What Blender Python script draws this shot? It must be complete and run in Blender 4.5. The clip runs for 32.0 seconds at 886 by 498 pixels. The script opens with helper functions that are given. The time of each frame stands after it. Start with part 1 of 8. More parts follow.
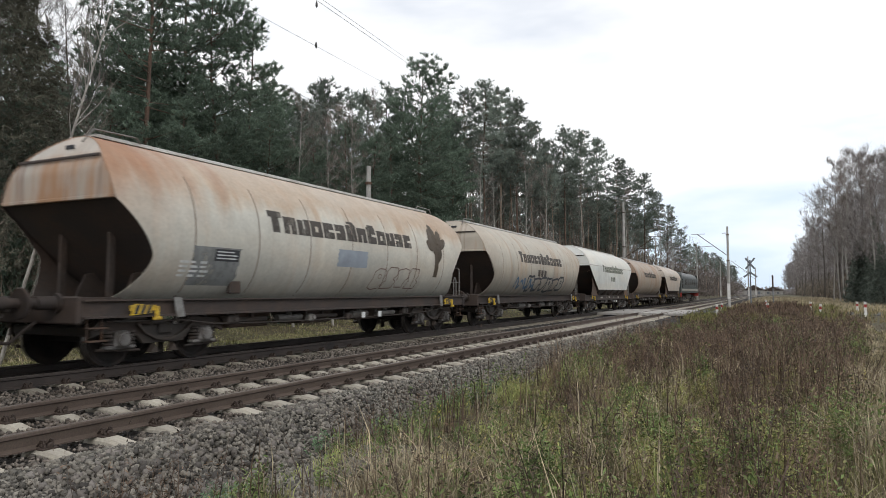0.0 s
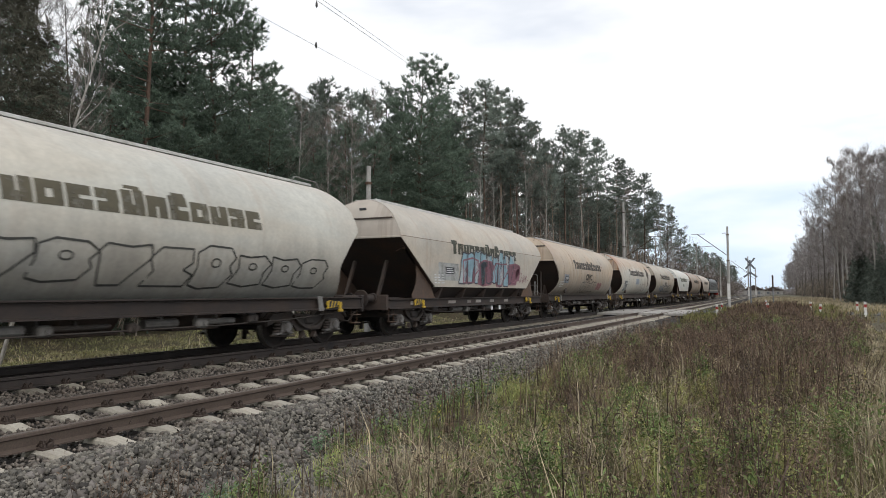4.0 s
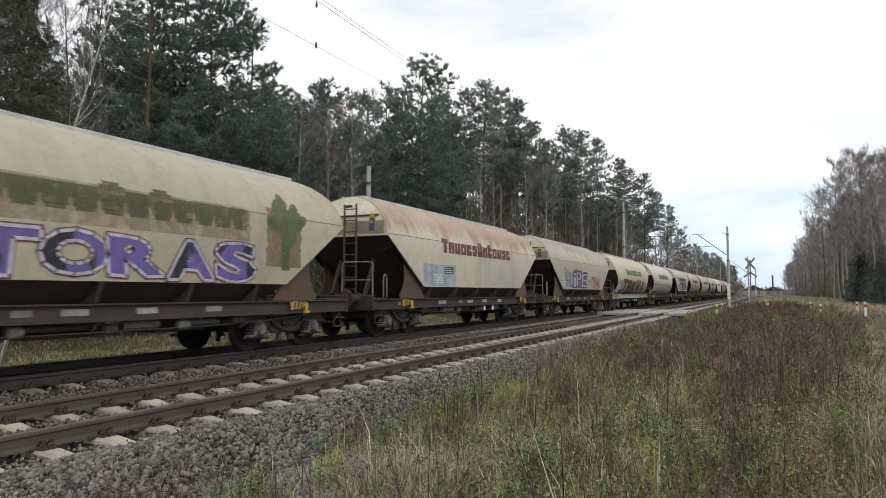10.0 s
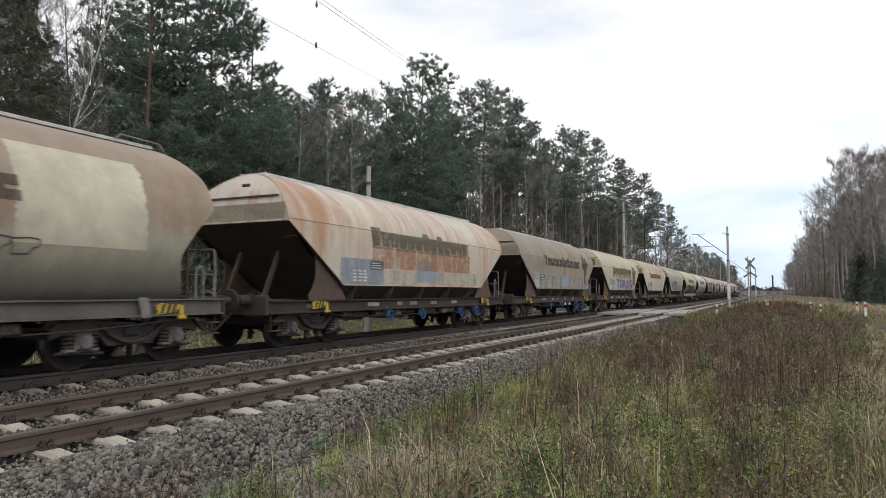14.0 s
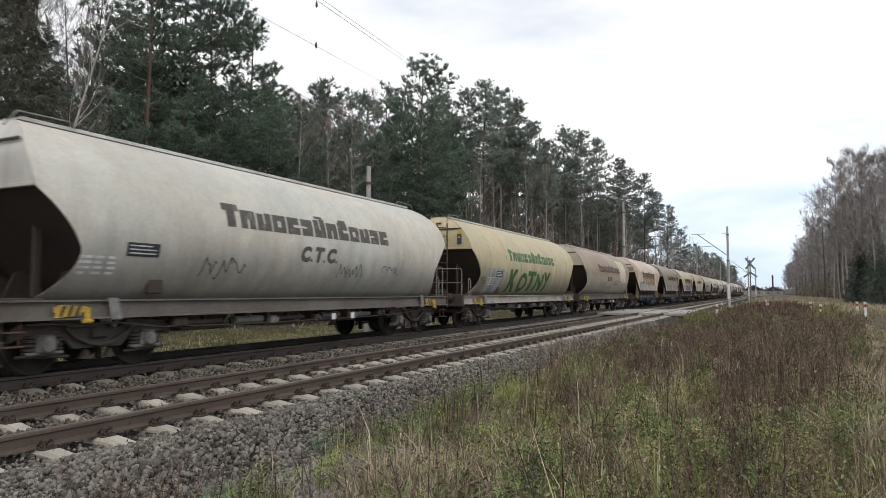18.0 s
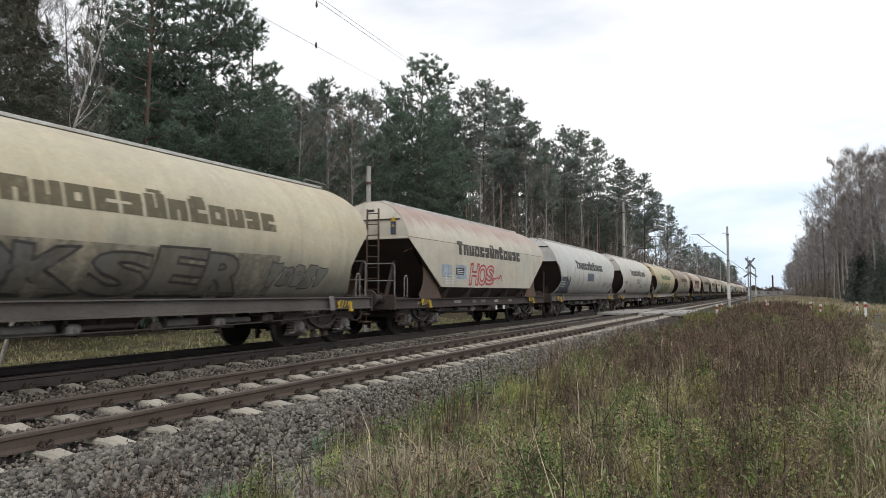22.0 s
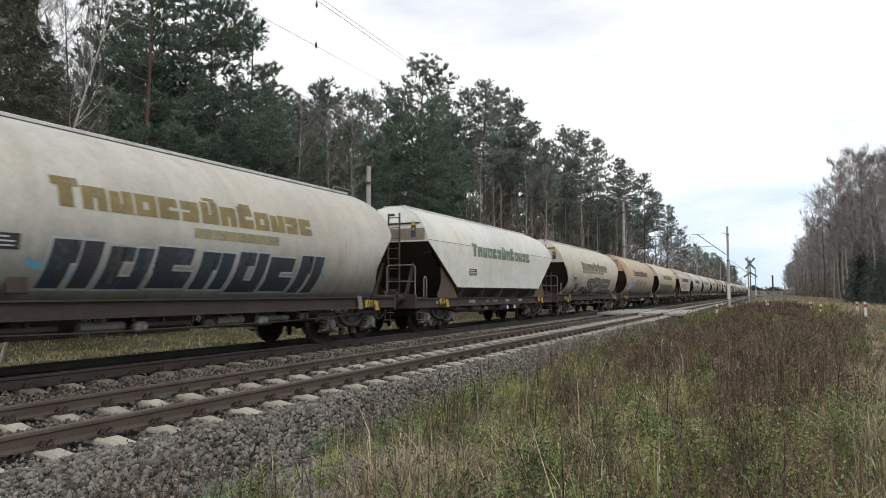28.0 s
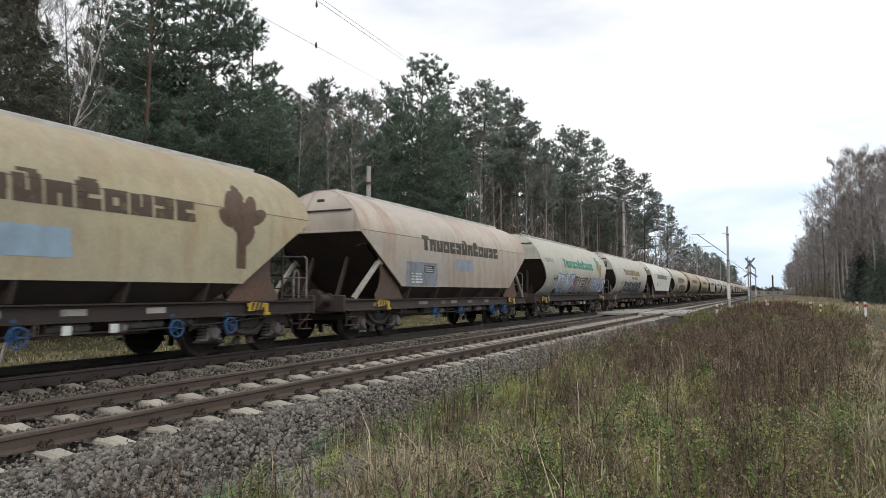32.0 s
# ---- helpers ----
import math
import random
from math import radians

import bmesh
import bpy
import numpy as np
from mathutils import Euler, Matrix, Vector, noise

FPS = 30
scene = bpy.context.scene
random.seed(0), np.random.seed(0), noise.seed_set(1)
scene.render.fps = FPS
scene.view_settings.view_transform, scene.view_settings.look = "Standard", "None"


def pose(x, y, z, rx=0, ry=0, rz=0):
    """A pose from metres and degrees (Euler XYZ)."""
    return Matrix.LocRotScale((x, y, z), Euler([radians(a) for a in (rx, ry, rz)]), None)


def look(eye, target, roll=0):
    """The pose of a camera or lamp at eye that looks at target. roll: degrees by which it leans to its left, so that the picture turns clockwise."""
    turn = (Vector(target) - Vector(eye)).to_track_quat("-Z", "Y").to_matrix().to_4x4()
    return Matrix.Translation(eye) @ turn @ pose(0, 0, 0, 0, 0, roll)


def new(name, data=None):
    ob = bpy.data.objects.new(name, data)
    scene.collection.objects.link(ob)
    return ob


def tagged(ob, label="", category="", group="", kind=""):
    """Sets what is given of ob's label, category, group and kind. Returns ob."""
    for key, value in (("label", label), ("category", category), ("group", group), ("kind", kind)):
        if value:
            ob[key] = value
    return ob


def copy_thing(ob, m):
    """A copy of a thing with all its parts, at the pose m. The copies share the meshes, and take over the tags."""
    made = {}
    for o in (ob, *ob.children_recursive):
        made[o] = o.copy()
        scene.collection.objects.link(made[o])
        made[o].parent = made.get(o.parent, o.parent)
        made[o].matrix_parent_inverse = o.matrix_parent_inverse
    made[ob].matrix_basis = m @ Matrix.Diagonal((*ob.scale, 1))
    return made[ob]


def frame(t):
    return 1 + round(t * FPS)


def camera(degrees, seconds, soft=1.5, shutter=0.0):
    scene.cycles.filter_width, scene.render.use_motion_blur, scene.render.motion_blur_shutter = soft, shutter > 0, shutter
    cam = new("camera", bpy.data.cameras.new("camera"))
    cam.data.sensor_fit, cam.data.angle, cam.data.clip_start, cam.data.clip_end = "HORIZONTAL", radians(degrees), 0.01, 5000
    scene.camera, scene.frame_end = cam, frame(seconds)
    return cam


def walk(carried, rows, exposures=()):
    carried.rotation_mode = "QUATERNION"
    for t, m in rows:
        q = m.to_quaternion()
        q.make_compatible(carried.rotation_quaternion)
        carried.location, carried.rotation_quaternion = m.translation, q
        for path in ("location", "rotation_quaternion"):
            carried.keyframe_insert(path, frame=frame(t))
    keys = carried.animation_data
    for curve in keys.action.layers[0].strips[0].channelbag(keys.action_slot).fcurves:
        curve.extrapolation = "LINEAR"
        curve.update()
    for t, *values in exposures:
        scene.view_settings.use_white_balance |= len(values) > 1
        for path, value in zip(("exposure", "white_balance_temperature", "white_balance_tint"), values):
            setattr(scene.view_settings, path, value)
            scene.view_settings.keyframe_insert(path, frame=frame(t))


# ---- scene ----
import collections

# ---------------------------------------------------------------- camera
cam = camera(66.32, 32.0, soft=0.75, shutter=0.2)
VIEW = look((0, 0, 1.22), (-0.43416, 0.89856, 1.28403))
walk(cam, [(0, VIEW), (32.0, VIEW)], exposures=[(0, 0.0), (32.0, 0.0)])

# ---------------------------------------------------------------- sky and sun
SUN_UP, SUN_TURN = radians(34), radians(150)
world = bpy.data.worlds.new("world")
scene.world = world
world.use_nodes = True
wn, wl = world.node_tree.nodes, world.node_tree.links
wn.clear()
w_out = wn.new("ShaderNodeOutputWorld")
w_sky = wn.new("ShaderNodeTexSky")
w_sky.sky_type, w_sky.sun_disc = "NISHITA", False
w_sky.sun_elevation, w_sky.sun_rotation = SUN_UP, SUN_TURN
w_blue = wn.new("ShaderNodeBackground")
w_blue.inputs["Strength"].default_value = 0.12
w_cloud = wn.new("ShaderNodeBackground")
w_cloud.inputs["Strength"].default_value = 1.0
w_co = wn.new("ShaderNodeTexCoord")
w_map = wn.new("ShaderNodeMapping")
w_map.inputs["Scale"].default_value = (1.0, 1.0, 3.4)
w_map.inputs["Location"].default_value = (0.3, 0.1, 0.2)
w_noise = wn.new("ShaderNodeTexNoise")
w_noise.inputs["Scale"].default_value, w_noise.inputs["Detail"].default_value = 2.2, 5
w_ramp = wn.new("ShaderNodeValToRGB")
w_ramp.color_ramp.elements[0].position, w_ramp.color_ramp.elements[1].position = 0.30, 0.52
w_tone = wn.new("ShaderNodeValToRGB")
w_tone.color_ramp.elements[0].color, w_tone.color_ramp.elements[1].color = (1.12, 1.13, 1.15, 1), (1.22, 1.22, 1.23, 1)
w_mix = wn.new("ShaderNodeMixShader")
w_low = wn.new("ShaderNodeMath")
w_low.operation = "MULTIPLY_ADD"
w_low.inputs[1].default_value, w_low.inputs[2].default_value = 0.40, 0.55
wl.new(w_co.outputs["Generated"], w_map.inputs["Vector"])
wl.new(w_map.outputs["Vector"], w_noise.inputs["Vector"])
wl.new(w_noise.outputs["Fac"], w_ramp.inputs["Fac"])
wl.new(w_noise.outputs["Fac"], w_tone.inputs["Fac"])
wl.new(w_ramp.outputs["Color"], w_low.inputs[0])
w_xyz = wn.new("ShaderNodeSeparateXYZ")
wl.new(w_co.outputs["Generated"], w_xyz.inputs["Vector"])
w_rise = wn.new("ShaderNodeMath")
w_rise.operation = "MULTIPLY_ADD"
w_rise.inputs[1].default_value, w_rise.inputs[2].default_value = 0.9, -0.16
wl.new(w_noise.outputs["Fac"], w_rise.inputs[0])
w_height = wn.new("ShaderNodeMath")
wl.new(w_xyz.outputs["Z"], w_height.inputs[0])
wl.new(w_rise.outputs["Value"], w_height.inputs[1])
w_band = wn.new("ShaderNodeValToRGB")
w_band.color_ramp.elements[0].position, w_band.color_ramp.elements[1].position = 0.30, 0.52
w_band.color_ramp.elements[0].color, w_band.color_ramp.elements[1].color = (0.68, 0.80, 0.94, 1), (1, 1, 1, 1)
wl.new(w_height.outputs["Value"], w_band.inputs["Fac"])
w_veil = wn.new("ShaderNodeMix")
w_veil.data_type, w_veil.blend_type = "RGBA", "MULTIPLY"
w_veil.inputs[0].default_value = 1.0
wl.new(w_tone.outputs["Color"], w_veil.inputs[6])
wl.new(w_band.outputs["Color"], w_veil.inputs[7])
wl.new(w_veil.outputs[2], w_cloud.inputs["Color"])
wl.new(w_sky.outputs["Color"], w_blue.inputs["Color"])
wl.new(w_low.outputs["Value"], w_mix.inputs["Fac"])
wl.new(w_blue.outputs["Background"], w_mix.inputs[1])
wl.new(w_cloud.outputs["Background"], w_mix.inputs[2])
wl.new(w_mix.outputs["Shader"], w_out.inputs["Surface"])
sun_data = bpy.data.lights.new("sun", "SUN")
sun_data.energy, sun_data.angle, sun_data.color = 0.7, radians(25), (1.0, 0.95, 0.88)
sun = new("sun", sun_data)
sun.matrix_world = pose(0, -20, 60, 90 - math.degrees(SUN_UP), 0, 40)


# ---------------------------------------------------------------- materials
def ramp_node(nt, stops):
    n = nt.nodes.new("ShaderNodeValToRGB")
    while len(n.color_ramp.elements) < len(stops):
        n.color_ramp.elements.new(0.5)
    for e, (p, v) in zip(n.color_ramp.elements, stops):
        e.position = p
        e.color = (v, v, v, 1) if isinstance(v, (int, float)) else (*v, 1)
    return n


def noise_node(nt, vec, scale, detail=4.0, stretch=None, rough=0.55):
    n = nt.nodes.new("ShaderNodeTexNoise")
    n.inputs["Scale"].default_value = scale
    n.inputs["Detail"].default_value = detail
    n.inputs["Roughness"].default_value = rough
    if stretch:
        m = nt.nodes.new("ShaderNodeMapping")
        m.inputs["Scale"].default_value = stretch
        nt.links.new(vec, m.inputs["Vector"])
        vec = m.outputs["Vector"]
    nt.links.new(vec, n.inputs["Vector"])
    return n.outputs["Fac"]


def mix_color(nt, fac, a, b, mode="MIX"):
    n = nt.nodes.new("ShaderNodeMix")
    n.data_type, n.blend_type = "RGBA", mode
    for sock, v in ((n.inputs[0], fac), (n.inputs[6], a), (n.inputs[7], b)):
        if isinstance(v, (int, float)):
            sock.default_value = v
        elif isinstance(v, tuple):
            sock.default_value = (*v, 1)
        else:
            nt.links.new(v, sock)
    return n.outputs[2]


def calc(nt, op, a, b=0.0, clamp=False):
    n = nt.nodes.new("ShaderNodeMath")
    n.operation, n.use_clamp = op, clamp
    for sock, v in ((n.inputs[0], a), (n.inputs[1], b)):
        if isinstance(v, (int, float)):
            sock.default_value = v
        else:
            nt.links.new(v, sock)
    return n.outputs[0]


def fresh(name):
    m = bpy.data.materials.new(name)
    m.use_nodes = True
    return m, m.node_tree, m.node_tree.nodes["Principled BSDF"]


def material(name, color, rough=0.7, metal=0.0, second=None, coarse=1.5, fine=25.0, vary=0.35, bump=0.3, depth=0.01,
             island=0.0, per_object=0.0, spec=0.4, second_at=0.55):
    """Base colour with a coarse stain, a fine grain and a relief."""
    m, nt, bsdf = fresh(name)
    co = nt.nodes.new("ShaderNodeTexCoord").outputs["Object"]
    n1 = noise_node(nt, co, coarse, 5)
    n2 = noise_node(nt, co, fine, 4)
    r1 = ramp_node(nt, [(second_at - 0.15, 0.0), (second_at + 0.15, 1.0)])
    nt.links.new(n1, r1.inputs["Fac"])
    second = second or tuple(c * 0.65 for c in color)
    c = mix_color(nt, r1.outputs["Color"], color, second)
    r2 = ramp_node(nt, [(0.25, 1 - vary), (0.75, 1 + vary * 0.5)])
    nt.links.new(n2, r2.inputs["Fac"])
    c = mix_color(nt, 1.0, c, r2.outputs["Color"], "MULTIPLY")
    if island or per_object:
        if island:
            rnd = nt.nodes.new("ShaderNodeNewGeometry").outputs["Random Per Island"]
            amount = island
        else:
            rnd = nt.nodes.new("ShaderNodeObjectInfo").outputs["Random"]
            amount = per_object
        r3 = ramp_node(nt, [(0.0, 1 - amount), (1.0, 1 + amount)])
        nt.links.new(rnd, r3.inputs["Fac"])
        c = mix_color(nt, 1.0, c, r3.outputs["Color"], "MULTIPLY")
    nt.links.new(c, bsdf.inputs["Base Color"])
    rr = ramp_node(nt, [(0.3, max(rough - 0.12, 0.05)), (0.7, min(rough + 0.12, 1.0))])
    nt.links.new(n2, rr.inputs["Fac"])
    nt.links.new(rr.outputs["Color"], bsdf.inputs["Roughness"])
    bsdf.inputs["Metallic"].default_value = metal
    bsdf.inputs["Specular IOR Level"].default_value = spec
    if bump:
        b = nt.nodes.new("ShaderNodeBump")
        b.inputs["Strength"].default_value, b.inputs["Distance"].default_value = bump, depth
        nt.links.new(n2, b.inputs["Height"])
        nt.links.new(b.outputs["Normal"], bsdf.inputs["Normal"])
    return m


def leaf_material(name, dark, light, dry=None, dry_share=0.0, rough=0.7, patch_size=1.7, depth=1.0, thin=0.0):
    """Foliage: colour changes from blade to blade and from plant to plant."""
    m, nt, bsdf = fresh(name)
    geo = nt.nodes.new("ShaderNodeNewGeometry").outputs["Random Per Island"]
    co = nt.nodes.new("ShaderNodeTexCoord").outputs["Object"]
    patch = noise_node(nt, co, 0.6, 3)
    c = mix_color(nt, geo, dark, light)
    if dry:
        r = ramp_node(nt, [(0.5 - dry_share * 0.3, 0.0), (0.75 - dry_share * 0.3, 1.0)])
        nt.links.new(patch, r.inputs["Fac"])
        c = mix_color(nt, r.outputs["Color"], c, dry)
    clump = ramp_node(nt, [(0.36, 1.0 - 0.45 * depth), (0.50, 0.98), (0.66, 1.0 + 0.42 * depth)])
    nt.links.new(noise_node(nt, co, patch_size, 3), clump.inputs["Fac"])
    c = mix_color(nt, 1.0, c, clump.outputs["Color"], "MULTIPLY")
    r3 = ramp_node(nt, [(0.0, 0.75), (1.0, 1.25)])
    nt.links.new(nt.nodes.new("ShaderNodeObjectInfo").outputs["Random"], r3.inputs["Fac"])
    c = mix_color(nt, 1.0, c, r3.outputs["Color"], "MULTIPLY")
    nt.links.new(c, bsdf.inputs["Base Color"])
    bsdf.inputs["Roughness"].default_value = rough
    bsdf.inputs["Specular IOR Level"].default_value = 0.25
    if thin:
        glow = nt.nodes.new("ShaderNodeBsdfTranslucent")
        nt.links.new(c, glow.inputs["Color"])
        both = nt.nodes.new("ShaderNodeMixShader")
        both.inputs["Fac"].default_value = thin
        nt.links.new(bsdf.outputs["BSDF"], both.inputs[1])
        nt.links.new(glow.outputs["BSDF"], both.inputs[2])
        out = next(q for q in nt.nodes if q.type == "OUTPUT_MATERIAL")
        nt.links.new(both.outputs["Shader"], out.inputs["Surface"])
    return m


def body_paint(name, color, rust=0.3, rust_color=(0.30, 0.13, 0.05), grime_shade=0.5, grime_shade_color=(0.15, 0.142, 0.128), top=None, top_at=2.9,
               patches=0.0, patch_color=(0.6, 0.58, 0.5), endrust=0.0, seed=0.0):
    """Weathered wagon paint: rust blooms, rain streaks, road dust with painted underside shade in ragged bands,
    bleached patches.
    """
    m, nt, bsdf = fresh(name)
    tc = nt.nodes.new("ShaderNodeTexCoord").outputs["Object"]
    mv = nt.nodes.new("ShaderNodeMapping")
    mv.inputs["Location"].default_value = (0.0, seed * 17.3, 0.0)
    nt.links.new(tc, mv.inputs["Vector"])
    co = mv.outputs["Vector"]
    sep = nt.nodes.new("ShaderNodeSeparateXYZ")
    nt.links.new(tc, sep.inputs["Vector"])
    z = sep.outputs["Z"]
    grey = sum(color) / 3
    color = tuple(0.91 * c + 0.15 * grey for c in color)
    soft = noise_node(nt, co, 0.42, 5)
    wide = noise_node(nt, co, 1.0, 4, (0.5, 0.30, 1.3))
    fine = noise_node(nt, co, 14.0, 5)
    streak = noise_node(nt, co, 1.0, 5, (0.5, 2.2, 0.45))
    thin = noise_node(nt, co, 1.0, 4, (1.0, 3.6, 0.4))
    tint = ramp_node(nt, [(0.30, 0.82), (0.52, 0.99), (0.75, 1.07)])
    nt.links.new(soft, tint.inputs["Fac"])
    c = mix_color(nt, 1.0, color, tint.outputs["Color"], "MULTIPLY")
    warm = ramp_node(nt, [(0.40, (0.985, 1.0, 0.98)), (0.62, (1.03, 0.99, 0.92))])
    nt.links.new(wide, warm.inputs["Fac"])
    c = mix_color(nt, 1.0, c, warm.outputs["Color"], "MULTIPLY")
    if top:
        edge = calc(nt, "ADD", z, calc(nt, "MULTIPLY", calc(nt, "SUBTRACT", streak, 0.5), 1.1))
        r = ramp_node(nt, [(0.36, 0.55), (0.60, 1.0)])
        nt.links.new(calc(nt, "ADD", calc(nt, "MULTIPLY", wide, 0.6), calc(nt, "MULTIPLY", streak, 0.4)), r.inputs["Fac"])
        c = mix_color(nt, calc(nt, "MULTIPLY", calc(nt, "MULTIPLY", calc(nt, "SUBTRACT", edge, top_at), 2.6, True), r.outputs["Color"]), c, top)
    # uneven roof dirt, also darkening the top to offset bright sky light
    roof_dim = ramp_node(nt, [(0.35, 0.10), (0.65, 0.22 + 0.6 * min(rust, 0.5))])
    nt.links.new(calc(nt, "ADD", calc(nt, "MULTIPLY", wide, 0.5), calc(nt, "MULTIPLY", streak, 0.5)), roof_dim.inputs["Fac"])
    c = mix_color(nt, calc(nt, "MULTIPLY", calc(nt, "MULTIPLY", calc(nt, "SUBTRACT", z, 2.95), 1.3, True), roof_dim.outputs["Color"]), c, tuple(0.5 * k + 0.09 for k in color))
    if patches:
        r = ramp_node(nt, [(0.62 - patches * 0.2, 0.0), (0.66 - patches * 0.2, 1.0)])
        nt.links.new(noise_node(nt, co, 0.8, 3, (1, 1, 1.6)), r.inputs["Fac"])
        c = mix_color(nt, calc(nt, "MULTIPLY", r.outputs["Color"], 0.8), c, patch_color)
    blend = calc(nt, "ADD", calc(nt, "MULTIPLY", soft, 0.55), calc(nt, "MULTIPLY", streak, 0.45))
    r = ramp_node(nt, [(0.60 - rust * 0.22, 0.0), (0.78 - rust * 0.2, 1.0)])
    nt.links.new(blend, r.inputs["Fac"])
    c = mix_color(nt, calc(nt, "MULTIPLY", r.outputs["Color"], min(0.95, 0.35 + rust * 0.5)), c, rust_color)
    if endrust:
        far = calc(nt, "ADD", calc(nt, "MULTIPLY", sep.outputs["Y"], -0.45), calc(nt, "MULTIPLY", calc(nt, "SUBTRACT", streak, 0.5), 2.4))
        reach = calc(nt, "MULTIPLY", calc(nt, "SUBTRACT", far, 1.75), 0.9, True)
        high = calc(nt, "MULTIPLY", calc(nt, "SUBTRACT", calc(nt, "ADD", z, soft), 2.6), 0.8, True)
        c = mix_color(nt, calc(nt, "MULTIPLY", calc(nt, "MULTIPLY", reach, high), endrust), c, (0.33, 0.15, 0.07))
    # brown run-off towards both ends
    ends_at = calc(nt, "SUBTRACT", calc(nt, "ABSOLUTE", sep.outputs["Y"]), calc(nt, "ADD", 4.7, calc(nt, "MULTIPLY", streak, 1.6)))
    c = mix_color(nt, calc(nt, "MULTIPLY", calc(nt, "MULTIPLY", ends_at, 1.4, True), 0.06 + 0.5 * min(rust, 0.6)), c, tuple(0.6 * a + 0.4 * b * 0.5 for a, b in zip(rust_color, color)))
    # thin rusty runs down the side
    runs = ramp_node(nt, [(0.57 - 0.05 * min(rust, 0.6), 0.0), (0.62, 1.0)])
    nt.links.new(noise_node(nt, co, 1.0, 4, (0.3, 2.2, 0.22)), runs.inputs["Fac"])
    c = mix_color(nt, calc(nt, "MULTIPLY", runs.outputs["Color"], 0.03 + 0.8 * min(rust, 0.6)), c, rust_color)
    mottle = ramp_node(nt, [(0.32, 0.92), (0.68, 1.05)])
    nt.links.new(noise_node(nt, co, 3.2, 5), mottle.inputs["Fac"])
    c = mix_color(nt, 1.0, c, mottle.outputs["Color"], "MULTIPLY")
    # dust plus painted underside shade: high where the ragged band reaches, thin rain streaks in it
    low = calc(nt, "SUBTRACT", 2.40, calc(nt, "ADD", z, calc(nt, "MULTIPLY", calc(nt, "SUBTRACT", streak, 0.5), 1.2)))
    low = calc(nt, "MULTIPLY", low, 1.3, True)
    r = ramp_node(nt, [(0.36, 0.78), (0.66, 1.0)])
    nt.links.new(thin, r.inputs["Fac"])
    c = mix_color(nt, calc(nt, "MULTIPLY", calc(nt, "MULTIPLY", low, r.outputs["Color"]), 0.85 * grime_shade), c, grime_shade_color)
    r = ramp_node(nt, [(0.55, 0.0), (0.80, 1.0)])
    nt.links.new(thin, r.inputs["Fac"])
    c = mix_color(nt, calc(nt, "MULTIPLY", r.outputs["Color"], 0.10 * grime_shade + 0.03), c, grime_shade_color)
    r = ramp_node(nt, [(0.3, 0.9), (0.7, 1.05)])
    nt.links.new(fine, r.inputs["Fac"])
    c = mix_color(nt, 1.0, c, r.outputs["Color"], "MULTIPLY")
    nt.links.new(c, bsdf.inputs["Base Color"])
    rr = ramp_node(nt, [(0.3, 0.42), (0.7, 0.68)])
    nt.links.new(soft, rr.inputs["Fac"])
    nt.links.new(rr.outputs["Color"], bsdf.inputs["Roughness"])
    bsdf.inputs["Specular IOR Level"].default_value = 0.4
    b = nt.nodes.new("ShaderNodeBump")
    b.inputs["Strength"].default_value, b.inputs["Distance"].default_value = 0.10, 0.03
    nt.links.new(noise_node(nt, co, 1.6, 3), b.inputs["Height"])
    nt.links.new(b.outputs["Normal"], bsdf.inputs["Normal"])
    return m


def end_paint(name, color, rust, seed):
    """End wall: bleached upper hood, rust running down in streaks below the gutter."""
    m, nt, bsdf = fresh(name)
    tc = nt.nodes.new("ShaderNodeTexCoord").outputs["Object"]
    mv = nt.nodes.new("ShaderNodeMapping")
    mv.inputs["Location"].default_value = (seed * 3.7, seed * 1.3, seed)
    nt.links.new(tc, mv.inputs["Vector"])
    co = mv.outputs["Vector"]
    sep = nt.nodes.new("ShaderNodeSeparateXYZ")
    nt.links.new(tc, sep.inputs["Vector"])
    streak = noise_node(nt, co, 1.0, 5, (3.4, 0.3, 0.35))
    soft = noise_node(nt, co, 1.1, 5)
    tone = ramp_node(nt, [(0.3, 0.8), (0.7, 1.1)])
    nt.links.new(soft, tone.inputs["Fac"])
    c = mix_color(nt, 1.0, color, tone.outputs["Color"], "MULTIPLY")
    r = ramp_node(nt, [(0.62 - 0.30 * rust, 0.0), (0.72 - 0.18 * rust, 1.0)])
    nt.links.new(calc(nt, "ADD", calc(nt, "MULTIPLY", streak, 0.65), calc(nt, "MULTIPLY", soft, 0.35)), r.inputs["Fac"])
    hood = calc(nt, "MULTIPLY", calc(nt, "SUBTRACT", calc(nt, "ADD", sep.outputs["Z"], calc(nt, "MULTIPLY", soft, 0.2)), 3.50), 6.0, True)
    share = calc(nt, "SUBTRACT", 1.0, calc(nt, "MULTIPLY", hood, 0.75), True)
    c = mix_color(nt, calc(nt, "MULTIPLY", calc(nt, "MULTIPLY", r.outputs["Color"], share), min(0.95, 0.35 + 0.6 * rust)), c, (0.36, 0.175, 0.07))
    r = ramp_node(nt, [(0.56, 0.0), (0.64, 1.0)])
    nt.links.new(noise_node(nt, co, 1.0, 4, (6.0, 0.3, 0.25)), r.inputs["Fac"])
    c = mix_color(nt, calc(nt, "MULTIPLY", r.outputs["Color"], 0.12 + 0.45 * rust), c, (0.15, 0.075, 0.045))
    nt.links.new(c, bsdf.inputs["Base Color"])
    bsdf.inputs["Roughness"].default_value = 0.6
    return m


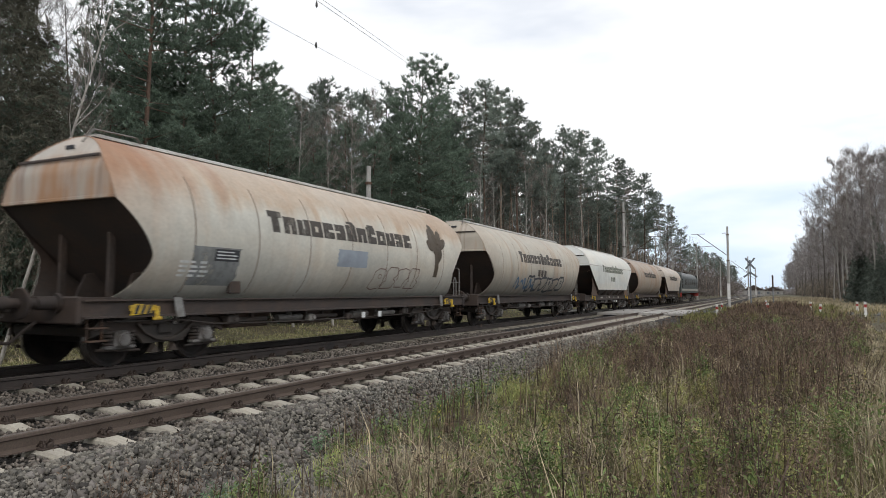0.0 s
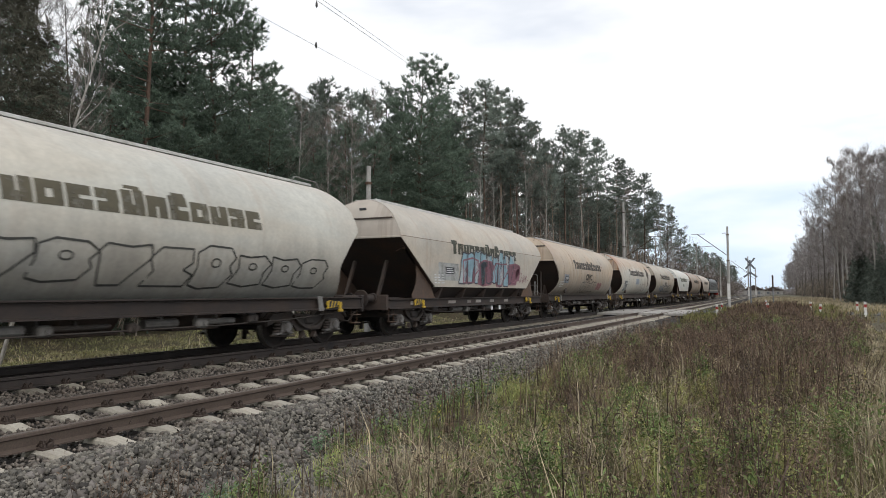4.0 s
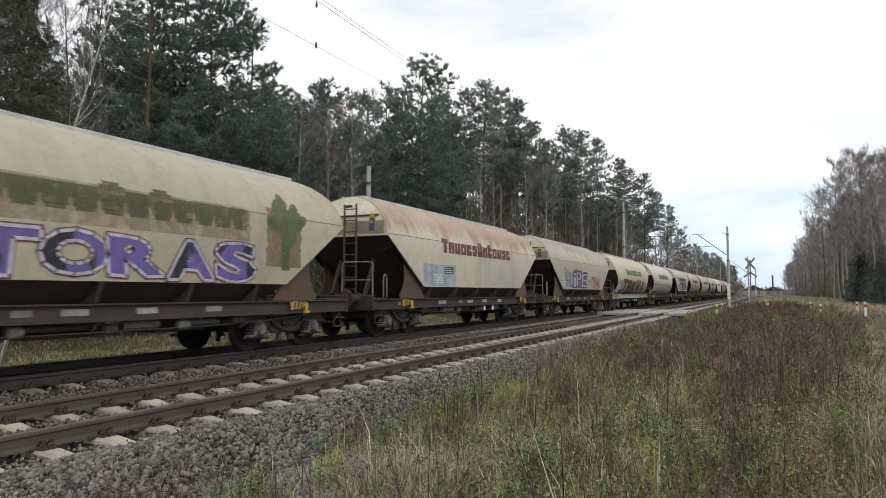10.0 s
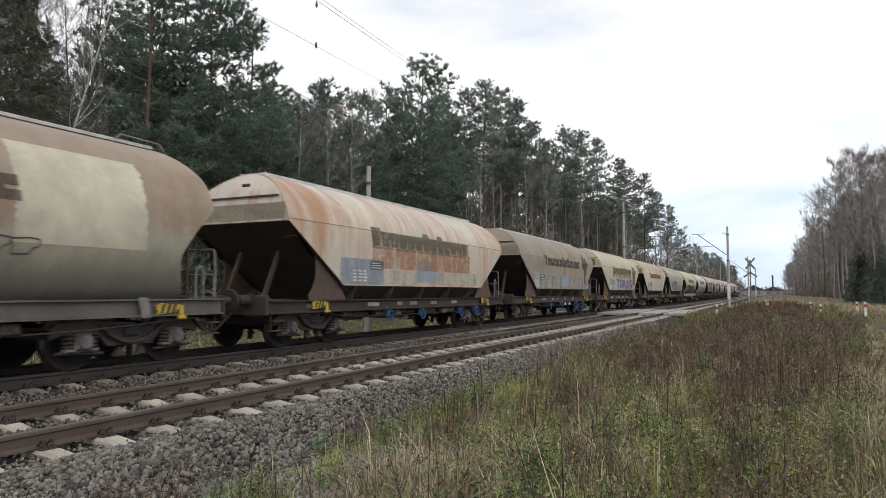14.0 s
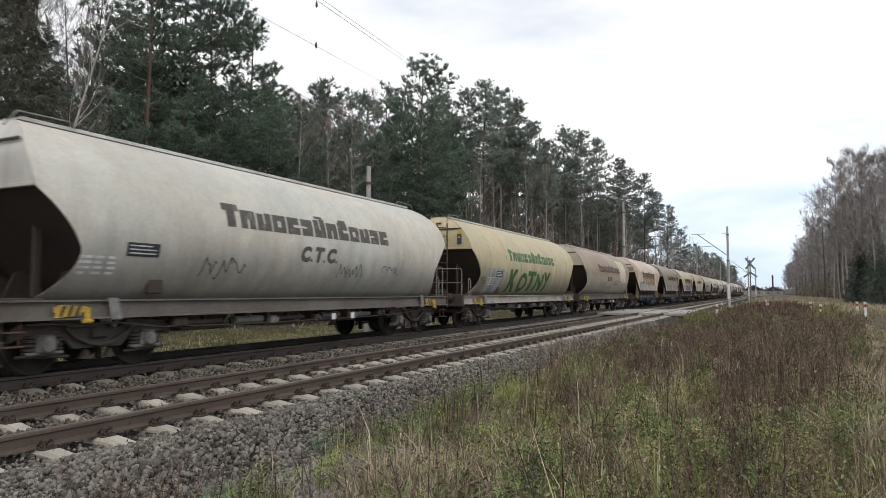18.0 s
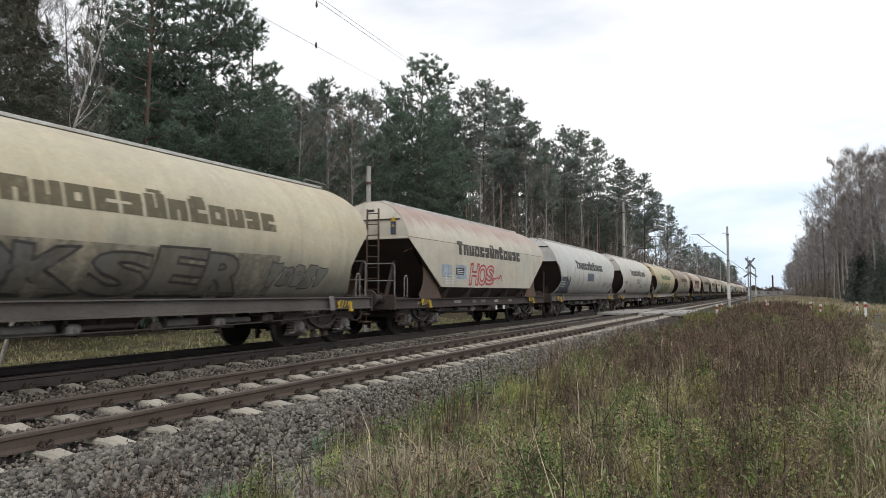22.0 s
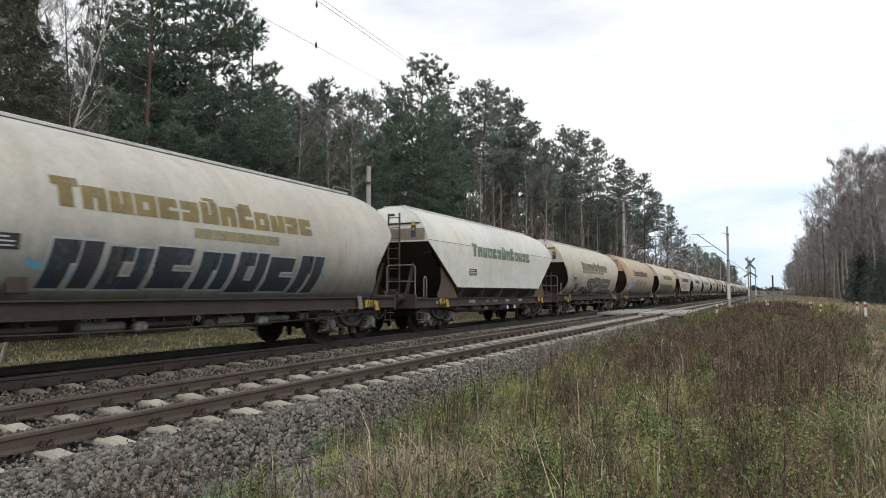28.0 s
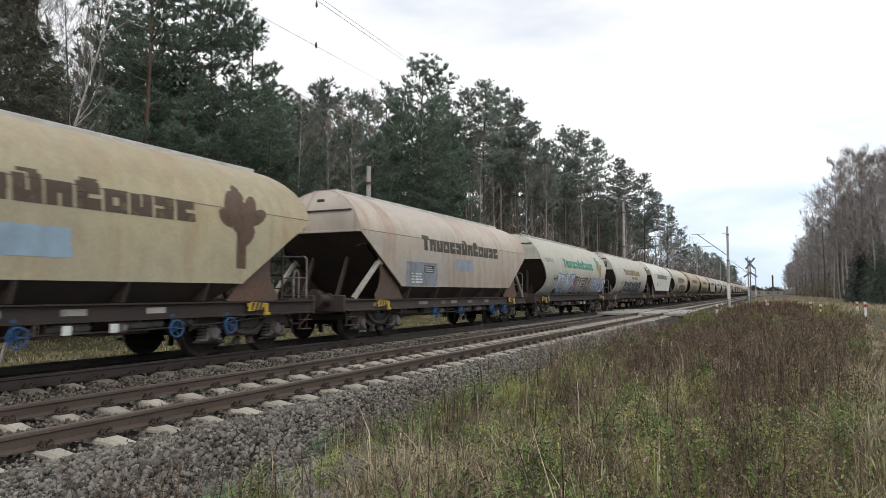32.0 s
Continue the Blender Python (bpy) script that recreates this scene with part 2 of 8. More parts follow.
def spray(name, color, worn=0.35, rough=0.6, wash=0.0, second=None):
    """Paint of lettering and spray, worn through in spots; wash thins it all over."""
    m, nt, bsdf = fresh(name)
    co = nt.nodes.new("ShaderNodeTexCoord").outputs["Object"]
    n1 = noise_node(nt, co, 1.2, 6, (1, 2.5, 0.8))
    n2 = noise_node(nt, co, 9.0, 5)
    n3 = noise_node(nt, co, 1.7, 5)
    r = ramp_node(nt, [(0.46, 0.0), (0.62, 1.0)])
    nt.links.new(calc(nt, "ADD", calc(nt, "MULTIPLY", n1, 0.6), calc(nt, "MULTIPLY", n2, 0.4)), r.inputs["Fac"])
    tone = ramp_node(nt, [(0.3, 0.82), (0.7, 1.12)])
    nt.links.new(n3, tone.inputs["Fac"])
    if second:
        split = ramp_node(nt, [(0.53, 0.0), (0.56, 1.0)])
        nt.links.new(noise_node(nt, co, 1.0, 2, (1.0, 2.2, 1.1)), split.inputs["Fac"])
        color = mix_color(nt, split.outputs["Color"], color, second)
    nt.links.new(mix_color(nt, 1.0, color, tone.outputs["Color"], "MULTIPLY"), bsdf.inputs["Base Color"])
    nt.links.new(calc(nt, "SUBTRACT", 1.0 - wash, calc(nt, "MULTIPLY", r.outputs["Color"], worn), True), bsdf.inputs["Alpha"])
    bsdf.inputs["Roughness"].default_value = rough
    return m


M_RAIL = material("rail_steel", (0.122, 0.092, 0.074), 0.62, 0.15, (0.090, 0.066, 0.053), 2, 60, 0.35, 0.3, 0.003)
# darker copy of the rail steel, shade beneath the train in its colour
M_RAILDARK = material("rail_steel_shaded", (0.065, 0.052, 0.046), 0.65, 0.2, (0.036, 0.031, 0.029), 2, 60, 0.35, 0.3, 0.003)
M_RAILTOP = material("rail_running_face", (0.22, 0.19, 0.17), 0.42, 0.6, (0.16, 0.12, 0.10), 1.0, 40, 0.2, 0.1, 0.001)
M_SLEEPER = material("sleeper_concrete", (0.41, 0.38, 0.32), 0.85, 0, (0.28, 0.25, 0.205), 3.0, 40, 0.25, 0.3, 0.005, per_object=0.16)
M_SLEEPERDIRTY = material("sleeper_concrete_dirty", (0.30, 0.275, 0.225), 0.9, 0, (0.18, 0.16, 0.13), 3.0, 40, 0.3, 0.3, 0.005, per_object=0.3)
M_CLIP = material("clip_iron", (0.075, 0.055, 0.045), 0.7, 0.3, None, 5, 60)
M_STONE = material("ballast_stone", (0.172, 0.161, 0.137), 0.75, 0, (0.125, 0.108, 0.090), 0.9, 18, 0.25, 0.1, 0.003, island=0.75, spec=0.5)
M_STONEBROWN = material("ballast_stone_rusty", (0.165, 0.143, 0.122), 0.8, 0, (0.11, 0.09, 0.074), 0.9, 18, 0.25, 0.1, 0.003, island=0.55)
M_STONE_PIECE = material("ballast_stone_single", (0.150, 0.137, 0.125), 0.85, 0, (0.112, 0.096, 0.085), 0.8, 18, 0.35, 0.4, 0.01, per_object=0.7)
# bed painted near black: the shade in the gaps between stones
M_BALLAST_SHADE = material("ballast_bed", (0.032, 0.028, 0.025), 0.95, 0, (0.02, 0.017, 0.015), 0.7, 16, 0.75, 1.0, 0.06)
M_GROUND = material("meadow_soil", (0.092, 0.083, 0.043), 0.95, 0, (0.11, 0.085, 0.052), 0.6, 14, 0.7, 0.9, 0.08)
M_CROSSING = material("crossing_slab", (0.40, 0.385, 0.36), 0.85, 0, (0.28, 0.265, 0.245), 2, 30, 0.2, 0.2, 0.005, per_object=0.1)
M_ROAD = material("asphalt", (0.07, 0.068, 0.066), 0.9, 0, None, 1.2, 40, 0.3, 0.4, 0.005)
M_FRAME = material("underframe_brown", (0.052, 0.042, 0.038), 0.75, 0.1, (0.078, 0.054, 0.042), 1.6, 22, 0.4, 0.25, 0.006, per_object=0.25)
M_FRAMEPALE = material("underframe_grey", (0.42, 0.40, 0.36), 0.7, 0.0, (0.24, 0.19, 0.15), 1.6, 22, 0.35, 0.2, 0.005)
M_DARK = material("hopper_slope_brown", (0.058, 0.046, 0.040), 0.8, 0.05, (0.085, 0.055, 0.04), 1.1, 16, 0.4, 0.25, 0.008)
M_BOGIE = material("bogie_iron", (0.062, 0.054, 0.048), 0.75, 0.2, (0.085, 0.062, 0.05), 2.5, 30, 0.4, 0.3, 0.006)
M_BOX = material("axle_box_iron", (0.20, 0.19, 0.18), 0.5, 0.2, (0.06, 0.05, 0.043), 4, 40, 0.35, 0.2, 0.004, per_object=0.3)
M_WHEEL = material("wheel_steel", (0.016, 0.014, 0.013), 0.85, 0.2, (0.04, 0.03, 0.025), 3, 30, 0.3, 0.2, 0.004)
M_TREAD = material("wheel_tread", (0.30, 0.28, 0.26), 0.35, 0.9, None, 3, 30, 0.2, 0.0)
M_YELLOW = material("lever_yellow", (0.62, 0.42, 0.035), 0.55, 0, (0.38, 0.24, 0.04), 6, 40, 0.3, 0.1, 0.002)
M_ORANGE = material("lever_orange", (0.60, 0.26, 0.03), 0.55, 0, (0.38, 0.18, 0.04), 6, 40, 0.3, 0.1, 0.002)
M_BLUE = material("handwheel_blue", (0.03, 0.095, 0.23), 0.5, 0, None, 6, 40, 0.3, 0.1, 0.002)
M_WALK = material("roof_walkway_grey", (0.60, 0.60, 0.58), 0.7, 0.0, (0.42, 0.40, 0.37), 2, 30, 0.25, 0.1, 0.003)
M_GALV = material("galvanised_rail", (0.25, 0.245, 0.235), 0.55, 0.1, (0.13, 0.115, 0.10), 4, 40, 0.25, 0.1, 0.002)
M_RUSTBAR = material("rusty_bar", (0.085, 0.060, 0.048), 0.75, 0.2, (0.14, 0.08, 0.05), 4, 40, 0.35, 0.2, 0.003)
M_PLATEDARK = spray("label_black", (0.028, 0.03, 0.035), 0.12)
M_PLATEWHITE = spray("label_white", (0.66, 0.67, 0.66), 0.3)
M_SIGNBLUE = material("sign_blue", (0.045, 0.055, 0.095), 0.5, 0, (0.08, 0.085, 0.11), 6, 40, 0.2, 0.1, 0.002)
M_CONCRETE = material("mast_concrete", (0.42, 0.41, 0.39), 0.88, 0, (0.30, 0.29, 0.27), 1.5, 20, 0.25, 0.3, 0.006)
M_WHITE = material("white_paint", (0.74, 0.74, 0.72), 0.6, 0, (0.58, 0.57, 0.54), 4, 30, 0.15, 0.1, 0.002)
M_RED = material("red_paint", (0.42, 0.05, 0.04), 0.6, 0, None, 4, 30, 0.2, 0.1, 0.002)
M_WIRE = material("wire_copper", (0.10, 0.095, 0.09), 0.5, 0.6, None, 2, 20, 0.2, 0.0)
M_INSUL = material("insulator_brown", (0.10, 0.055, 0.04), 0.3, 0, None, 8, 40, 0.2, 0.0)
M_SIGNBACK = material("sign_back_grey", (0.20, 0.215, 0.235), 0.6, 0.4, None, 5, 40, 0.25, 0.1, 0.002)
M_BARK_RED = material("pine_bark_red", (0.145, 0.092, 0.066), 0.9, 0, (0.095, 0.07, 0.056), 1.2, 12, 0.45, 0.7, 0.03)
M_BARK_TAN = material("pine_bark_tan", (0.33, 0.25, 0.19), 0.9, 0, (0.20, 0.155, 0.125), 1.0, 12, 0.4, 0.7, 0.03, per_object=0.3)
M_BARK_GREY = material("bark_grey", (0.125, 0.108, 0.092), 0.9, 0, (0.085, 0.075, 0.062), 1.4, 12, 0.45, 0.7, 0.03)
M_BIRCH = material("birch_bark", (0.40, 0.38, 0.345), 0.8, 0, (0.10, 0.09, 0.08), 3.0, 14, 0.25, 0.3, 0.01, second_at=0.62)
M_NEEDLE = leaf_material("pine_needles", (0.125, 0.168, 0.130), (0.20, 0.262, 0.195), patch_size=0.9, depth=0.8, thin=0.35)
# far needles and far wood: distance haze put into paler, greyer colour
M_NEEDLE_FAR = leaf_material("pine_needles_hazed", (0.165, 0.198, 0.175), (0.26, 0.302, 0.252), patch_size=0.9, depth=0.8, thin=0.35)
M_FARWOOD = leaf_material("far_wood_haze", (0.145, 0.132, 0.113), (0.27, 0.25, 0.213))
# spruces beyond the lane, lightened towards grey to stand for haze
M_SPRUCE = leaf_material("spruce_needles", (0.12, 0.145, 0.125), (0.20, 0.232, 0.19), thin=0.35)
M_SPRUCEDULL = leaf_material("dull_spruce_needles", (0.078, 0.076, 0.058), (0.118, 0.115, 0.086), thin=0.25)
# twig colour raised and cooled in place of air haze
M_TWIG = leaf_material("bare_twigs_hazed", (0.175, 0.158, 0.150), (0.365, 0.332, 0.318))
M_TWIGPALE = leaf_material("birch_twigs", (0.13, 0.105, 0.095), (0.26, 0.225, 0.20))
M_BRUSH = leaf_material("underwood", (0.10, 0.086, 0.07), (0.23, 0.195, 0.155))
M_GRASS = leaf_material("green_grass", (0.07, 0.076, 0.03), (0.21, 0.205, 0.095), (0.235, 0.185, 0.105), 0.6, patch_size=3.2, depth=1.25)
M_LANE = leaf_material("lane_grass", (0.17, 0.19, 0.075), (0.40, 0.39, 0.20), (0.42, 0.34, 0.22), 0.5)
M_STRAW = leaf_material("dry_grass", (0.28, 0.228, 0.142), (0.52, 0.45, 0.32), patch_size=3.2, depth=1.5)
M_WEED = leaf_material("withered_weeds", (0.078, 0.055, 0.040), (0.165, 0.116, 0.082), patch_size=3.2, depth=1.5)
M_STALK = leaf_material("dark_stalks", (0.045, 0.033, 0.027), (0.13, 0.095, 0.075), patch_size=3.2, depth=1.25)
M_OLIVE = leaf_material("olive_herbs", (0.16, 0.162, 0.058), (0.29, 0.28, 0.11), patch_size=3.2, depth=1.5)
M_FERN = leaf_material("bluish_herbs", (0.07, 0.125, 0.07), (0.19, 0.30, 0.165))
M_BLADE = leaf_material("fresh_grass_blades", (0.20, 0.23, 0.075), (0.36, 0.38, 0.15), patch_size=3.2, depth=1.3)
M_YELLOWLEAF = leaf_material("yellow_leaves", (0.28, 0.25, 0.06), (0.55, 0.48, 0.16))
M_TWIGDARK = leaf_material("dark_twigs", (0.12, 0.115, 0.115), (0.24, 0.225, 0.22))
M_SILLGREY = material("sill_grey", (0.155, 0.14, 0.125), 0.7, 0.05, (0.10, 0.08, 0.066), 0.8, 18, 0.3, 0.2, 0.004, per_object=0.3)
M_PATCHPALE = material("pale_patch", (0.34, 0.32, 0.29), 0.75, 0, (0.17, 0.14, 0.12), 2.2, 25, 0.3, 0.1, 0.003, per_object=0.5)
M_WEB = material("web_plate_brown", (0.105, 0.074, 0.058), 0.75, 0.05, (0.15, 0.088, 0.055), 0.9, 14, 0.4, 0.2, 0.006)
M_PIPE = material("worn_pipe_grey", (0.19, 0.18, 0.165), 0.6, 0.2, (0.10, 0.088, 0.078), 3, 30, 0.35, 0.2, 0.004, per_object=0.3)
M_BRUSHFAR = leaf_material("far_brush", (0.10, 0.085, 0.075), (0.22, 0.19, 0.17))
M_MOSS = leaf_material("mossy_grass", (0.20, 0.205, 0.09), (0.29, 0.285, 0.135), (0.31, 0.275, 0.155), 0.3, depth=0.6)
M_HERB = leaf_material("green_herbs", (0.12, 0.18, 0.058), (0.25, 0.325, 0.115), patch_size=3.2, depth=1.5)


# ---------------------------------------------------------------- mesh helpers
class Geo:
    """Collects vertices and faces of one mesh; slot picks the material."""

    def __init__(self):
        self.v, self.f, self.s = [], [], []

    def add(self, verts, faces, slot=0):
        n = len(self.v)
        self.v.extend(verts)
        self.f.extend([tuple(i + n for i in f) for f in faces])
        self.s.extend([slot] * len(faces))
        return self

    def box(self, c, d, slot=0, cut=0.0, turn=None):
        """Box of size d about c, with chamfered edges of width cut."""
        hx, hy, hz = d[0] / 2, d[1] / 2, d[2] / 2
        if cut <= 0:
            vs = [(x, y, z) for x in (-hx, hx) for y in (-hy, hy) for z in (-hz, hz)]
            fs = [(0, 1, 3, 2), (4, 6, 7, 5), (0, 4, 5, 1), (2, 3, 7, 6), (0, 2, 6, 4), (1, 5, 7, 3)]
        else:
            k = min(cut, hx * 0.9, hy * 0.9, hz * 0.9)
            vs, idx = [], {}
            for sx in (-1, 1):
                for sy in (-1, 1):
                    for sz in (-1, 1):
                        for a in range(3):
                            e = [sx * (hx - k), sy * (hy - k), sz * (hz - k)]
                            e[a] = (sx * hx, sy * hy, sz * hz)[a]
                            idx[(sx, sy, sz, a)] = len(vs)
                            vs.append(tuple(e))
            fs = []
            for a in range(3):
                b, c2 = (a + 1) % 3, (a + 2) % 3
                for s in (-1, 1):
                    ring = []
                    for p, q in ((-1, -1), (1, -1), (1, 1), (-1, 1)):
                        g = [0, 0, 0]
                        g[a], g[b], g[c2] = s, p, q
                        ring.append(idx[(*g, a)])
                    fs.append(tuple(ring if s > 0 else ring[::-1]))
                for p in (-1, 1):
                    for q in (-1, 1):
                        g0, g1 = [0, 0, 0], [0, 0, 0]
                        g0[a], g0[b], g0[c2] = -1, p, q
                        g1[a], g1[b], g1[c2] = 1, p, q
                        r = (idx[(*g0, b)], idx[(*g1, b)], idx[(*g1, c2)], idx[(*g0, c2)])
                        fs.append(r if p * q < 0 else r[::-1])
            for sx in (-1, 1):
                for sy in (-1, 1):
                    for sz in (-1, 1):
                        r = tuple(idx[(sx, sy, sz, a)] for a in range(3))
                        fs.append(r if sx * sy * sz > 0 else r[::-1])
        if turn:
            vs = [tuple(turn @ Vector(v)) for v in vs]
        return self.add([(v[0] + c[0], v[1] + c[1], v[2] + c[2]) for v in vs], fs, slot)

    def rod(self, p, q, r, n=8, r2=None, slot=0, caps=True):
        p, q = Vector(p), Vector(q)
        r2 = r if r2 is None else r2
        d = (q - p).normalized()
        a = d.orthogonal().normalized()
        b = d.cross(a)
        vs = []
        for c, rad in ((p, r), (q, r2)):
            for i in range(n):
                t = 2 * math.pi * i / n
                vs.append(tuple(c + (a * math.cos(t) + b * math.sin(t)) * rad))
        fs = [(i, (i + 1) % n, n + (i + 1) % n, n + i) for i in range(n)]
        if caps:
            fs += [tuple(range(n))[::-1], tuple(range(n, 2 * n))]
        return self.add(vs, fs, slot)

    def tube(self, pts, r, n=6, slot=0):
        for p, q in zip(pts, pts[1:]):
            self.rod(p, q, r, n, slot=slot)
        return self

    def lathe(self, profile, c, axis="x", n=20, slot=0):
        """profile: (along, radius) pairs, turned round an axis through c."""
        vs = []
        for h, r in profile:
            for i in range(n):
                t = 2 * math.pi * i / n
                u, w = r * math.cos(t), r * math.sin(t)
                p = {"x": (h, u, w), "y": (w, h, u), "z": (u, w, h)}[axis]
                vs.append((p[0] + c[0], p[1] + c[1], p[2] + c[2]))
        fs = []
        for j in range(len(profile) - 1):
            for i in range(n):
                k = (i + 1) % n
                fs.append((j * n + i, j * n + k, (j + 1) * n + k, (j + 1) * n + i))
        return self.add(vs, fs, slot)

    def prism(self, outline, a, b, axis="x", slot=0):
        """A flat outline of (u, w) pairs pushed from a to b along an axis."""
        n = len(outline)
        put = {"x": lambda h, u, w: (h, u, w), "y": lambda h, u, w: (u, h, w), "z": lambda h, u, w: (u, w, h)}[axis]
        vs = [put(h, u, w) for h in (a, b) for u, w in outline]
        fs = [tuple(range(n))[::-1], tuple(range(n, 2 * n))]
        fs += [(i, (i + 1) % n, n + (i + 1) % n, n + i) for i in range(n)]
        return self.add(vs, fs, slot)

    def mesh(self, name, *mats, smooth=35):
        me = bpy.data.meshes.new(name)
        me.from_pydata(self.v, [], self.f)
        for m in mats:
            me.materials.append(m)
        if len(mats) > 1:
            me.polygons.foreach_set("material_index", self.s)
        bm = bmesh.new()
        bm.from_mesh(me)
        bmesh.ops.recalc_face_normals(bm, faces=bm.faces)
        bm.to_mesh(me)
        bm.free()
        if smooth:
            me.shade_smooth()
            me.set_sharp_from_angle(angle=radians(smooth))
        return me


def tri_mesh(name, verts, faces, *mats, smooth=False, slots=None):
    """A mesh from arrays of triangles."""
    verts, faces = np.asarray(verts, np.float32), np.asarray(faces, np.int32)
    me = bpy.data.meshes.new(name)
    me.vertices.add(len(verts))
    me.vertices.foreach_set("co", verts.ravel())
    me.loops.add(faces.size)
    me.loops.foreach_set("vertex_index", faces.ravel())
    me.polygons.add(len(faces))
    me.polygons.foreach_set("loop_start", np.arange(0, faces.size, 3, dtype=np.int32))
    for m in mats:
        me.materials.append(m)
    if slots is not None:
        me.polygons.foreach_set("material_index", np.asarray(slots, np.int32))
    me.update(calc_edges=True)
    if smooth:
        me.shade_smooth()
    return me


def part(name, me, parent, label="", at=None):
    """One mesh as a part of a thing, or of another part."""
    ob = new(name, me)
    ob.parent = parent
    if at is not None:
        ob.matrix_basis = at if isinstance(at, Matrix) else Matrix.Translation(at)
    if label:
        ob["label"] = label
    return ob


def thing(name, label, category, at=None, group="", kind="", me=None):
    ob = tagged(new(name, me), label, category, group, kind)
    if at is not None:
        ob.matrix_basis = at if isinstance(at, Matrix) else Matrix.Translation(at)
    return ob


RNG = np.random.default_rng(7)
NEAR_TRACK, FAR_TRACK = -6.67, -10.65


# ---------------------------------------------------------------- ground
def smoothstep(a, b, x):
    t = np.clip((x - a) / (b - a), 0, 1)
    return t * t * (3 - 2 * t)


def ground_height(x, y):
    """Height of the land: flat formation, a low bank beside the line, a shallow ditch before the far wood."""
    x, y = np.asarray(x, float), np.asarray(y, float)
    bank = -0.62 + 0.17 * smoothstep(-4.7, -3.6, x) + 0.22 * smoothstep(-3.2, 0.5, x) - 0.10 * smoothstep(3.0, 9.0, x)
    far = -0.62 + 0.25 * smoothstep(-13.0, -14.5, x) - 0.35 * smoothstep(-15.0, -18.0, x) + 0.5 * smoothstep(-19.0, -24.0, x)
    z = np.where(x > -9, bank, far)
    z = z + (0.05 * np.sin(x * 1.7 + y * 0.6) + 0.04 * np.sin(y * 1.3 - x * 0.8)) * (np.abs(x + 8.6) > 5.2)
    road = smoothstep(5.2, 3.6, np.abs(y - 48)) * (np.abs(x + 8.65) > 4.0)
    return z * (1 - road) + (-0.06) * road


gx = np.concatenate([[-2500, -900, -300, -120, -70, -50, -40], np.arange(-34, -4.8, 0.8), np.arange(-4.8, 8, 0.35), [9, 11, 14, 20, 30, 50, 100, 300, 900, 2500]])
gy = np.concatenate([[-2500, -900, -300, -100, -40, -15, -5], np.arange(-2, 20, 0.4), np.arange(20, 70, 1.0), np.arange(70, 160, 4), [180, 220, 280, 360, 480, 640, 900, 1300, 1800, 2600, 3500]])
GX, GY = np.meshgrid(gx, gy, indexing="ij")
GV = np.stack([GX, GY, ground_height(GX, GY)], -1).reshape(-1, 3)
ni, nj = len(gx), len(gy)
ii, jj = np.meshgrid(np.arange(ni - 1), np.arange(nj - 1), indexing="ij")
a0 = (ii * nj + jj).ravel()
GF = np.concatenate([np.stack([a0, a0 + nj, a0 + nj + 1], 1), np.stack([a0, a0 + nj + 1, a0 + 1], 1)])
thing("ground", "rough meadow soil under withered grass beside the railway", "ground", kind="structure", me=tri_mesh("ground", GV, GF, M_GROUND, smooth=True))

# ---------------------------------------------------------------- ballast bed
bx = [-14.3, -13.0, -12.55, -12.0, -9.3, -8.65, -8.0, -5.3, -5.08, -4.75, -4.35, -3.95]
bz = [-0.80, -0.34, -0.225, -0.225, -0.235, -0.27, -0.24, -0.222, -0.218, -0.40, -0.62, -0.80]
by = np.concatenate([np.arange(-14, 40, 0.5), np.arange(40, 120, 4), [140, 180, 240, 320, 450, 650, 1000, 1500]])
BV, BF = [], []
for i, y in enumerate(by):
    for x, z in zip(bx, bz):
        w = 0.025 * math.sin(y * 2.3 + x * 3.1) + 0.02 * math.sin(y * 5.1 - x)
        BV.append((x + w * 1.5, y, z + (w if -0.5 > z or x > -5.2 else w * 0.3)))
nb = len(bx)
for i in range(len(by) - 1):
    for j in range(nb - 1):
        k = i * nb + j
        BF += [(k, k + 1, k + nb + 1), (k, k + nb + 1, k + nb)]
ballast = thing("ballast_bed", "crushed stone ballast under the two tracks, bed blackened as gap shade", "ballast", kind="structure", me=tri_mesh("ballast_bed", BV, BF, M_BALLAST_SHADE, smooth=True))


# ---------------------------------------------------------------- tracks
def rail_outline(c, foot):
    """Flat-bottomed rail, head on top at z = 0."""
    half = [(0.030, 0.0), (0.036, -0.010), (0.036, -0.036), (0.012, -0.050), (0.009, foot + 0.034), (0.024, foot + 0.021), (0.066, foot + 0.011), (0.066, foot)]
    right = [(c + x, z) for x, z in half]
    left = [(c - x, z) for x, z in reversed(half)]
    return right + left


def rail(c, parent, steel, foot):
    g = Geo()
    out = rail_outline(c, foot)
    n = len(out)
    ys = [-14.0, 40.0, 120.0, 400.0, 1500.0]
    for y in ys:
        g.v.extend([(x, y, z) for x, z in out])
    for j in range(len(ys) - 1):
        for i in range(n):
            k = (i + 1) % n
            top = out[i][1] > -0.011 and out[k][1] > -0.011
            g.f.append((j * n + i, j * n + k, (j + 1) * n + k, (j + 1) * n + i))
            g.s.append(1 if top and abs(out[i][0] - out[k][0]) > 0.02 else 0)
    return part("rail", g.mesh("rail", steel, M_RAILTOP, smooth=30), parent, "rust-brown flat-bottomed steel rail")


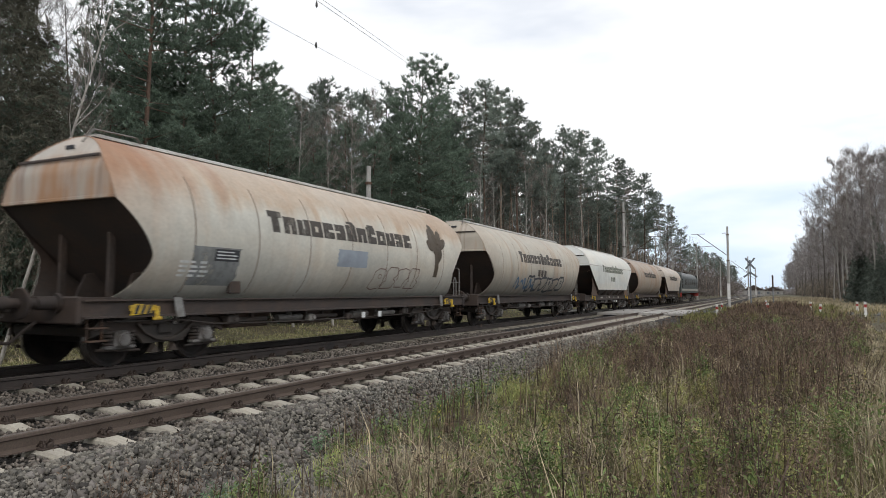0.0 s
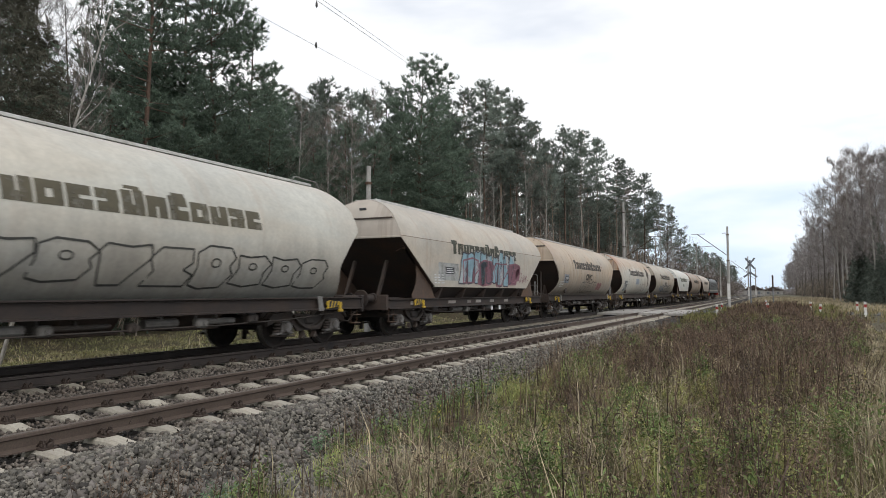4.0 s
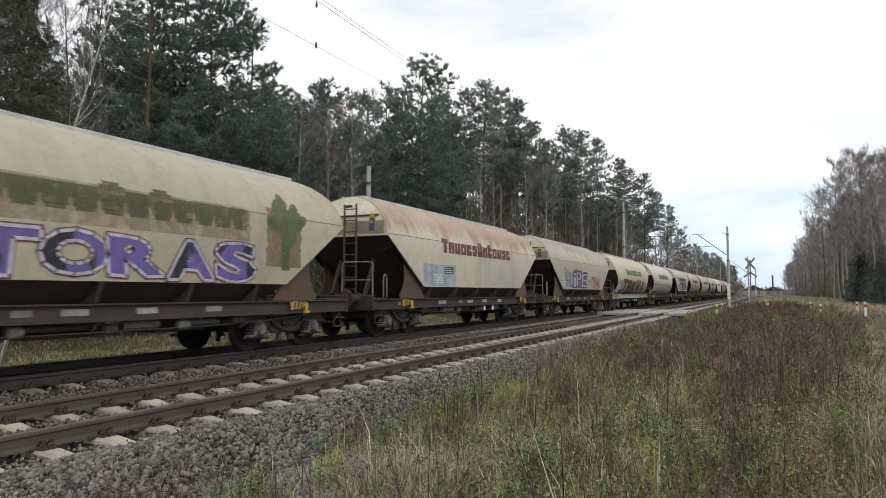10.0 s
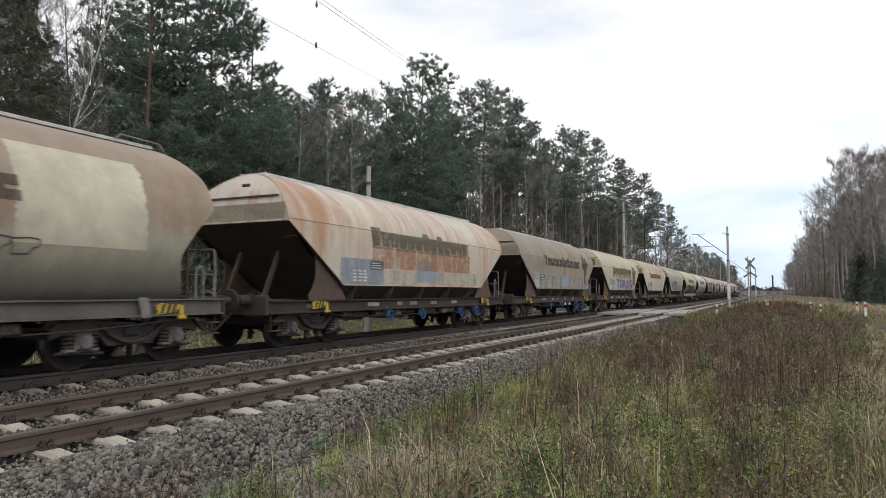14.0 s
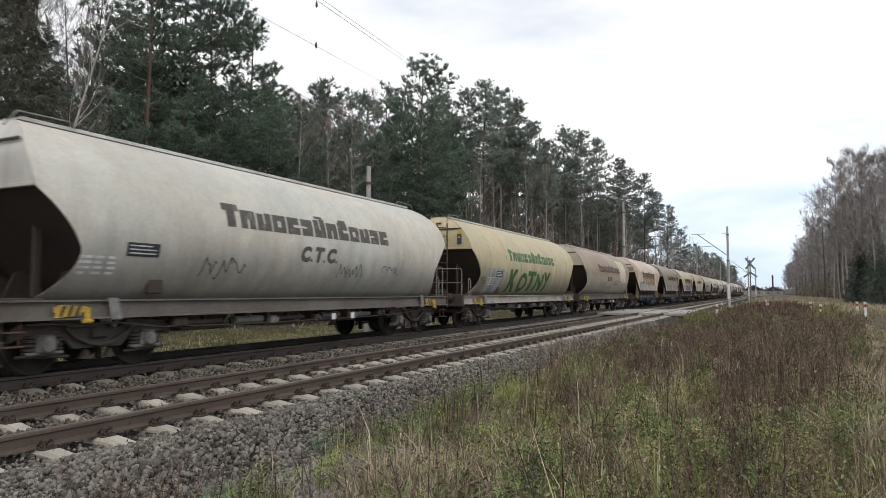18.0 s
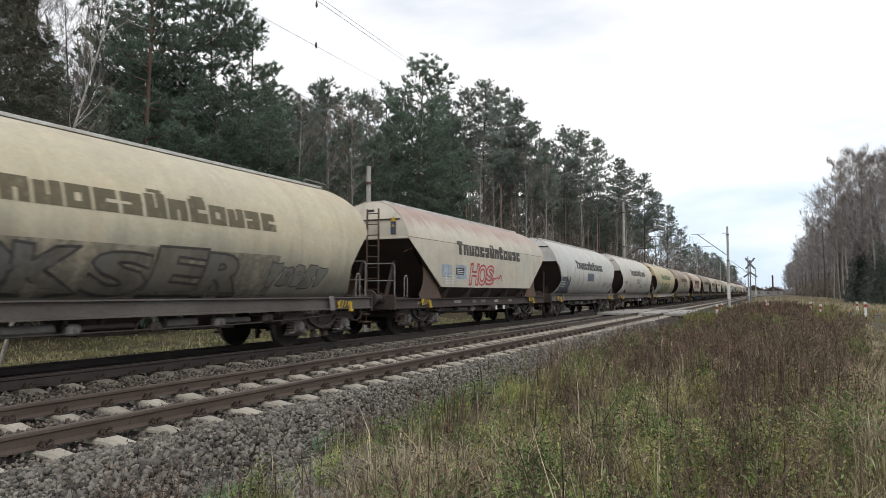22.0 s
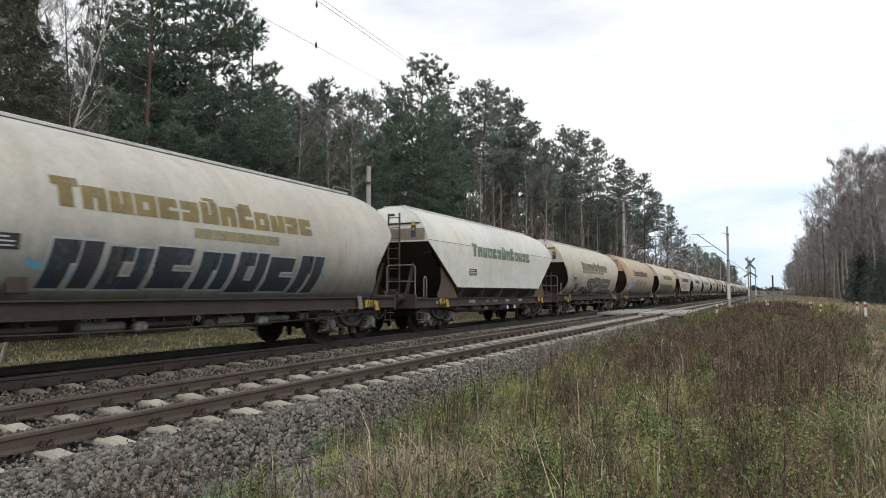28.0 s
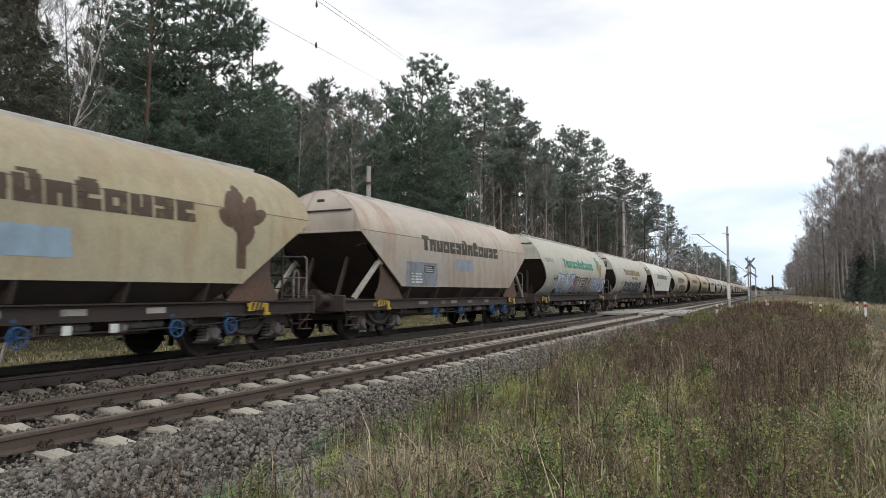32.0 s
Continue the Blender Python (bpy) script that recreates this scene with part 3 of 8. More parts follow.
def sleeper_mesh(mat):
    """Concrete sleeper, 2.5 m long, thicker and raised under the rails."""
    xs = [-1.25, -1.20, -0.95, -0.55, -0.30, 0.30, 0.55, 0.95, 1.20, 1.25]
    zs = [-0.23, -0.19, -0.154, -0.156, -0.205, -0.205, -0.156, -0.154, -0.19, -0.23]
    g = Geo()
    for x, z in zip(xs, zs):
        for y, dz in ((-0.12, -0.16), (-0.095, -0.03), (-0.07, 0.0), (0.07, 0.0), (0.095, -0.03), (0.12, -0.16)):
            g.v.append((x, y, z + dz if dz > -0.1 else -0.40))
    for i in range(len(xs) - 1):
        for j in range(5):
            k = i * 6 + j
            g.f.append((k, k + 1, k + 7, k + 6))
            g.s.append(0)
    g.f += [tuple(range(6)), tuple(range(len(xs) * 6 - 6, len(xs) * 6))[::-1]]
    g.s += [0, 0]
    return g.mesh("sleeper", mat, smooth=25)


def clip_mesh():
    """Sprung rail fastening: two looped bars on a plate."""
    g = Geo()
    g.box((0, 0, -0.168), (0.15, 0.15, 0.02), cut=0.005)
    g.box((0.062, 0, -0.140), (0.03, 0.05, 0.05), cut=0.008)
    for y in (-0.045, 0.045):
        pts = [(-0.055, y, -0.158), (-0.02, y, -0.125), (0.01, y, -0.108), (0.035, y * 0.9, -0.125), (0.05, y * 0.8, -0.155)]
        g.tube(pts, 0.011, 5)
        ring = [(0.012 + 0.03 * math.cos(a), y, -0.125 + 0.03 * math.sin(a)) for a in np.linspace(0, 2 * math.pi, 8)]
        g.tube(ring, 0.008, 4)
    g.rod((0.012, -0.02, -0.15), (0.012, -0.02, -0.10), 0.014, 6)
    return g.mesh("rail_clip", M_CLIP, smooth=40)


SLEEPER, SLEEPER_DIRTY, CLIP = sleeper_mesh(M_SLEEPER), sleeper_mesh(M_SLEEPERDIRTY), clip_mesh()
tracks = []
for centre, name, label in ((NEAR_TRACK, "track", "empty rusty railway track on pale concrete sleepers"), (FAR_TRACK, "track", "railway track under the passing goods train")):
    tr = thing(name, label, "railway track", (centre, 0, 0), "two parallel tracks", "structure")
    for side in (-0.7535, 0.7535):
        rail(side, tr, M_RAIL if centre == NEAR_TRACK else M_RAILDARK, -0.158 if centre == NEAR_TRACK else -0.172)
    far_g = Geo()
    for i in range(-4, 700):
        y = 0.37 + 0.6 * i
        if 42.4 < y < 51.6:
            continue
        if i < 115:
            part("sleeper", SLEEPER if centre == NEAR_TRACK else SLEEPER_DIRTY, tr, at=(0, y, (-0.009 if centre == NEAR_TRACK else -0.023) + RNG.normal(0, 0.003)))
        else:
            far_g.box((0, y, -0.22), (2.5, 0.26, 0.06))
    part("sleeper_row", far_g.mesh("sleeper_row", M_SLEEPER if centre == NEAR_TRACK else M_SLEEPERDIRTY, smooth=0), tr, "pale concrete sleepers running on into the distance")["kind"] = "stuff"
    tracks.append(tr)
for tr, sides, last in ((tracks[0], (-0.7535, 0.7535), 44), (tracks[1], (0.7535,), 26)):
    for i in range(3, last):
        for s in sides:
            for side in (-1, 1):
                if side < 0 and tr is tracks[1]:
                    continue
                flip = pose(s + side * 0.085, 0.37 + 0.6 * i, 0.012 if tr is tracks[0] else -0.002, 0, 0, 0 if side > 0 else 180)
                part("rail_clip", CLIP, tr, at=flip)

# crossing: concrete slabs between and beside the rails
slab = Geo()
slab.box((0, 0, 0), (1, 0.99, 0.16), cut=0.02)
slabs = {}
crossing = thing("level_crossing", "pale concrete slab deck where a road crosses both tracks", "level crossing", (0, 46.8, 0), kind="structure")
for cx, w in ((NEAR_TRACK, 1.28), (FAR_TRACK, 1.28), (NEAR_TRACK + 1.42, 1.2), ((NEAR_TRACK + FAR_TRACK) / 2, 2.36), (FAR_TRACK - 1.42, 1.2)):
    if w not in slabs:
        g = Geo()
        g.box((0, 0, 0), (w, 0.985, 0.16), cut=0.02)
        slabs[w] = g.mesh("slab", M_CROSSING, smooth=25)
    for i in range(9):
        part("slab", slabs[w], crossing, at=(cx, -3.9 + i, -0.092 + RNG.normal(0, 0.004)))
g = Geo()
for a, b in ((-4.6, 60.0), (-80.0, -12.75)):
    g.box(((a + b) / 2, 48.0, -0.12), (b - a, 6.4, 0.16), cut=0.03)
thing("road", "narrow grey asphalt lane leading over the level crossing", "road", kind="structure", me=g.mesh("road", M_ROAD, smooth=0))


# ---------------------------------------------------------------- masts, wires, signs and posts
def mast(y, x, height, arm_to, base, label, wide=0.34):
    """Tapered concrete overhead-line mast with a hinged bracket arm."""
    t = thing("catenary_mast", label, "railway mast", (x, y, base), "overhead line masts")
    h = height - base
    g = Geo()
    n = 8
    for z, r in ((0, wide / 2), (h * 0.5, wide * 0.40), (h, wide * 0.28)):
        for i in range(n):
            a = 2 * math.pi * (i + 0.5) / n
            g.v.append((r * math.cos(a), r * math.sin(a), z))
    for j in range(2):
        for i in range(n):
            k = (i + 1) % n
            g.f.append((j * n + i, j * n + k, j * n + n + k, j * n + n + i))
            g.s.append(0)
    g.f.append(tuple(range(2 * n, 3 * n)))
    g.s.append(0)
    part("pole", g.mesh("pole", M_CONCRETE, smooth=60), t)
    g = Geo()
    g.box((0, 0, -0.1), (0.7, 0.7, 0.4), cut=0.05)
    part("foundation", g.mesh("foundation", M_CONCRETE), t, "pale concrete foundation block")
    for z in (h * 0.58, h * 0.9):
        g = Geo()
        g.lathe([(-0.05, wide * 0.42), (-0.05, wide * 0.46), (0.05, wide * 0.46), (0.05, wide * 0.42)], (0, 0, z), "z", 10)
        part("collar", g.mesh("collar", M_RUSTBAR), t)
    if arm_to is not None:
        s = -1 if arm_to < x else 1
        reach = abs(arm_to - x)
        g = Geo()
        zl, zh = 4.95 - base, 7.1 - base
        zh = min(zh, h - 0.15)
        g.rod((s * 0.15, 0, zl), (s * reach * 0.98, 0, zh), 0.035, 6)
        g.rod((s * 0.12, 0, zh), (s * 0.5, 0, zh), 0.03, 6)
        g.rod((s * reach * 0.72, 0, zh - 0.02), (s * (reach + 0.5), 0, zh - 0.02), 0.022, 6)
        g.rod((s * 0.42 * reach, 0, zl + 0.42 * (zh - zl)), (s * (reach + 0.2), 0, 5.75 - base), 0.022, 6)
        part("bracket_arm", g.mesh("bracket_arm", M_RUSTBAR), t, "thin steel bracket arm")
        g = Geo()
        for k in range(4):
            g.lathe([(-0.03, 0.03), (0, 0.07), (0.03, 0.03)], (s * (0.3 + 0.08 * k), 0, zl + (zh - zl) * (0.06 + 0.033 * k)), "x", 8)
        part("insulator", g.mesh("insulator", M_INSUL), t, "brown ribbed insulator")
    if arm_to is not None:
        g = Geo()
        g.box((0, -wide * 0.5 - 0.01, 1.7), (0.26, 0.02, 1.5), 0, 0.004)
        part("marker_plate", g.mesh("marker_plate", M_WHITE), t, "white painted marker band")
    return t


mast(72.5, -3.75, 7.75, -6.65, -0.35, "tapered concrete mast with bracket arm beside the near track")
mast(138.0, -3.75, 7.9, -6.65, -0.35, "tapered concrete mast with bracket arm beside the near track", 0.36)
mast(204.0, -3.75, 8.0, -6.65, -0.35, "tapered concrete mast with bracket arm beside the near track", 0.36)
mast(22.4, -14.05, 6.15, None, -0.6, "short pale concrete mast beside the far track before the wood", 0.3)
mast(73.3, -14.0, 10.9, -10.65, -0.6, "tall pale concrete mast beside the far track before the wood", 0.42)
mast(152.0, -14.0, 11.4, -10.65, -0.6, "tall pale concrete mast beside the far track before the wood", 0.42)
mast(226.0, -14.0, 10.9, -10.65, -0.6, "tall pale concrete mast beside the far track before the wood", 0.42)


def wire_run(name, label, x, spans, r, sag):
    """A wire from support to support; spans are (y, z) pairs."""
    g = Geo()
    for (y0, z0), (y1, z1) in zip(spans, spans[1:]):
        pts = []
        for k in range(13):
            f = k / 12
            pts.append((x, y0 + (y1 - y0) * f, z0 + (z1 - z0) * f - sag * 4 * f * (1 - f)))
        g.tube(pts, r, 4)
    return thing(name, label, "overhead wire", group="overhead wires", me=g.mesh(name, M_WIRE))


SPANS = (-70, -5, 72.5, 138, 204, 330, 600)
wire_run("contact_wire", "thin dark contact wire hung above the near track", -6.65, [(y, 5.30) for y in SPANS], 0.003, 0.04)
wire_run("catenary_wire", "thin dark carrying wire above the near track", -6.65, [(y, 6.64) for y in SPANS], 0.0035, 1.0)
wire_run("catenary_wire", "thin dark carrying wire above the near track", -6.57, [(y, 6.66) for y in SPANS], 0.003, 1.0)
wire_run("contact_wire", "thin dark contact wire hung above the far track", -10.65, [(y, 5.30) for y in SPANS], 0.003, 0.04)
wire_run("catenary_wire", "thin dark carrying wire above the far track", -10.65, [(y, 6.75) for y in SPANS], 0.006, 0.7)
wire_run("feeder_wire", "thin dark feeder wire carried on the tall masts", -14.0, [(y, 10.7) for y in SPANS[2:]], 0.012, 0.6)
for x, y, z in ((-6.65, 8.95, 5.98), (-6.65, 8.95, 5.29)):
    g = Geo()
    g.lathe([(-0.05, 0.006), (-0.03, 0.02), (0.02, 0.02), (0.06, 0.006)], (x, y, z), "z", 6)
    thing("dropper_clamp", "small dark dropper with clamps on the overhead wires", "wire clamp", group="overhead wires", me=g.mesh("dropper_clamp", M_WIRE))


def road_post(x, y, lean=0.0):
    """White delineator post with a red band."""
    z0 = float(ground_height(x, y)) - 0.1
    t = thing("marker_post", "white square roadside post with a red band", "post", pose(x, y, z0, 0, lean, RNG.uniform(-10, 10)), "posts along the crossing road")
    g = Geo()
    g.box((0, 0, 0.35), (0.12, 0.11, 0.70), cut=0.012)
    g.prism([(-0.06, 0.69), (0.06, 0.69), (0.06, 0.96), (-0.06, 1.0)], -0.055, 0.055, "y")
    part("shaft", g.mesh("shaft", M_WHITE), t)
    g = Geo()
    g.box((0, 0, 0.76), (0.124, 0.114, 0.17), cut=0.006)
    part("red_band", g.mesh("red_band", M_RED), t, "faded red band")


for x, y, lean in ((4.55, 43, 0), (5.25, 54, 0), (2.40, 43, 2), (2.50, 54, -3), (-0.12, 43, -6), (-0.36, 54, 0), (-2.90, 43, 0), (-3.35, 54, 4)):
    road_post(x, y, lean)

# two-tier warning cross on a post, seen from behind
t = thing("crossing_sign", "double diagonal-cross warning sign seen from behind on a post", "road sign", (-1.32, 53.5, -0.45))
g = Geo()
g.rod((0, 0, 0), (0, 0, 4.0), 0.045, 8)
part("pole", g.mesh("pole", M_SIGNBACK), t)
for z, a in ((3.75, 52), (3.75, -52)):
    g = Geo()
    g.box((0, 0.06 if a > 0 else 0.04, 0), (1.0, 0.018, 0.12), cut=0.004)
    part("sign_blade", g.mesh("sign_blade", M_SIGNBACK), t, at=pose(0, 0, z, 0, a, 0))
for a, x in ((38, 0.22), (-38, -0.22)):
    g = Geo()
    g.box((0, 0.05, 0), (0.56, 0.018, 0.12), cut=0.004)
    part("sign_blade", g.mesh("sign_blade", M_SIGNBACK), t, at=pose(x, 0, 2.95, 0, a, 0))
t = thing("signal_post", "slim dark signal post with a narrow head", "railway signal", (0.12, 58, -0.3))
g = Geo()
g.rod((0, 0, 0), (0, 0, 1.9), 0.04, 8)
part("pole", g.mesh("pole", M_SIGNBACK), t)
g = Geo()
g.box((0, 0, 2.35), (0.12, 0.1, 1.0), cut=0.02)
part("signal_head", g.mesh("signal_head", M_DARK), t, "dark narrow signal head")


# far houses beyond the crossing
def house(x, y, w, d, h, roof, wall_mat, label):
    z0 = -0.4
    t = thing("house", label, "house", (x, y, z0), "distant houses")
    g = Geo()
    g.box((0, 0, h / 2), (w, d, h), cut=0.05)
    part("wall", g.mesh("wall", wall_mat), t)
    g = Geo()
    g.prism([(-w / 2 - 0.4, h), (w / 2 + 0.4, h), (0, h + roof)], -d / 2 - 0.4, d / 2 + 0.4, "y")
    part("roof", g.mesh("roof", M_DARK), t, "dark pitched roof")
    for k in (-1, 1):
        g = Geo()
        g.box((k * w * 0.25, -d / 2 - 0.02, h * 0.55), (1.2, 0.08, 1.3), cut=0.02)
        part("window", g.mesh("window", M_SIGNBACK), t)


house(-7.5, 360, 9, 8, 2.6, 2.6, M_CONCRETE, "small pale distant house with a dark pitched roof")
house(1.0, 430, 10, 8, 2.6, 2.4, M_CONCRETE, "small grey distant house with a dark pitched roof")


# ---------------------------------------------------------------- the train
def run(t):
    """Metres that the train has gone at t seconds."""
    return 9.739533 * t + 0.414076 * t * t / 32 - 0.028458 * t ** 3 / 1024


ROUND = ((1.10, 0.96), (1.20, 1.10), (1.35, 1.24), (1.55, 1.37), (1.80, 1.46), (2.10, 1.51), (2.40, 1.51), (2.72, 1.46), (3.00, 1.36), (3.25, 1.21), (3.45, 1.03), (3.62, 0.82), (3.76, 0.58), (3.85, 0.36), (3.90, 0.16))
FLAT = ((1.39, 1.50), (1.70, 1.50), (2.10, 1.50), (2.50, 1.50), (2.75, 1.495), (2.82, 1.48), (3.00, 1.43), (3.20, 1.33), (3.40, 1.18), (3.58, 0.98), (3.72, 0.76), (3.83, 0.52), (3.90, 0.30), (3.93, 0.12))


def finer(points, n):
    """The same outline, rounded through n points."""
    p = np.array(points, float)
    u = np.concatenate([[0], np.cumsum(np.hypot(np.diff(p[:, 0]), np.diff(p[:, 1])))])
    t = np.linspace(0, u[-1], n)
    tangent = np.gradient(p, u, axis=0)
    k = np.clip(np.searchsorted(u, t, "right") - 1, 0, len(u) - 2)
    h = (u[k + 1] - u[k])[:, None]
    f = ((t - u[k]) / (u[k + 1] - u[k]))[:, None]
    q = (2 * f ** 3 - 3 * f ** 2 + 1) * p[k] + (f ** 3 - 2 * f ** 2 + f) * h * tangent[k] + (3 * f ** 2 - 2 * f ** 3) * p[k + 1] + (f ** 3 - f ** 2) * h * tangent[k + 1]
    return tuple((float(a), float(b)) for a, b in q)


ROUND = finer(ROUND, 46)


def half_width(profile, z):
    return float(np.interp(z, [p[0] for p in profile], [p[1] for p in profile]))


def round_end(z):
    """Where the barrel's end lies at height z."""
    if z >= 2.72:
        return 6.61 - 0.42 * max(0.0, (z - 3.2) / 0.72) ** 1.6
    if z < 1.85:
        return 5.86 + 0.46 * ((1.85 - z) / 0.75) ** 1.8
    f = (z - 1.85) / 0.87
    return 5.86 + 0.75 * (0.45 * f ** 2 + 0.55 * f)


def flat_end(z):
    if z >= 2.75:
        return 6.32 - 0.45 * max(0.0, (z - 3.1) / 0.85) ** 1.5
    return 4.24 + (6.32 - 4.24) * (z - 1.39) / (2.75 - 1.39)


def shell(profile, end, name):
    """The skin: both sides and the roof, with its own thickness at the ends."""
    g = Geo()
    across = [(w, z) for z, w in profile] + [(-w, z) for z, w in reversed(profile)]
    ny = 10
    n = len(across)
    for x, z in across:
        e = end(z)
        for k in range(ny):
            f = k / (ny - 1)
            g.v.append((x, -e + 2 * e * f, z))
    for i in range(n - 1):
        for k in range(ny - 1):
            a = i * ny + k
            g.f.append((a, a + 1, a + ny + 1, a + ny))
            g.s.append(0)
    for sgn in (-1, 1):
        base = len(g.v)
        for x, z in across:
            e = end(z) * sgn
            xi, zi = x - math.copysign(min(0.014, abs(x)), x), z - (0.012 if z > 3.0 else 0)
            g.v += [(x, e, z), (xi, e, zi), (xi, e - 1.3 * sgn, zi)]
        for i in range(n - 1):
            a = base + 3 * i
            g.f += [(a, a + 1, a + 4, a + 3), (a + 1, a + 2, a + 5, a + 4)]
            g.s += [0, 1]
    return g


def end_wall(profile, end, hood, sgn):
    """End wall above the hood line, domed at the top."""
    g = Geo()
    rows = [(hood, half_width(profile, hood))] + [p for p in profile if p[0] > hood + 0.02]
    for z, w in rows:
        for f in (-1, -0.5, 0, 0.5, 1):
            g.v.append((0.985 * w * f, sgn * (end(z) - 0.015), z))
    for i in range(len(rows) - 1):
        for k in range(4):
            a = i * 5 + k
            g.f.append((a, a + 1, a + 6, a + 5))
            g.s.append(0)
    # folded lip and gutter
    w = half_width(profile, hood)
    g.box((0, sgn * (end(hood) - 0.05), hood + 0.03), (2 * w * 0.985, 0.09, 0.06), 0, 0.01)
    return g


def on_side(profile, y0, y1, z0, z1, off=0.006, g=None, slot=0, shear=0.0, ragged=0.0, rng=None):
    """A thin panel laid on the camera-side skin, with straight or ragged ends."""
    g = g or Geo()
    n = max(1, int((z1 - z0) / (0.05 if ragged else 0.09)) + 1)
    b = len(g.v)
    for i in range(n + 1):
        z = z0 + (z1 - z0) * i / n
        x = half_width(profile, z) + off
        s = shear * (z - z0)
        e0, e1 = (rng.normal(0, ragged), rng.normal(0, ragged)) if ragged else (0.0, 0.0)
        g.v += [(x, y0 + s + e0, z), (x, y1 + s + e1, z)]
    for i in range(n):
        a = b + 2 * i
        g.f.append((a, a + 1, a + 3, a + 2))
        g.s.append(slot)
    return g


def outline_on_side(profile, pts, width, off=0.008, g=None, slot=0):
    """A sprayed line along (y, z) points on the skin."""
    g = g or Geo()
    for (ya, za), (yb, zb) in zip(pts, pts[1:]):
        ln = math.hypot(yb - ya, zb - za)
        if ln < 1e-4:
            continue
        k = max(1, int(abs(zb - za) / 0.14))
        ny, nz = -(zb - za) / ln * width / 2, (yb - ya) / ln * width / 2
        b = len(g.v)
        for i in range(k + 1):
            f = i / k
            y, z = ya + (yb - ya) * f, za + (zb - za) * f
            for s in (-1, 1):
                zz = max(profile[0][0] + 0.01, z + s * nz)
                g.v.append((half_width(profile, zz) + off, y + s * ny, zz))
        for i in range(k):
            a = b + 2 * i
            g.f.append((a, a + 1, a + 3, a + 2))
            g.s.append(slot)
    return g


def polygon_on_side(profile, pts, off=0.007, g=None, slot=0):
    """A sprayed patch, given as a ring of (y, z) points about its middle."""
    g = g or Geo()
    cy, cz = sum(p[0] for p in pts) / len(pts), sum(p[1] for p in pts) / len(pts)
    b = len(g.v)
    rings = 6
    for r in range(1, rings + 1):
        for y, z in pts:
            yy, zz = cy + (y - cy) * r / rings, cz + (z - cz) * r / rings
            g.v.append((half_width(profile, zz) + off, yy, zz))
    n = len(pts)
    g.v.append((half_width(profile, cz) + off, cy, cz))
    c = b + rings * n
    for i in range(n):
        k = (i + 1) % n
        g.f.append((c, b + i, b + k))
        g.s.append(slot)
        for r in range(rings - 1):
            g.f.append((b + r * n + i, b + r * n + n + i, b + r * n + n + k, b + r * n + k))
            g.s.append(slot)
    return g


# painted blocks, each split by one narrow slot: left, right, bottom, top of the pieces
SLAB_FORMS = (
    ((0.0, 0.98, 0.70, 1.0), (0.22, 0.74, 0.0, 0.72)),
    ((0.0, 0.42, 0.0, 1.0), (0.40, 0.56, 0.52, 1.0), (0.54, 0.94, 0.0, 1.0)),
    ((0.0, 0.44, 0.0, 0.94), (0.42, 0.54, 0.0, 0.40), (0.52, 0.96, 0.0, 1.0)),
    ((0.0, 0.94, 0.0, 0.42), (0.0, 0.46, 0.40, 0.60), (0.0, 0.90, 0.58, 1.0)),
    ((0.04, 0.90, 0.0, 0.44), (0.44, 0.94, 0.42, 0.58), (0.0, 0.92, 0.56, 1.0)),
    ((0.0, 0.34, 0.0, 1.0), (0.32, 0.60, 0.0, 0.30), (0.32, 0.60, 0.66, 1.0), (0.58, 0.94, 0.0, 1.0)),
)


def lettering(profile, y0, y1, z0, h, solid=False):
    """The owner's row of painted slab shapes: short bars piled into blocks, or smeared solid."""
    g = Geo()
    n = 13
    step = (y1 - y0) / n
    for i in range(n):
        a, w = y0 + i * step, step * 0.95
        hh = h * (1.06 if i == 0 else 1.0 if i in (6, 8) else 0.86)
        form = SLAB_FORMS[(0, 1, 2, 5, 3, 4, 2, 1, 3, 5, 2, 4, 3)[i]]
        if solid:
            form = ((0.0, 1.04, 0.42, 1.0), (0.06, 0.98, 0.05, 0.46), (0.16, 0.9, -0.10, 0.1))
        for k, (u0, u1, v0, v1) in enumerate(form):
            on_side(profile, a + w * u0 - 0.02 * v0, a + w * u1 - 0.02 * v0, z0 + hh * v0, z0 + hh * v1, 0.006 + 0.0004 * k, g, shear=-0.05)
        if i in (6, 8):
            on_side(profile, a + w * 0.12, a + w * 0.80, z0 + hh * 1.0, z0 + hh * 1.14, g=g)
    return g


LETTER_FORMS = {}


def letter_form(ch, bold):
    """One letter of the built-in font, filled, in a unit square: points, faces, rim edges."""
    if (ch, bold) not in LETTER_FORMS:
        cu = bpy.data.curves.new("letter", "FONT")
        cu.body, cu.offset, cu.resolution_u = ch, bold, 3
        ob = bpy.data.objects.new("letter", cu)
        me = bpy.data.meshes.new_from_object(ob)
        p = np.array([v.co[:2] for v in me.vertices])
        p = (p - p.min(0)) / np.maximum(p.max(0) - p.min(0), 1e-4)
        count = collections.Counter(tuple(sorted(e)) for f in me.polygons for e in f.edge_keys)
        LETTER_FORMS[ch, bold] = p, [tuple(f.vertices) for f in me.polygons], [e for e, c in count.items() if c == 1]
        bpy.data.objects.remove(ob)
        bpy.data.curves.remove(cu)
        bpy.data.meshes.remove(me)
    return LETTER_FORMS[ch, bold]


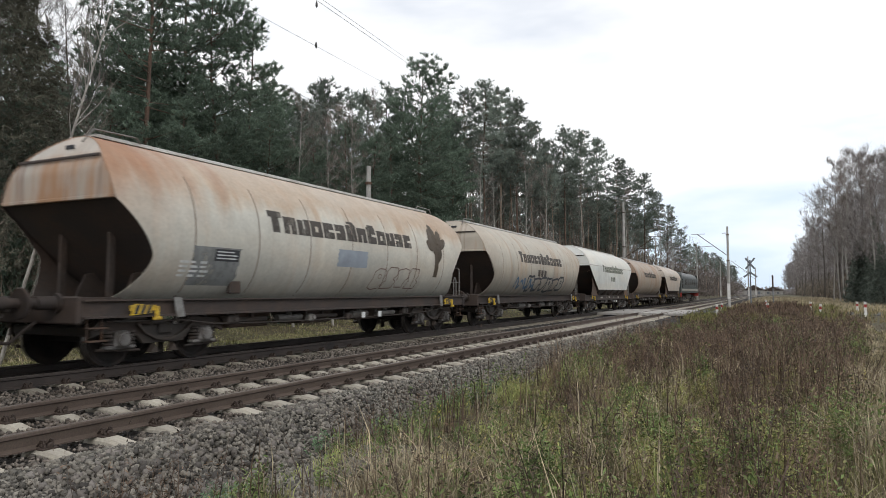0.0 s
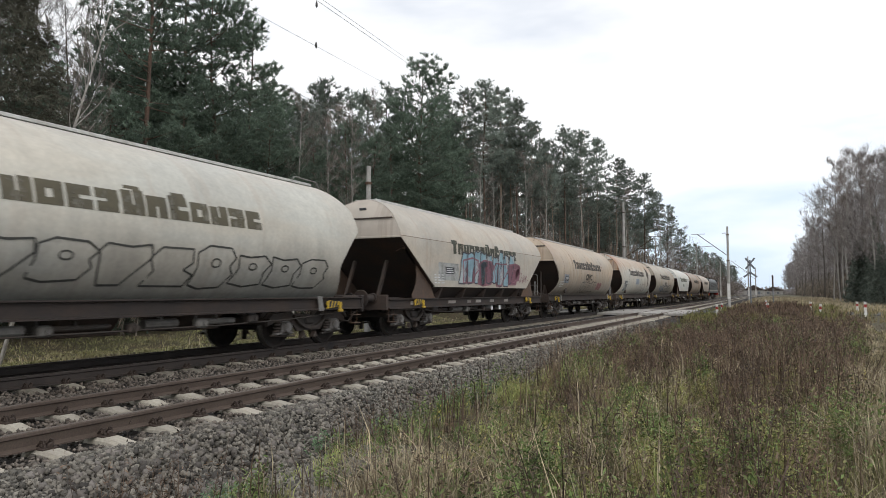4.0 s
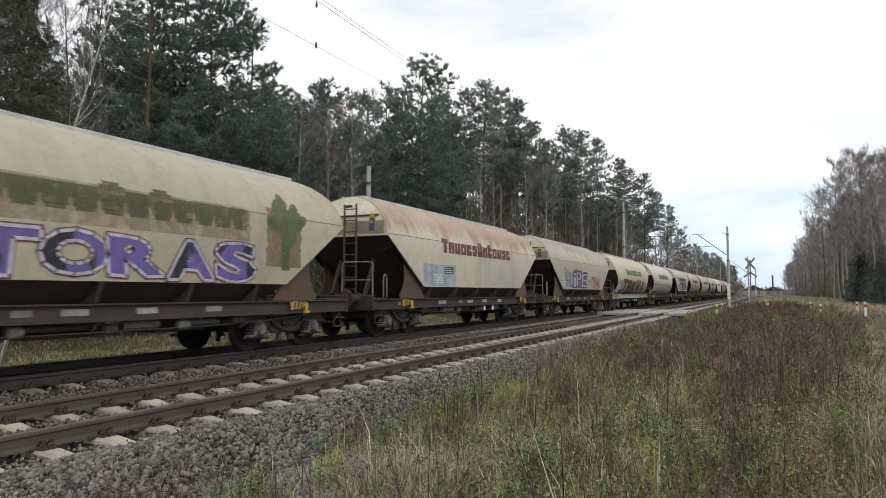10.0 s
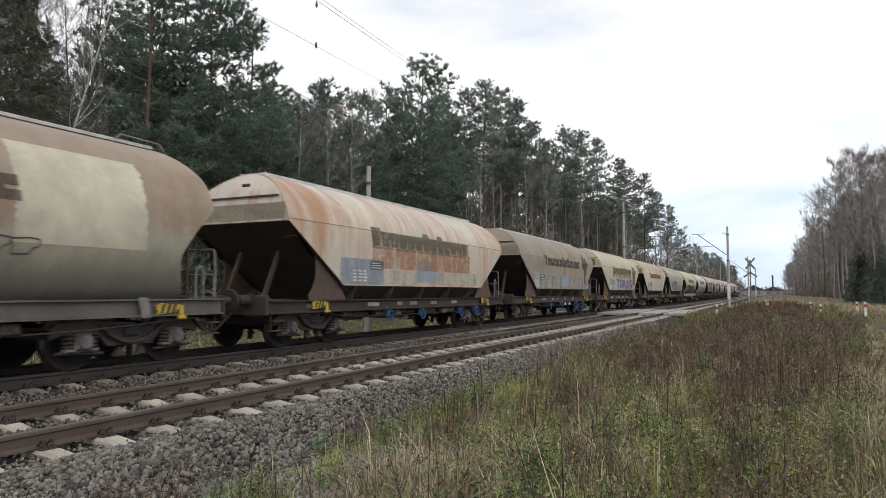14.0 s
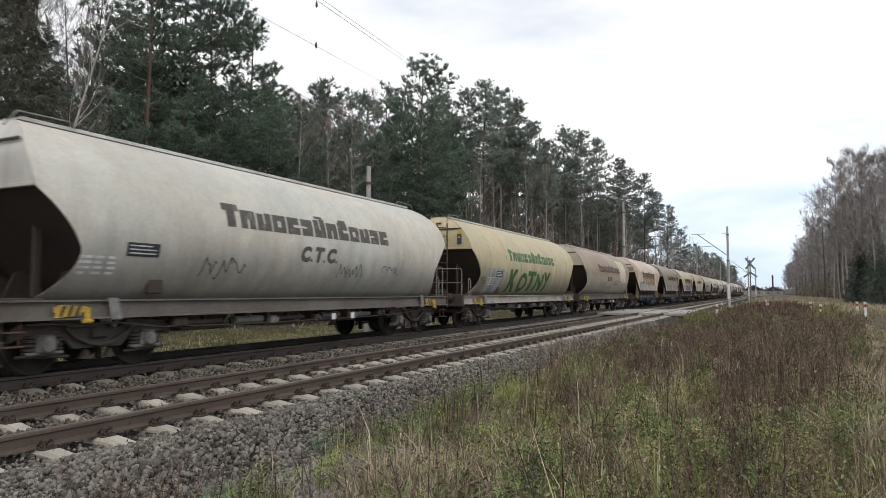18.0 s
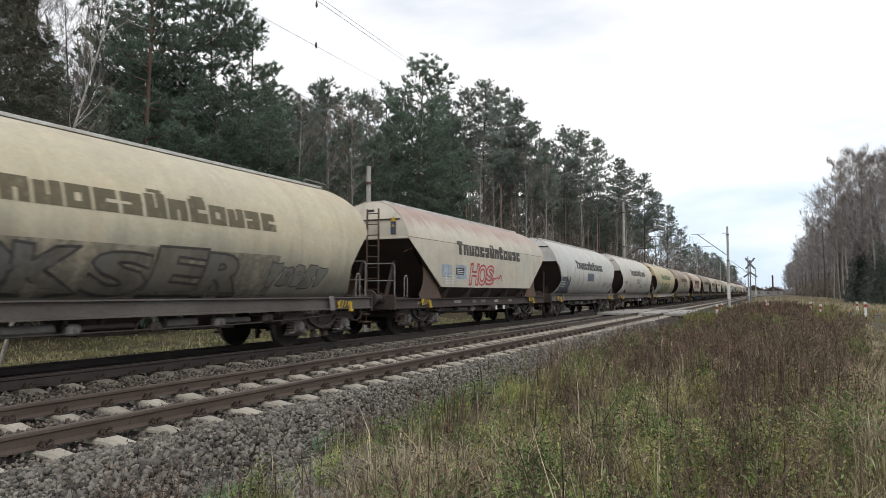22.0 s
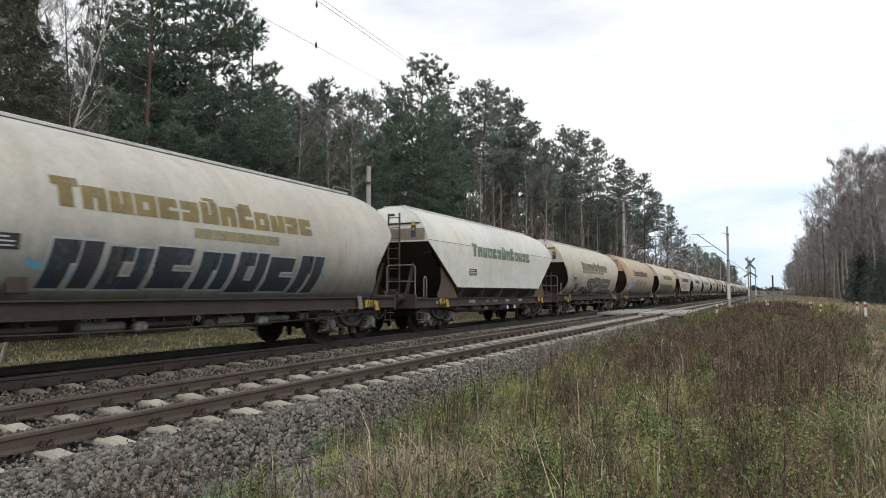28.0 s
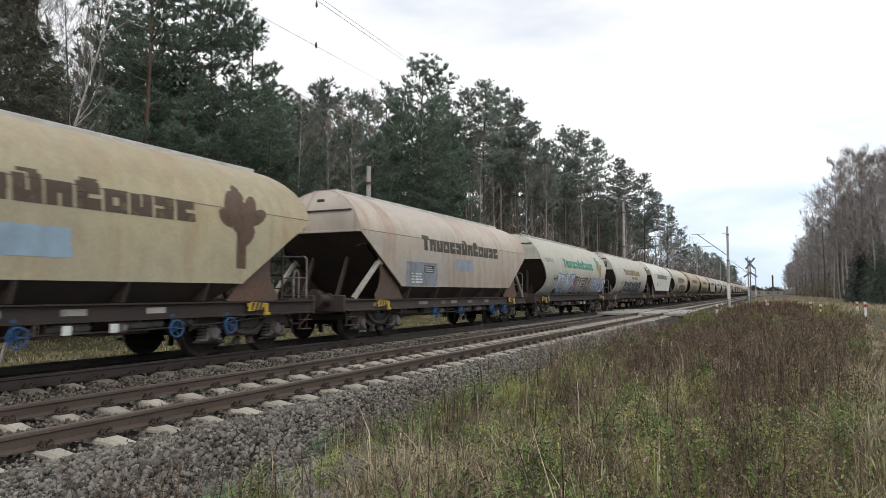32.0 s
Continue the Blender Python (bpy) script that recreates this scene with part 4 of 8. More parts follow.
def word_shapes(profile, text, y0, y1, z0, z1, width, filled=True, slant=0.12, lively=1.0, off=0.008, bold=0.028):
    """A sprayed word, letter by letter: slot 0 the rim, slot 1 the fill."""
    g = Geo()
    rng = np.random.default_rng(sum(ord(c) * (i + 1) for i, c in enumerate(text)))
    share = [0.5 if c in "I.i" else 1.3 if c in "WM" else 1.0 for c in text]
    unit_w = (y1 - y0) / sum(share)
    y = y0
    for i, (c, f) in enumerate(zip(text, share)):
        w = unit_w * f
        if c == ".":
            on_side(profile, y + w * 0.3, y + w * 0.75, z0, z0 + (z1 - z0) * 0.17, off, g, 1)
            y += w
            continue
        p, faces, rim = letter_form(c, bold)
        lo = z0 + lively * rng.uniform(0.0, 0.08) * (z1 - z0)
        hi = z1 - lively * rng.uniform(0.0, 0.14) * (z1 - z0)
        lean = slant + lively * rng.uniform(-0.10, 0.14)
        wave = lively * rng.uniform(-0.06, 0.06)
        zz = lo + (hi - lo) * (p[:, 1] + wave * np.sin(p[:, 0] * 3.1))
        zz = np.maximum(zz, profile[0][0] + 0.02)
        yy = y + w * (0.01 + 0.98 * p[:, 0]) + lean * (zz - lo)
        if filled:
            bm = bmesh.new()
            vs = [bm.verts.new((a, b, 0)) for a, b in zip(yy, zz)]
            for face in faces:
                try:
                    bm.faces.new([vs[q] for q in face])
                except ValueError:
                    pass
            for cut in np.arange(lo + 0.11, hi + 0.05, 0.11):
                bmesh.ops.bisect_plane(bm, geom=bm.verts[:] + bm.edges[:] + bm.faces[:], plane_co=(0, cut, 0), plane_no=(0, 1, 0))
            bm.verts.index_update()
            lift = off + 0.0012 * (i % 2)
            g.add([(half_width(profile, v.co.y) + lift, v.co.x, v.co.y) for v in bm.verts], [tuple(v.index for v in face.verts) for face in bm.faces], 1)
            bm.free()
        if width:
            for a, b in rim:
                d = np.array((yy[b] - yy[a], zz[b] - zz[a]))
                ln = float(np.hypot(*d))
                if ln > 1e-4:
                    d *= 0.35 * width / ln
                    outline_on_side(profile, [(yy[a] - d[0], zz[a] - d[1]), (yy[b] + d[0], zz[b] + d[1])], width, off + 0.004, g)
        y += w
    return g


def emblem(profile, y, z, s=1.0):
    """A standing ear with two leaves and a stalk."""
    def oval(cy, cz, ry, rz, turn):
        c, d = math.cos(turn), math.sin(turn)
        return [(cy + c * ry * math.cos(a) - d * rz * math.sin(a), cz + d * ry * math.cos(a) + c * rz * math.sin(a)) for a in np.linspace(0, 2 * math.pi, 12)[:-1]]
    g = Geo()
    for k, (dy, dz, ry, rz, turn) in enumerate(((-0.20, 0.62, 0.24, 0.13, 1.2), (-0.02, 0.68, 0.27, 0.13, 1.6), (0.17, 0.60, 0.25, 0.12, 1.0), (0.32, 0.50, 0.22, 0.10, 0.5), (-0.30, 0.44, 0.17, 0.10, -0.6), (0.02, 0.42, 0.24, 0.20, 0.0), (0.10, 0.22, 0.20, 0.12, 0.8))):
        polygon_on_side(profile, oval(y + dy * s, z + dz * s, ry * s, rz * s, turn), 0.0065 + 0.0006 * k, g=g)
    on_side(profile, y - 0.10 * s, y + 0.09 * s, z - 0.25 * s, z + 0.45 * s, 0.008, g)
    return g


def tag_shapes(profile, rng, y0, y1, z0, z1, count, style, width=0.05):
    """Sprayed marks: 'fill' bulky pieces with a rim, 'line' loose bubbles, 'scrawl' thin strokes. Slot 0 line, slot 1 fill."""
    g = Geo()
    step = (y1 - y0) / count
    for i in range(count):
        cy, w = y0 + (i + 0.5) * step, step * 0.52
        lo, hi = z0 + rng.uniform(0, 0.12) * (z1 - z0), z1 - rng.uniform(0, 0.16) * (z1 - z0)
        cz, h = (lo + hi) / 2, (hi - lo) / 2
        if style == "blocks":
            form = SLAB_FORMS[(i * 4 + 1) % 6]
            for u0, u1, v0, v1 in form:
                for slot, grow, off in ((0, width, 0.009), (1, 0.0, 0.012)):
                    on_side(profile, cy - w * 0.9 + 1.8 * w * u0 - grow, cy - w * 0.9 + 1.8 * w * u1 + grow, max(profile[0][0] + 0.02, lo + 2 * h * v0 - grow), lo + 2 * h * v1 + grow, off + 0.0008 * (i % 2), g, slot, 0.12)
        elif style == "scrawl":
            pts = [(cy - w + 2 * w * k / 7, cz + h * rng.uniform(-1, 1)) for k in range(8)]
            outline_on_side(profile, pts, width, g=g)
        else:
            slant = rng.uniform(0.05, 0.30)

            def at(u, v):
                return (cy + w * u + slant * h * v + rng.uniform(-0.05, 0.05) * w, cz + h * v * rng.uniform(0.94, 1.04))

            form = int(rng.integers(0, 5))
            ring = [at(u, v) for u, v in (
                ((-0.95, -0.9), (-0.1, -1.05), (0.9, -0.85), (0.7, -0.1), (0.98, 0.5), (0.55, 1.0), (-0.25, 0.85), (-0.9, 1.0), (-0.75, 0.1)),
                ((-0.95, -1), (0.8, -1), (0.98, -0.35), (0.5, -0.1), (0.9, 0.3), (0.75, 1), (-0.6, 1.05), (-0.98, 0.45), (-0.7, -0.2)),
                ((-0.7, -1), (0.5, -0.95), (0.6, -0.2), (1.0, 0.1), (0.9, 0.9), (0.2, 1.05), (-0.95, 0.85), (-0.8, 0.1)),
                ((-0.9, -0.85), (-0.3, -1.05), (0.7, -0.95), (0.98, -0.3), (0.75, 0.1), (0.98, 0.55), (0.6, 1.0), (-0.4, 1.05), (-0.95, 0.7), (-0.85, 0.0)),
                ((-0.95, 0.6), (-0.75, 1.0), (0.1, 0.9), (0.8, 1.0), (0.98, 0.4), (0.55, -0.4), (0.3, -1), (-0.4, -1.05), (-0.7, -0.3)))[form]]
            if style == "fill":
                polygon_on_side(profile, ring, 0.008 + 0.001 * (i % 2), g=g, slot=1)
            outline_on_side(profile, ring + ring[:1], width, 0.0115, g=g)
            if form in (3, 0):
                hole = [(cy + w * 0.22 * math.cos(q) + slant * h * 0.3, cz + h * (0.25 + 0.22 * math.sin(q))) for q in np.linspace(0, 2 * math.pi, 9)]
                outline_on_side(profile, hole, width * 0.8, 0.0125, g=g)
    return g


# running gear, shared by all wagons
def wheelset_mesh():
    g = Geo()
    for s in (-1, 1):
        x = 0.7535 * s
        g.lathe([(x - 0.06 * s, 0.02), (x - 0.05 * s, 0.16), (x - 0.02 * s, 0.20), (x - 0.02 * s, 0.36), (x - 0.065 * s, 0.41), (x - 0.065 * s, 0.488), (x - 0.035 * s, 0.488), (x - 0.028 * s, 0.462)], (0, 0, 0), "x", 22, 0)
        g.lathe([(x - 0.028 * s, 0.462), (x + 0.065 * s, 0.455)], (0, 0, 0), "x", 22, 1)
        g.lathe([(x + 0.065 * s, 0.455), (x + 0.065 * s, 0.40), (x + 0.02 * s, 0.36), (x + 0.02 * s, 0.20), (x + 0.07 * s, 0.16), (x + 0.07 * s, 0.02)], (0, 0, 0), "x", 22, 0)
    g.rod((-1.02, 0, 0), (1.02, 0, 0), 0.075, 10)
    g.box((0.7535 + 0.05, 0.26, 0.05), (0.02, 0.05, 0.07))
    return g.mesh("wheelset", M_WHEEL, M_TREAD, smooth=40)


def side_frame_mesh():
    """Bogie side frame: humped over the boxes, dropped in the middle."""
    top = [(-1.42, 0.62), (-1.30, 0.74), (-0.62, 0.78), (-0.45, 0.66), (0.45, 0.66), (0.62, 0.78), (1.30, 0.74), (1.42, 0.62)]
    bot = [(1.42, 0.50), (1.25, 0.56), (0.66, 0.60), (0.42, 0.36), (-0.42, 0.36), (-0.66, 0.60), (-1.25, 0.56), (-1.42, 0.50)]
    g = Geo()
    g.prism(top + bot, -0.035, 0.035, "x")
    pts = [(-0.60, 0.72), (-0.45, 0.58), (-0.22, 0.47), (0.0, 0.44), (0.22, 0.47), (0.45, 0.58), (0.60, 0.72)]
    for i in range(6):
        (ya, za), (yb, zb) = pts[i], pts[i + 1]
        g.prism([(ya, za), (yb, zb), (yb, zb - 0.05), (ya, za - 0.05)], 0.035, 0.12, "x")
    g.prism([(-1.42, 0.62), (-1.30, 0.745), (-1.30, 0.785), (-1.45, 0.66)], -0.06, 0.1, "x")
    g.prism([(1.42, 0.62), (1.30, 0.745), (1.30, 0.785), (1.45, 0.66)], -0.06, 0.1, "x")
    return g.mesh("side_frame", M_BOGIE, smooth=30)


def axle_box_mesh():
    g = Geo()
    g.box((0.02, 0, 0.0), (0.20, 0.30, 0.28), cut=0.04)
    g.lathe([(0.10, 0.125), (0.15, 0.12), (0.165, 0.10), (0.165, 0.0)], (0, 0, 0), "x", 14)
    for a in range(6):
        t = a * math.pi / 3 + 0.3
        g.rod((0.16, 0.095 * math.cos(t), 0.095 * math.sin(t)), (0.18, 0.095 * math.cos(t), 0.095 * math.sin(t)), 0.016, 6)
    g.box((0.0, 0, -0.13), (0.16, 0.56, 0.06), cut=0.02)
    return g.mesh("axle_box", M_BOX, smooth=35)


def spring_mesh():
    g = Geo()
    for k in range(4):
        z = k * 0.062
        g.lathe([(z, 0.062), (z + 0.018, 0.088), (z + 0.04, 0.088), (z + 0.058, 0.062)], (0, 0, 0), "z", 12)
    return g.mesh("coil_spring", M_BOGIE, smooth=50)


def bolster_mesh():
    g = Geo()
    g.box((0, 0, 0.60), (1.9, 0.44, 0.24), cut=0.04)
    g.box((0, 0, 0.76), (0.7, 0.5, 0.1), cut=0.03)
    for s in (-1, 1):
        g.box((0, s * 1.36, 0.60), (1.9, 0.08, 0.16), cut=0.02)
        g.box((0.5, s * 0.42, 0.30), (0.1, 0.10, 0.34), cut=0.02)
        g.box((-0.5, s * 0.42, 0.30), (0.1, 0.10, 0.34), cut=0.02)
    for x in (-1.02, 1.02):
        for s in (-1, 1):
            g.prism([(s * 0.30, 0.20), (s * 0.12, 0.20), (s * 0.20, 0.34)], x - 0.05, x + 0.05, "x")
            g.rod((x, s * 1.3, 0.30), (x, s * 0.5, 0.26), 0.025, 6)
        g.box((x, 0, 0.60), (0.14, 0.30, 0.20), cut=0.03)
    return g.mesh("bogie", M_BOGIE, smooth=30)


WHEELSET, SIDE_FRAME, AXLE_BOX, SPRING, BOLSTER = wheelset_mesh(), side_frame_mesh(), axle_box_mesh(), spring_mesh(), bolster_mesh()


def buffer_mesh():
    g = Geo()
    g.lathe([(0.0, 0.15), (0.06, 0.15), (0.06, 0.11), (0.36, 0.10), (0.36, 0.075), (0.555, 0.075), (0.56, 0.22), (0.585, 0.235), (0.605, 0.22), (0.615, 0.0)], (0, 0, 0), "y", 18)
    return g.mesh("buffer", M_FRAME, smooth=35)


def handrail_mesh():
    """Inverted-U shunter's rail on the end platform."""
    g = Geo()
    g.tube([(0, -0.02, 0), (0, -0.02, 0.86), (-0.05, -0.02, 0.93), (-0.9, -0.02, 0.93), (-0.96, -0.02, 0.86), (-0.96, -0.02, 0)], 0.02, 6)
    g.tube([(0, -0.02, 0.45), (-0.96, -0.02, 0.45)], 0.016, 6)
    return g.mesh("handrail", M_GALV, smooth=50)


def grabloop_mesh():
    g = Geo()
    g.tube([(0, 0, 0), (0, 0, 0.50), (0, 0.05, 0.60), (0, 0.13, 0.60), (0, 0.18, 0.50), (0, 0.18, 0)], 0.017, 6)
    return g.mesh("handrail", M_GALV, smooth=50)


def ladder_mesh():
    g = Geo()
    for x in (-0.19, 0.19):
        g.box((x, 0, 1.28), (0.035, 0.06, 2.56), cut=0.008)
    for k in range(8):
        g.rod((-0.19, 0, 0.25 + 0.31 * k), (0.19, 0, 0.25 + 0.31 * k), 0.016, 6)
    return g.mesh("ladder", M_RUSTBAR, smooth=40)


def step_mesh():
    g = Geo()
    for y in (-0.13, 0.13):
        g.box((0, y, -0.2), (0.03, 0.022, 0.42), cut=0.005)
    for z in (-0.20, -0.40):
        g.box((0.03, 0, z), (0.18, 0.30, 0.022), cut=0.005)
    return g.mesh("footstep", M_RUSTBAR, smooth=40)


def lever_mesh():
    """Brake change-over plate with hazard bars and a weighted handle."""
    g = Geo()
    g.box((0, -0.13, 0.02), (0.03, 0.50, 0.09), 0, 0.006)
    g.prism([(-0.38, -0.10), (0.02, -0.07), (0.06, 0.06), (-0.30, 0.09)], 0.0, 0.018, "x", 0)
    g.box((0.03, 0.13, -0.06), (0.05, 0.07, 0.22), 0, 0.012)
    g.box((0.04, 0.13, -0.16), (0.07, 0.16, 0.06), 0, 0.015)
    for k in range(3):
        g.prism([(-0.32 + 0.12 * k, -0.078), (-0.26 + 0.12 * k, -0.078), (-0.20 + 0.12 * k, 0.075), (-0.26 + 0.12 * k, 0.075)], 0.020, 0.026, "x", 1)
    return g


LEVER_Y = lever_mesh().mesh("brake_lever", M_YELLOW, M_PLATEDARK, smooth=30)
LEVER_O = lever_mesh().mesh("brake_lever", M_ORANGE, M_PLATEDARK, smooth=30)


def handwheel_mesh():
    g = Geo()
    ring = [(0, 0.145 * math.cos(a), 0.145 * math.sin(a)) for a in np.linspace(0, 2 * math.pi, 15)]
    g.tube(ring, 0.016, 6)
    for a in range(5):
        t = a * 2 * math.pi / 5
        g.rod((-0.04, 0, 0), (0, 0.145 * math.cos(t), 0.145 * math.sin(t)), 0.012, 5)
    g.rod((-0.30, 0, 0), (0.03, 0, 0), 0.022, 8)
    g.box((-0.12, 0, 0.10), (0.05, 0.07, 0.3), cut=0.01)
    return g.mesh("handwheel", M_BLUE, smooth=40)


BUFFER, HANDRAIL, GRABLOOP, LADDER, STEP, HANDWHEEL = buffer_mesh(), handrail_mesh(), grabloop_mesh(), ladder_mesh(), step_mesh(), handwheel_mesh()


def underframe(t, length, sill_top, sill_low, pivot):
    """Sills, headstocks, buffers, coupling, brake gear, bogies."""
    head = length / 2 - 0.62
    for s in (-1, 1):
        g = Geo()
        ce = [(1.27, sill_low), (1.37, sill_low), (1.37, sill_low + 0.026), (1.295, sill_low + 0.034), (1.295, sill_top - 0.034), (1.37, sill_top - 0.026), (1.37, sill_top), (1.27, sill_top)]
        g.prism([(u * s, w) for u, w in ce], -head + 0.05, head - 0.05, "y")
        part("sill", g.mesh("sill", M_FRAME), t)
        g = Geo()
        g.box((0, s * head, 0.95), (2.66, 0.10, 0.42), cut=0.02)
        g.box((0, s * (head - 0.1), 0.95), (2.5, 0.12, 0.28), cut=0.02)
        part("headstock", g.mesh("headstock", M_FRAME), t)
        g = Geo()
        g.box((0, s * (head + 0.18), 0.98), (0.12, 0.36, 0.16), cut=0.03)
        g.lathe([(-0.04, 0.10), (0.04, 0.10)], (0, s * (head + 0.42), 0.92), "x", 12)
        g.tube([(0.0, s * (head + 0.40), 0.9), (0.02, s * (head + 0.48), 0.62), (0.02, s * (head + 0.56), 0.52)], 0.03, 6)
        part("coupling", g.mesh("coupling", M_BOGIE), t, "iron drawhook and link")
        g = Geo()
        g.tube([(0.38, s * head, 0.8), (0.38, s * (head + 0.25), 0.62), (0.36, s * (head + 0.45), 0.45), (0.3, s * (head + 0.6), 0.48)], 0.026, 6)
        part("brake_hose", g.mesh("brake_hose", M_BOGIE), t, "hanging black brake hose")
        for x in (-0.875, 0.875):
            part("buffer", BUFFER, t, at=pose(x, s * (head + 0.04), 1.06, 0, 0, 0 if s > 0 else 180))
        g = Geo()
        g.box((0, s * (head - 0.42), sill_top + 0.01), (2.5, 0.72, 0.04), cut=0.008)
        part("platform", g.mesh("platform", M_FRAME), t)
        part("footstep", STEP, t, at=pose(1.26, s * (head - 0.30), sill_low + 0.05, 0, 0, 0))
    g = Geo()
    g.box((0, 0, 0.92), (0.44, 2 * head - 0.1, 0.30), cut=0.02)
    for y in np.arange(-head + 1.2, head - 1, 1.55):
        g.box((0, y, 0.95), (2.5, 0.10, 0.2), cut=0.01)
    part("centre_beam", g.mesh("centre_beam", M_FRAME), t)
    # brake pipes, cylinder and discharge chutes between the bogies
    for y in (-2.4, 0.0, 2.4):
        g = Geo()
        g.prism([(-0.80, 1.02), (0.80, 1.02), (0.34, 0.53), (-0.34, 0.53)], y - 0.55, y + 0.55, "y")
        g.box((0, y, 0.52), (0.9, 1.2, 0.07), cut=0.01)
        part("discharge_chute", g.mesh("discharge_chute", M_DARK), t, "dark steel discharge chute under the hopper")
    for y, ln, r in ((-3.1, 0.9, 0.05), (-1.9, 0.8, 0.075), (-0.7, 1.2, 0.045), (0.9, 0.7, 0.085), (2.2, 0.95, 0.06)):
        g = Geo()
        g.rod((1.12, y - ln / 2, 0.68), (1.12, y + ln / 2, 0.68), r, 10)
        g.box((1.12, y, 0.74), (0.10, 0.06, 0.12), cut=0.01)
        part("brake_rod", g.mesh("brake_rod", M_PIPE if r > 0.055 else M_BOGIE), t)
    for y, z, ln in ((-3.75, 0.70, 0.32), (-1.25, 0.66, 0.22), (0.25, 0.64, 0.18), (1.75, 0.66, 0.26), (3.1, 0.70, 0.30)):
        g = Geo()
        g.box((1.20, y, z), (0.16, ln, 0.17), cut=0.03)
        g.rod((1.14, y - 0.05, z + 0.06), (1.14, y - 0.05, 0.9), 0.02, 6)
        g.rod((1.29, y + 0.04, z), (1.31, y + 0.04, z), 0.05, 10)
        part("valve_box", g.mesh("valve_box", M_PIPE if y in (-1.25, 1.75) else M_BOGIE), t)
    g = Geo()
    g.tube([(1.24, -pivot - 1.3, 0.76), (1.24, -pivot + 0.2, 0.74), (1.24, -pivot + 1.0, 0.64), (1.22, -2.2, 0.60), (1.22, 2.2, 0.60), (1.24, pivot - 1.0, 0.64), (1.24, pivot + 1.2, 0.76)], 0.016, 5)
    part("brake_pipe", g.mesh("brake_pipe", M_BOGIE), t)
    for s in (-1, 1):
        bg = part("bogie", BOLSTER, t, "two-axle bogie, dark rusty iron", at=(0, s * pivot, 0))
        for k in (-1, 1):
            part("side_frame", SIDE_FRAME, bg, at=pose(1.0 * k, 0, 0, 0, 0, 0 if k > 0 else 180))
            w = part("wheelset", WHEELSET, bg)
            w.matrix_parent_inverse = Matrix.Translation((0, 0.9 * k, 0.457))
            for y in (-0.9, 0.9):
                part("axle_box", AXLE_BOX, bg, at=pose(1.02 * k, y, 0.46, 0, 0, 0 if k > 0 else 180))
                for dy in (-0.21, 0.21):
                    part("coil_spring", SPRING, bg, at=(1.02 * k, y + dy, 0.36))


def support_plate(s):
    """Web plate between the sloped hopper end and the sill, hollowed by a round cut-out; s: which end."""
    pts = [(3.98, 1.055), (4.26, 1.40), (6.02, 2.55), (5.80, 2.53)]
    for k in range(11):
        a = math.radians(62 + 118 * k / 10 + 90 * k / 10 * 0.55)
        pts.append((5.98 + 0.80 * math.cos(a), 1.72 + 0.74 * math.sin(a)))
    pts.append((5.42, 1.055))
    return [(s * u, w) for u, w in pts]


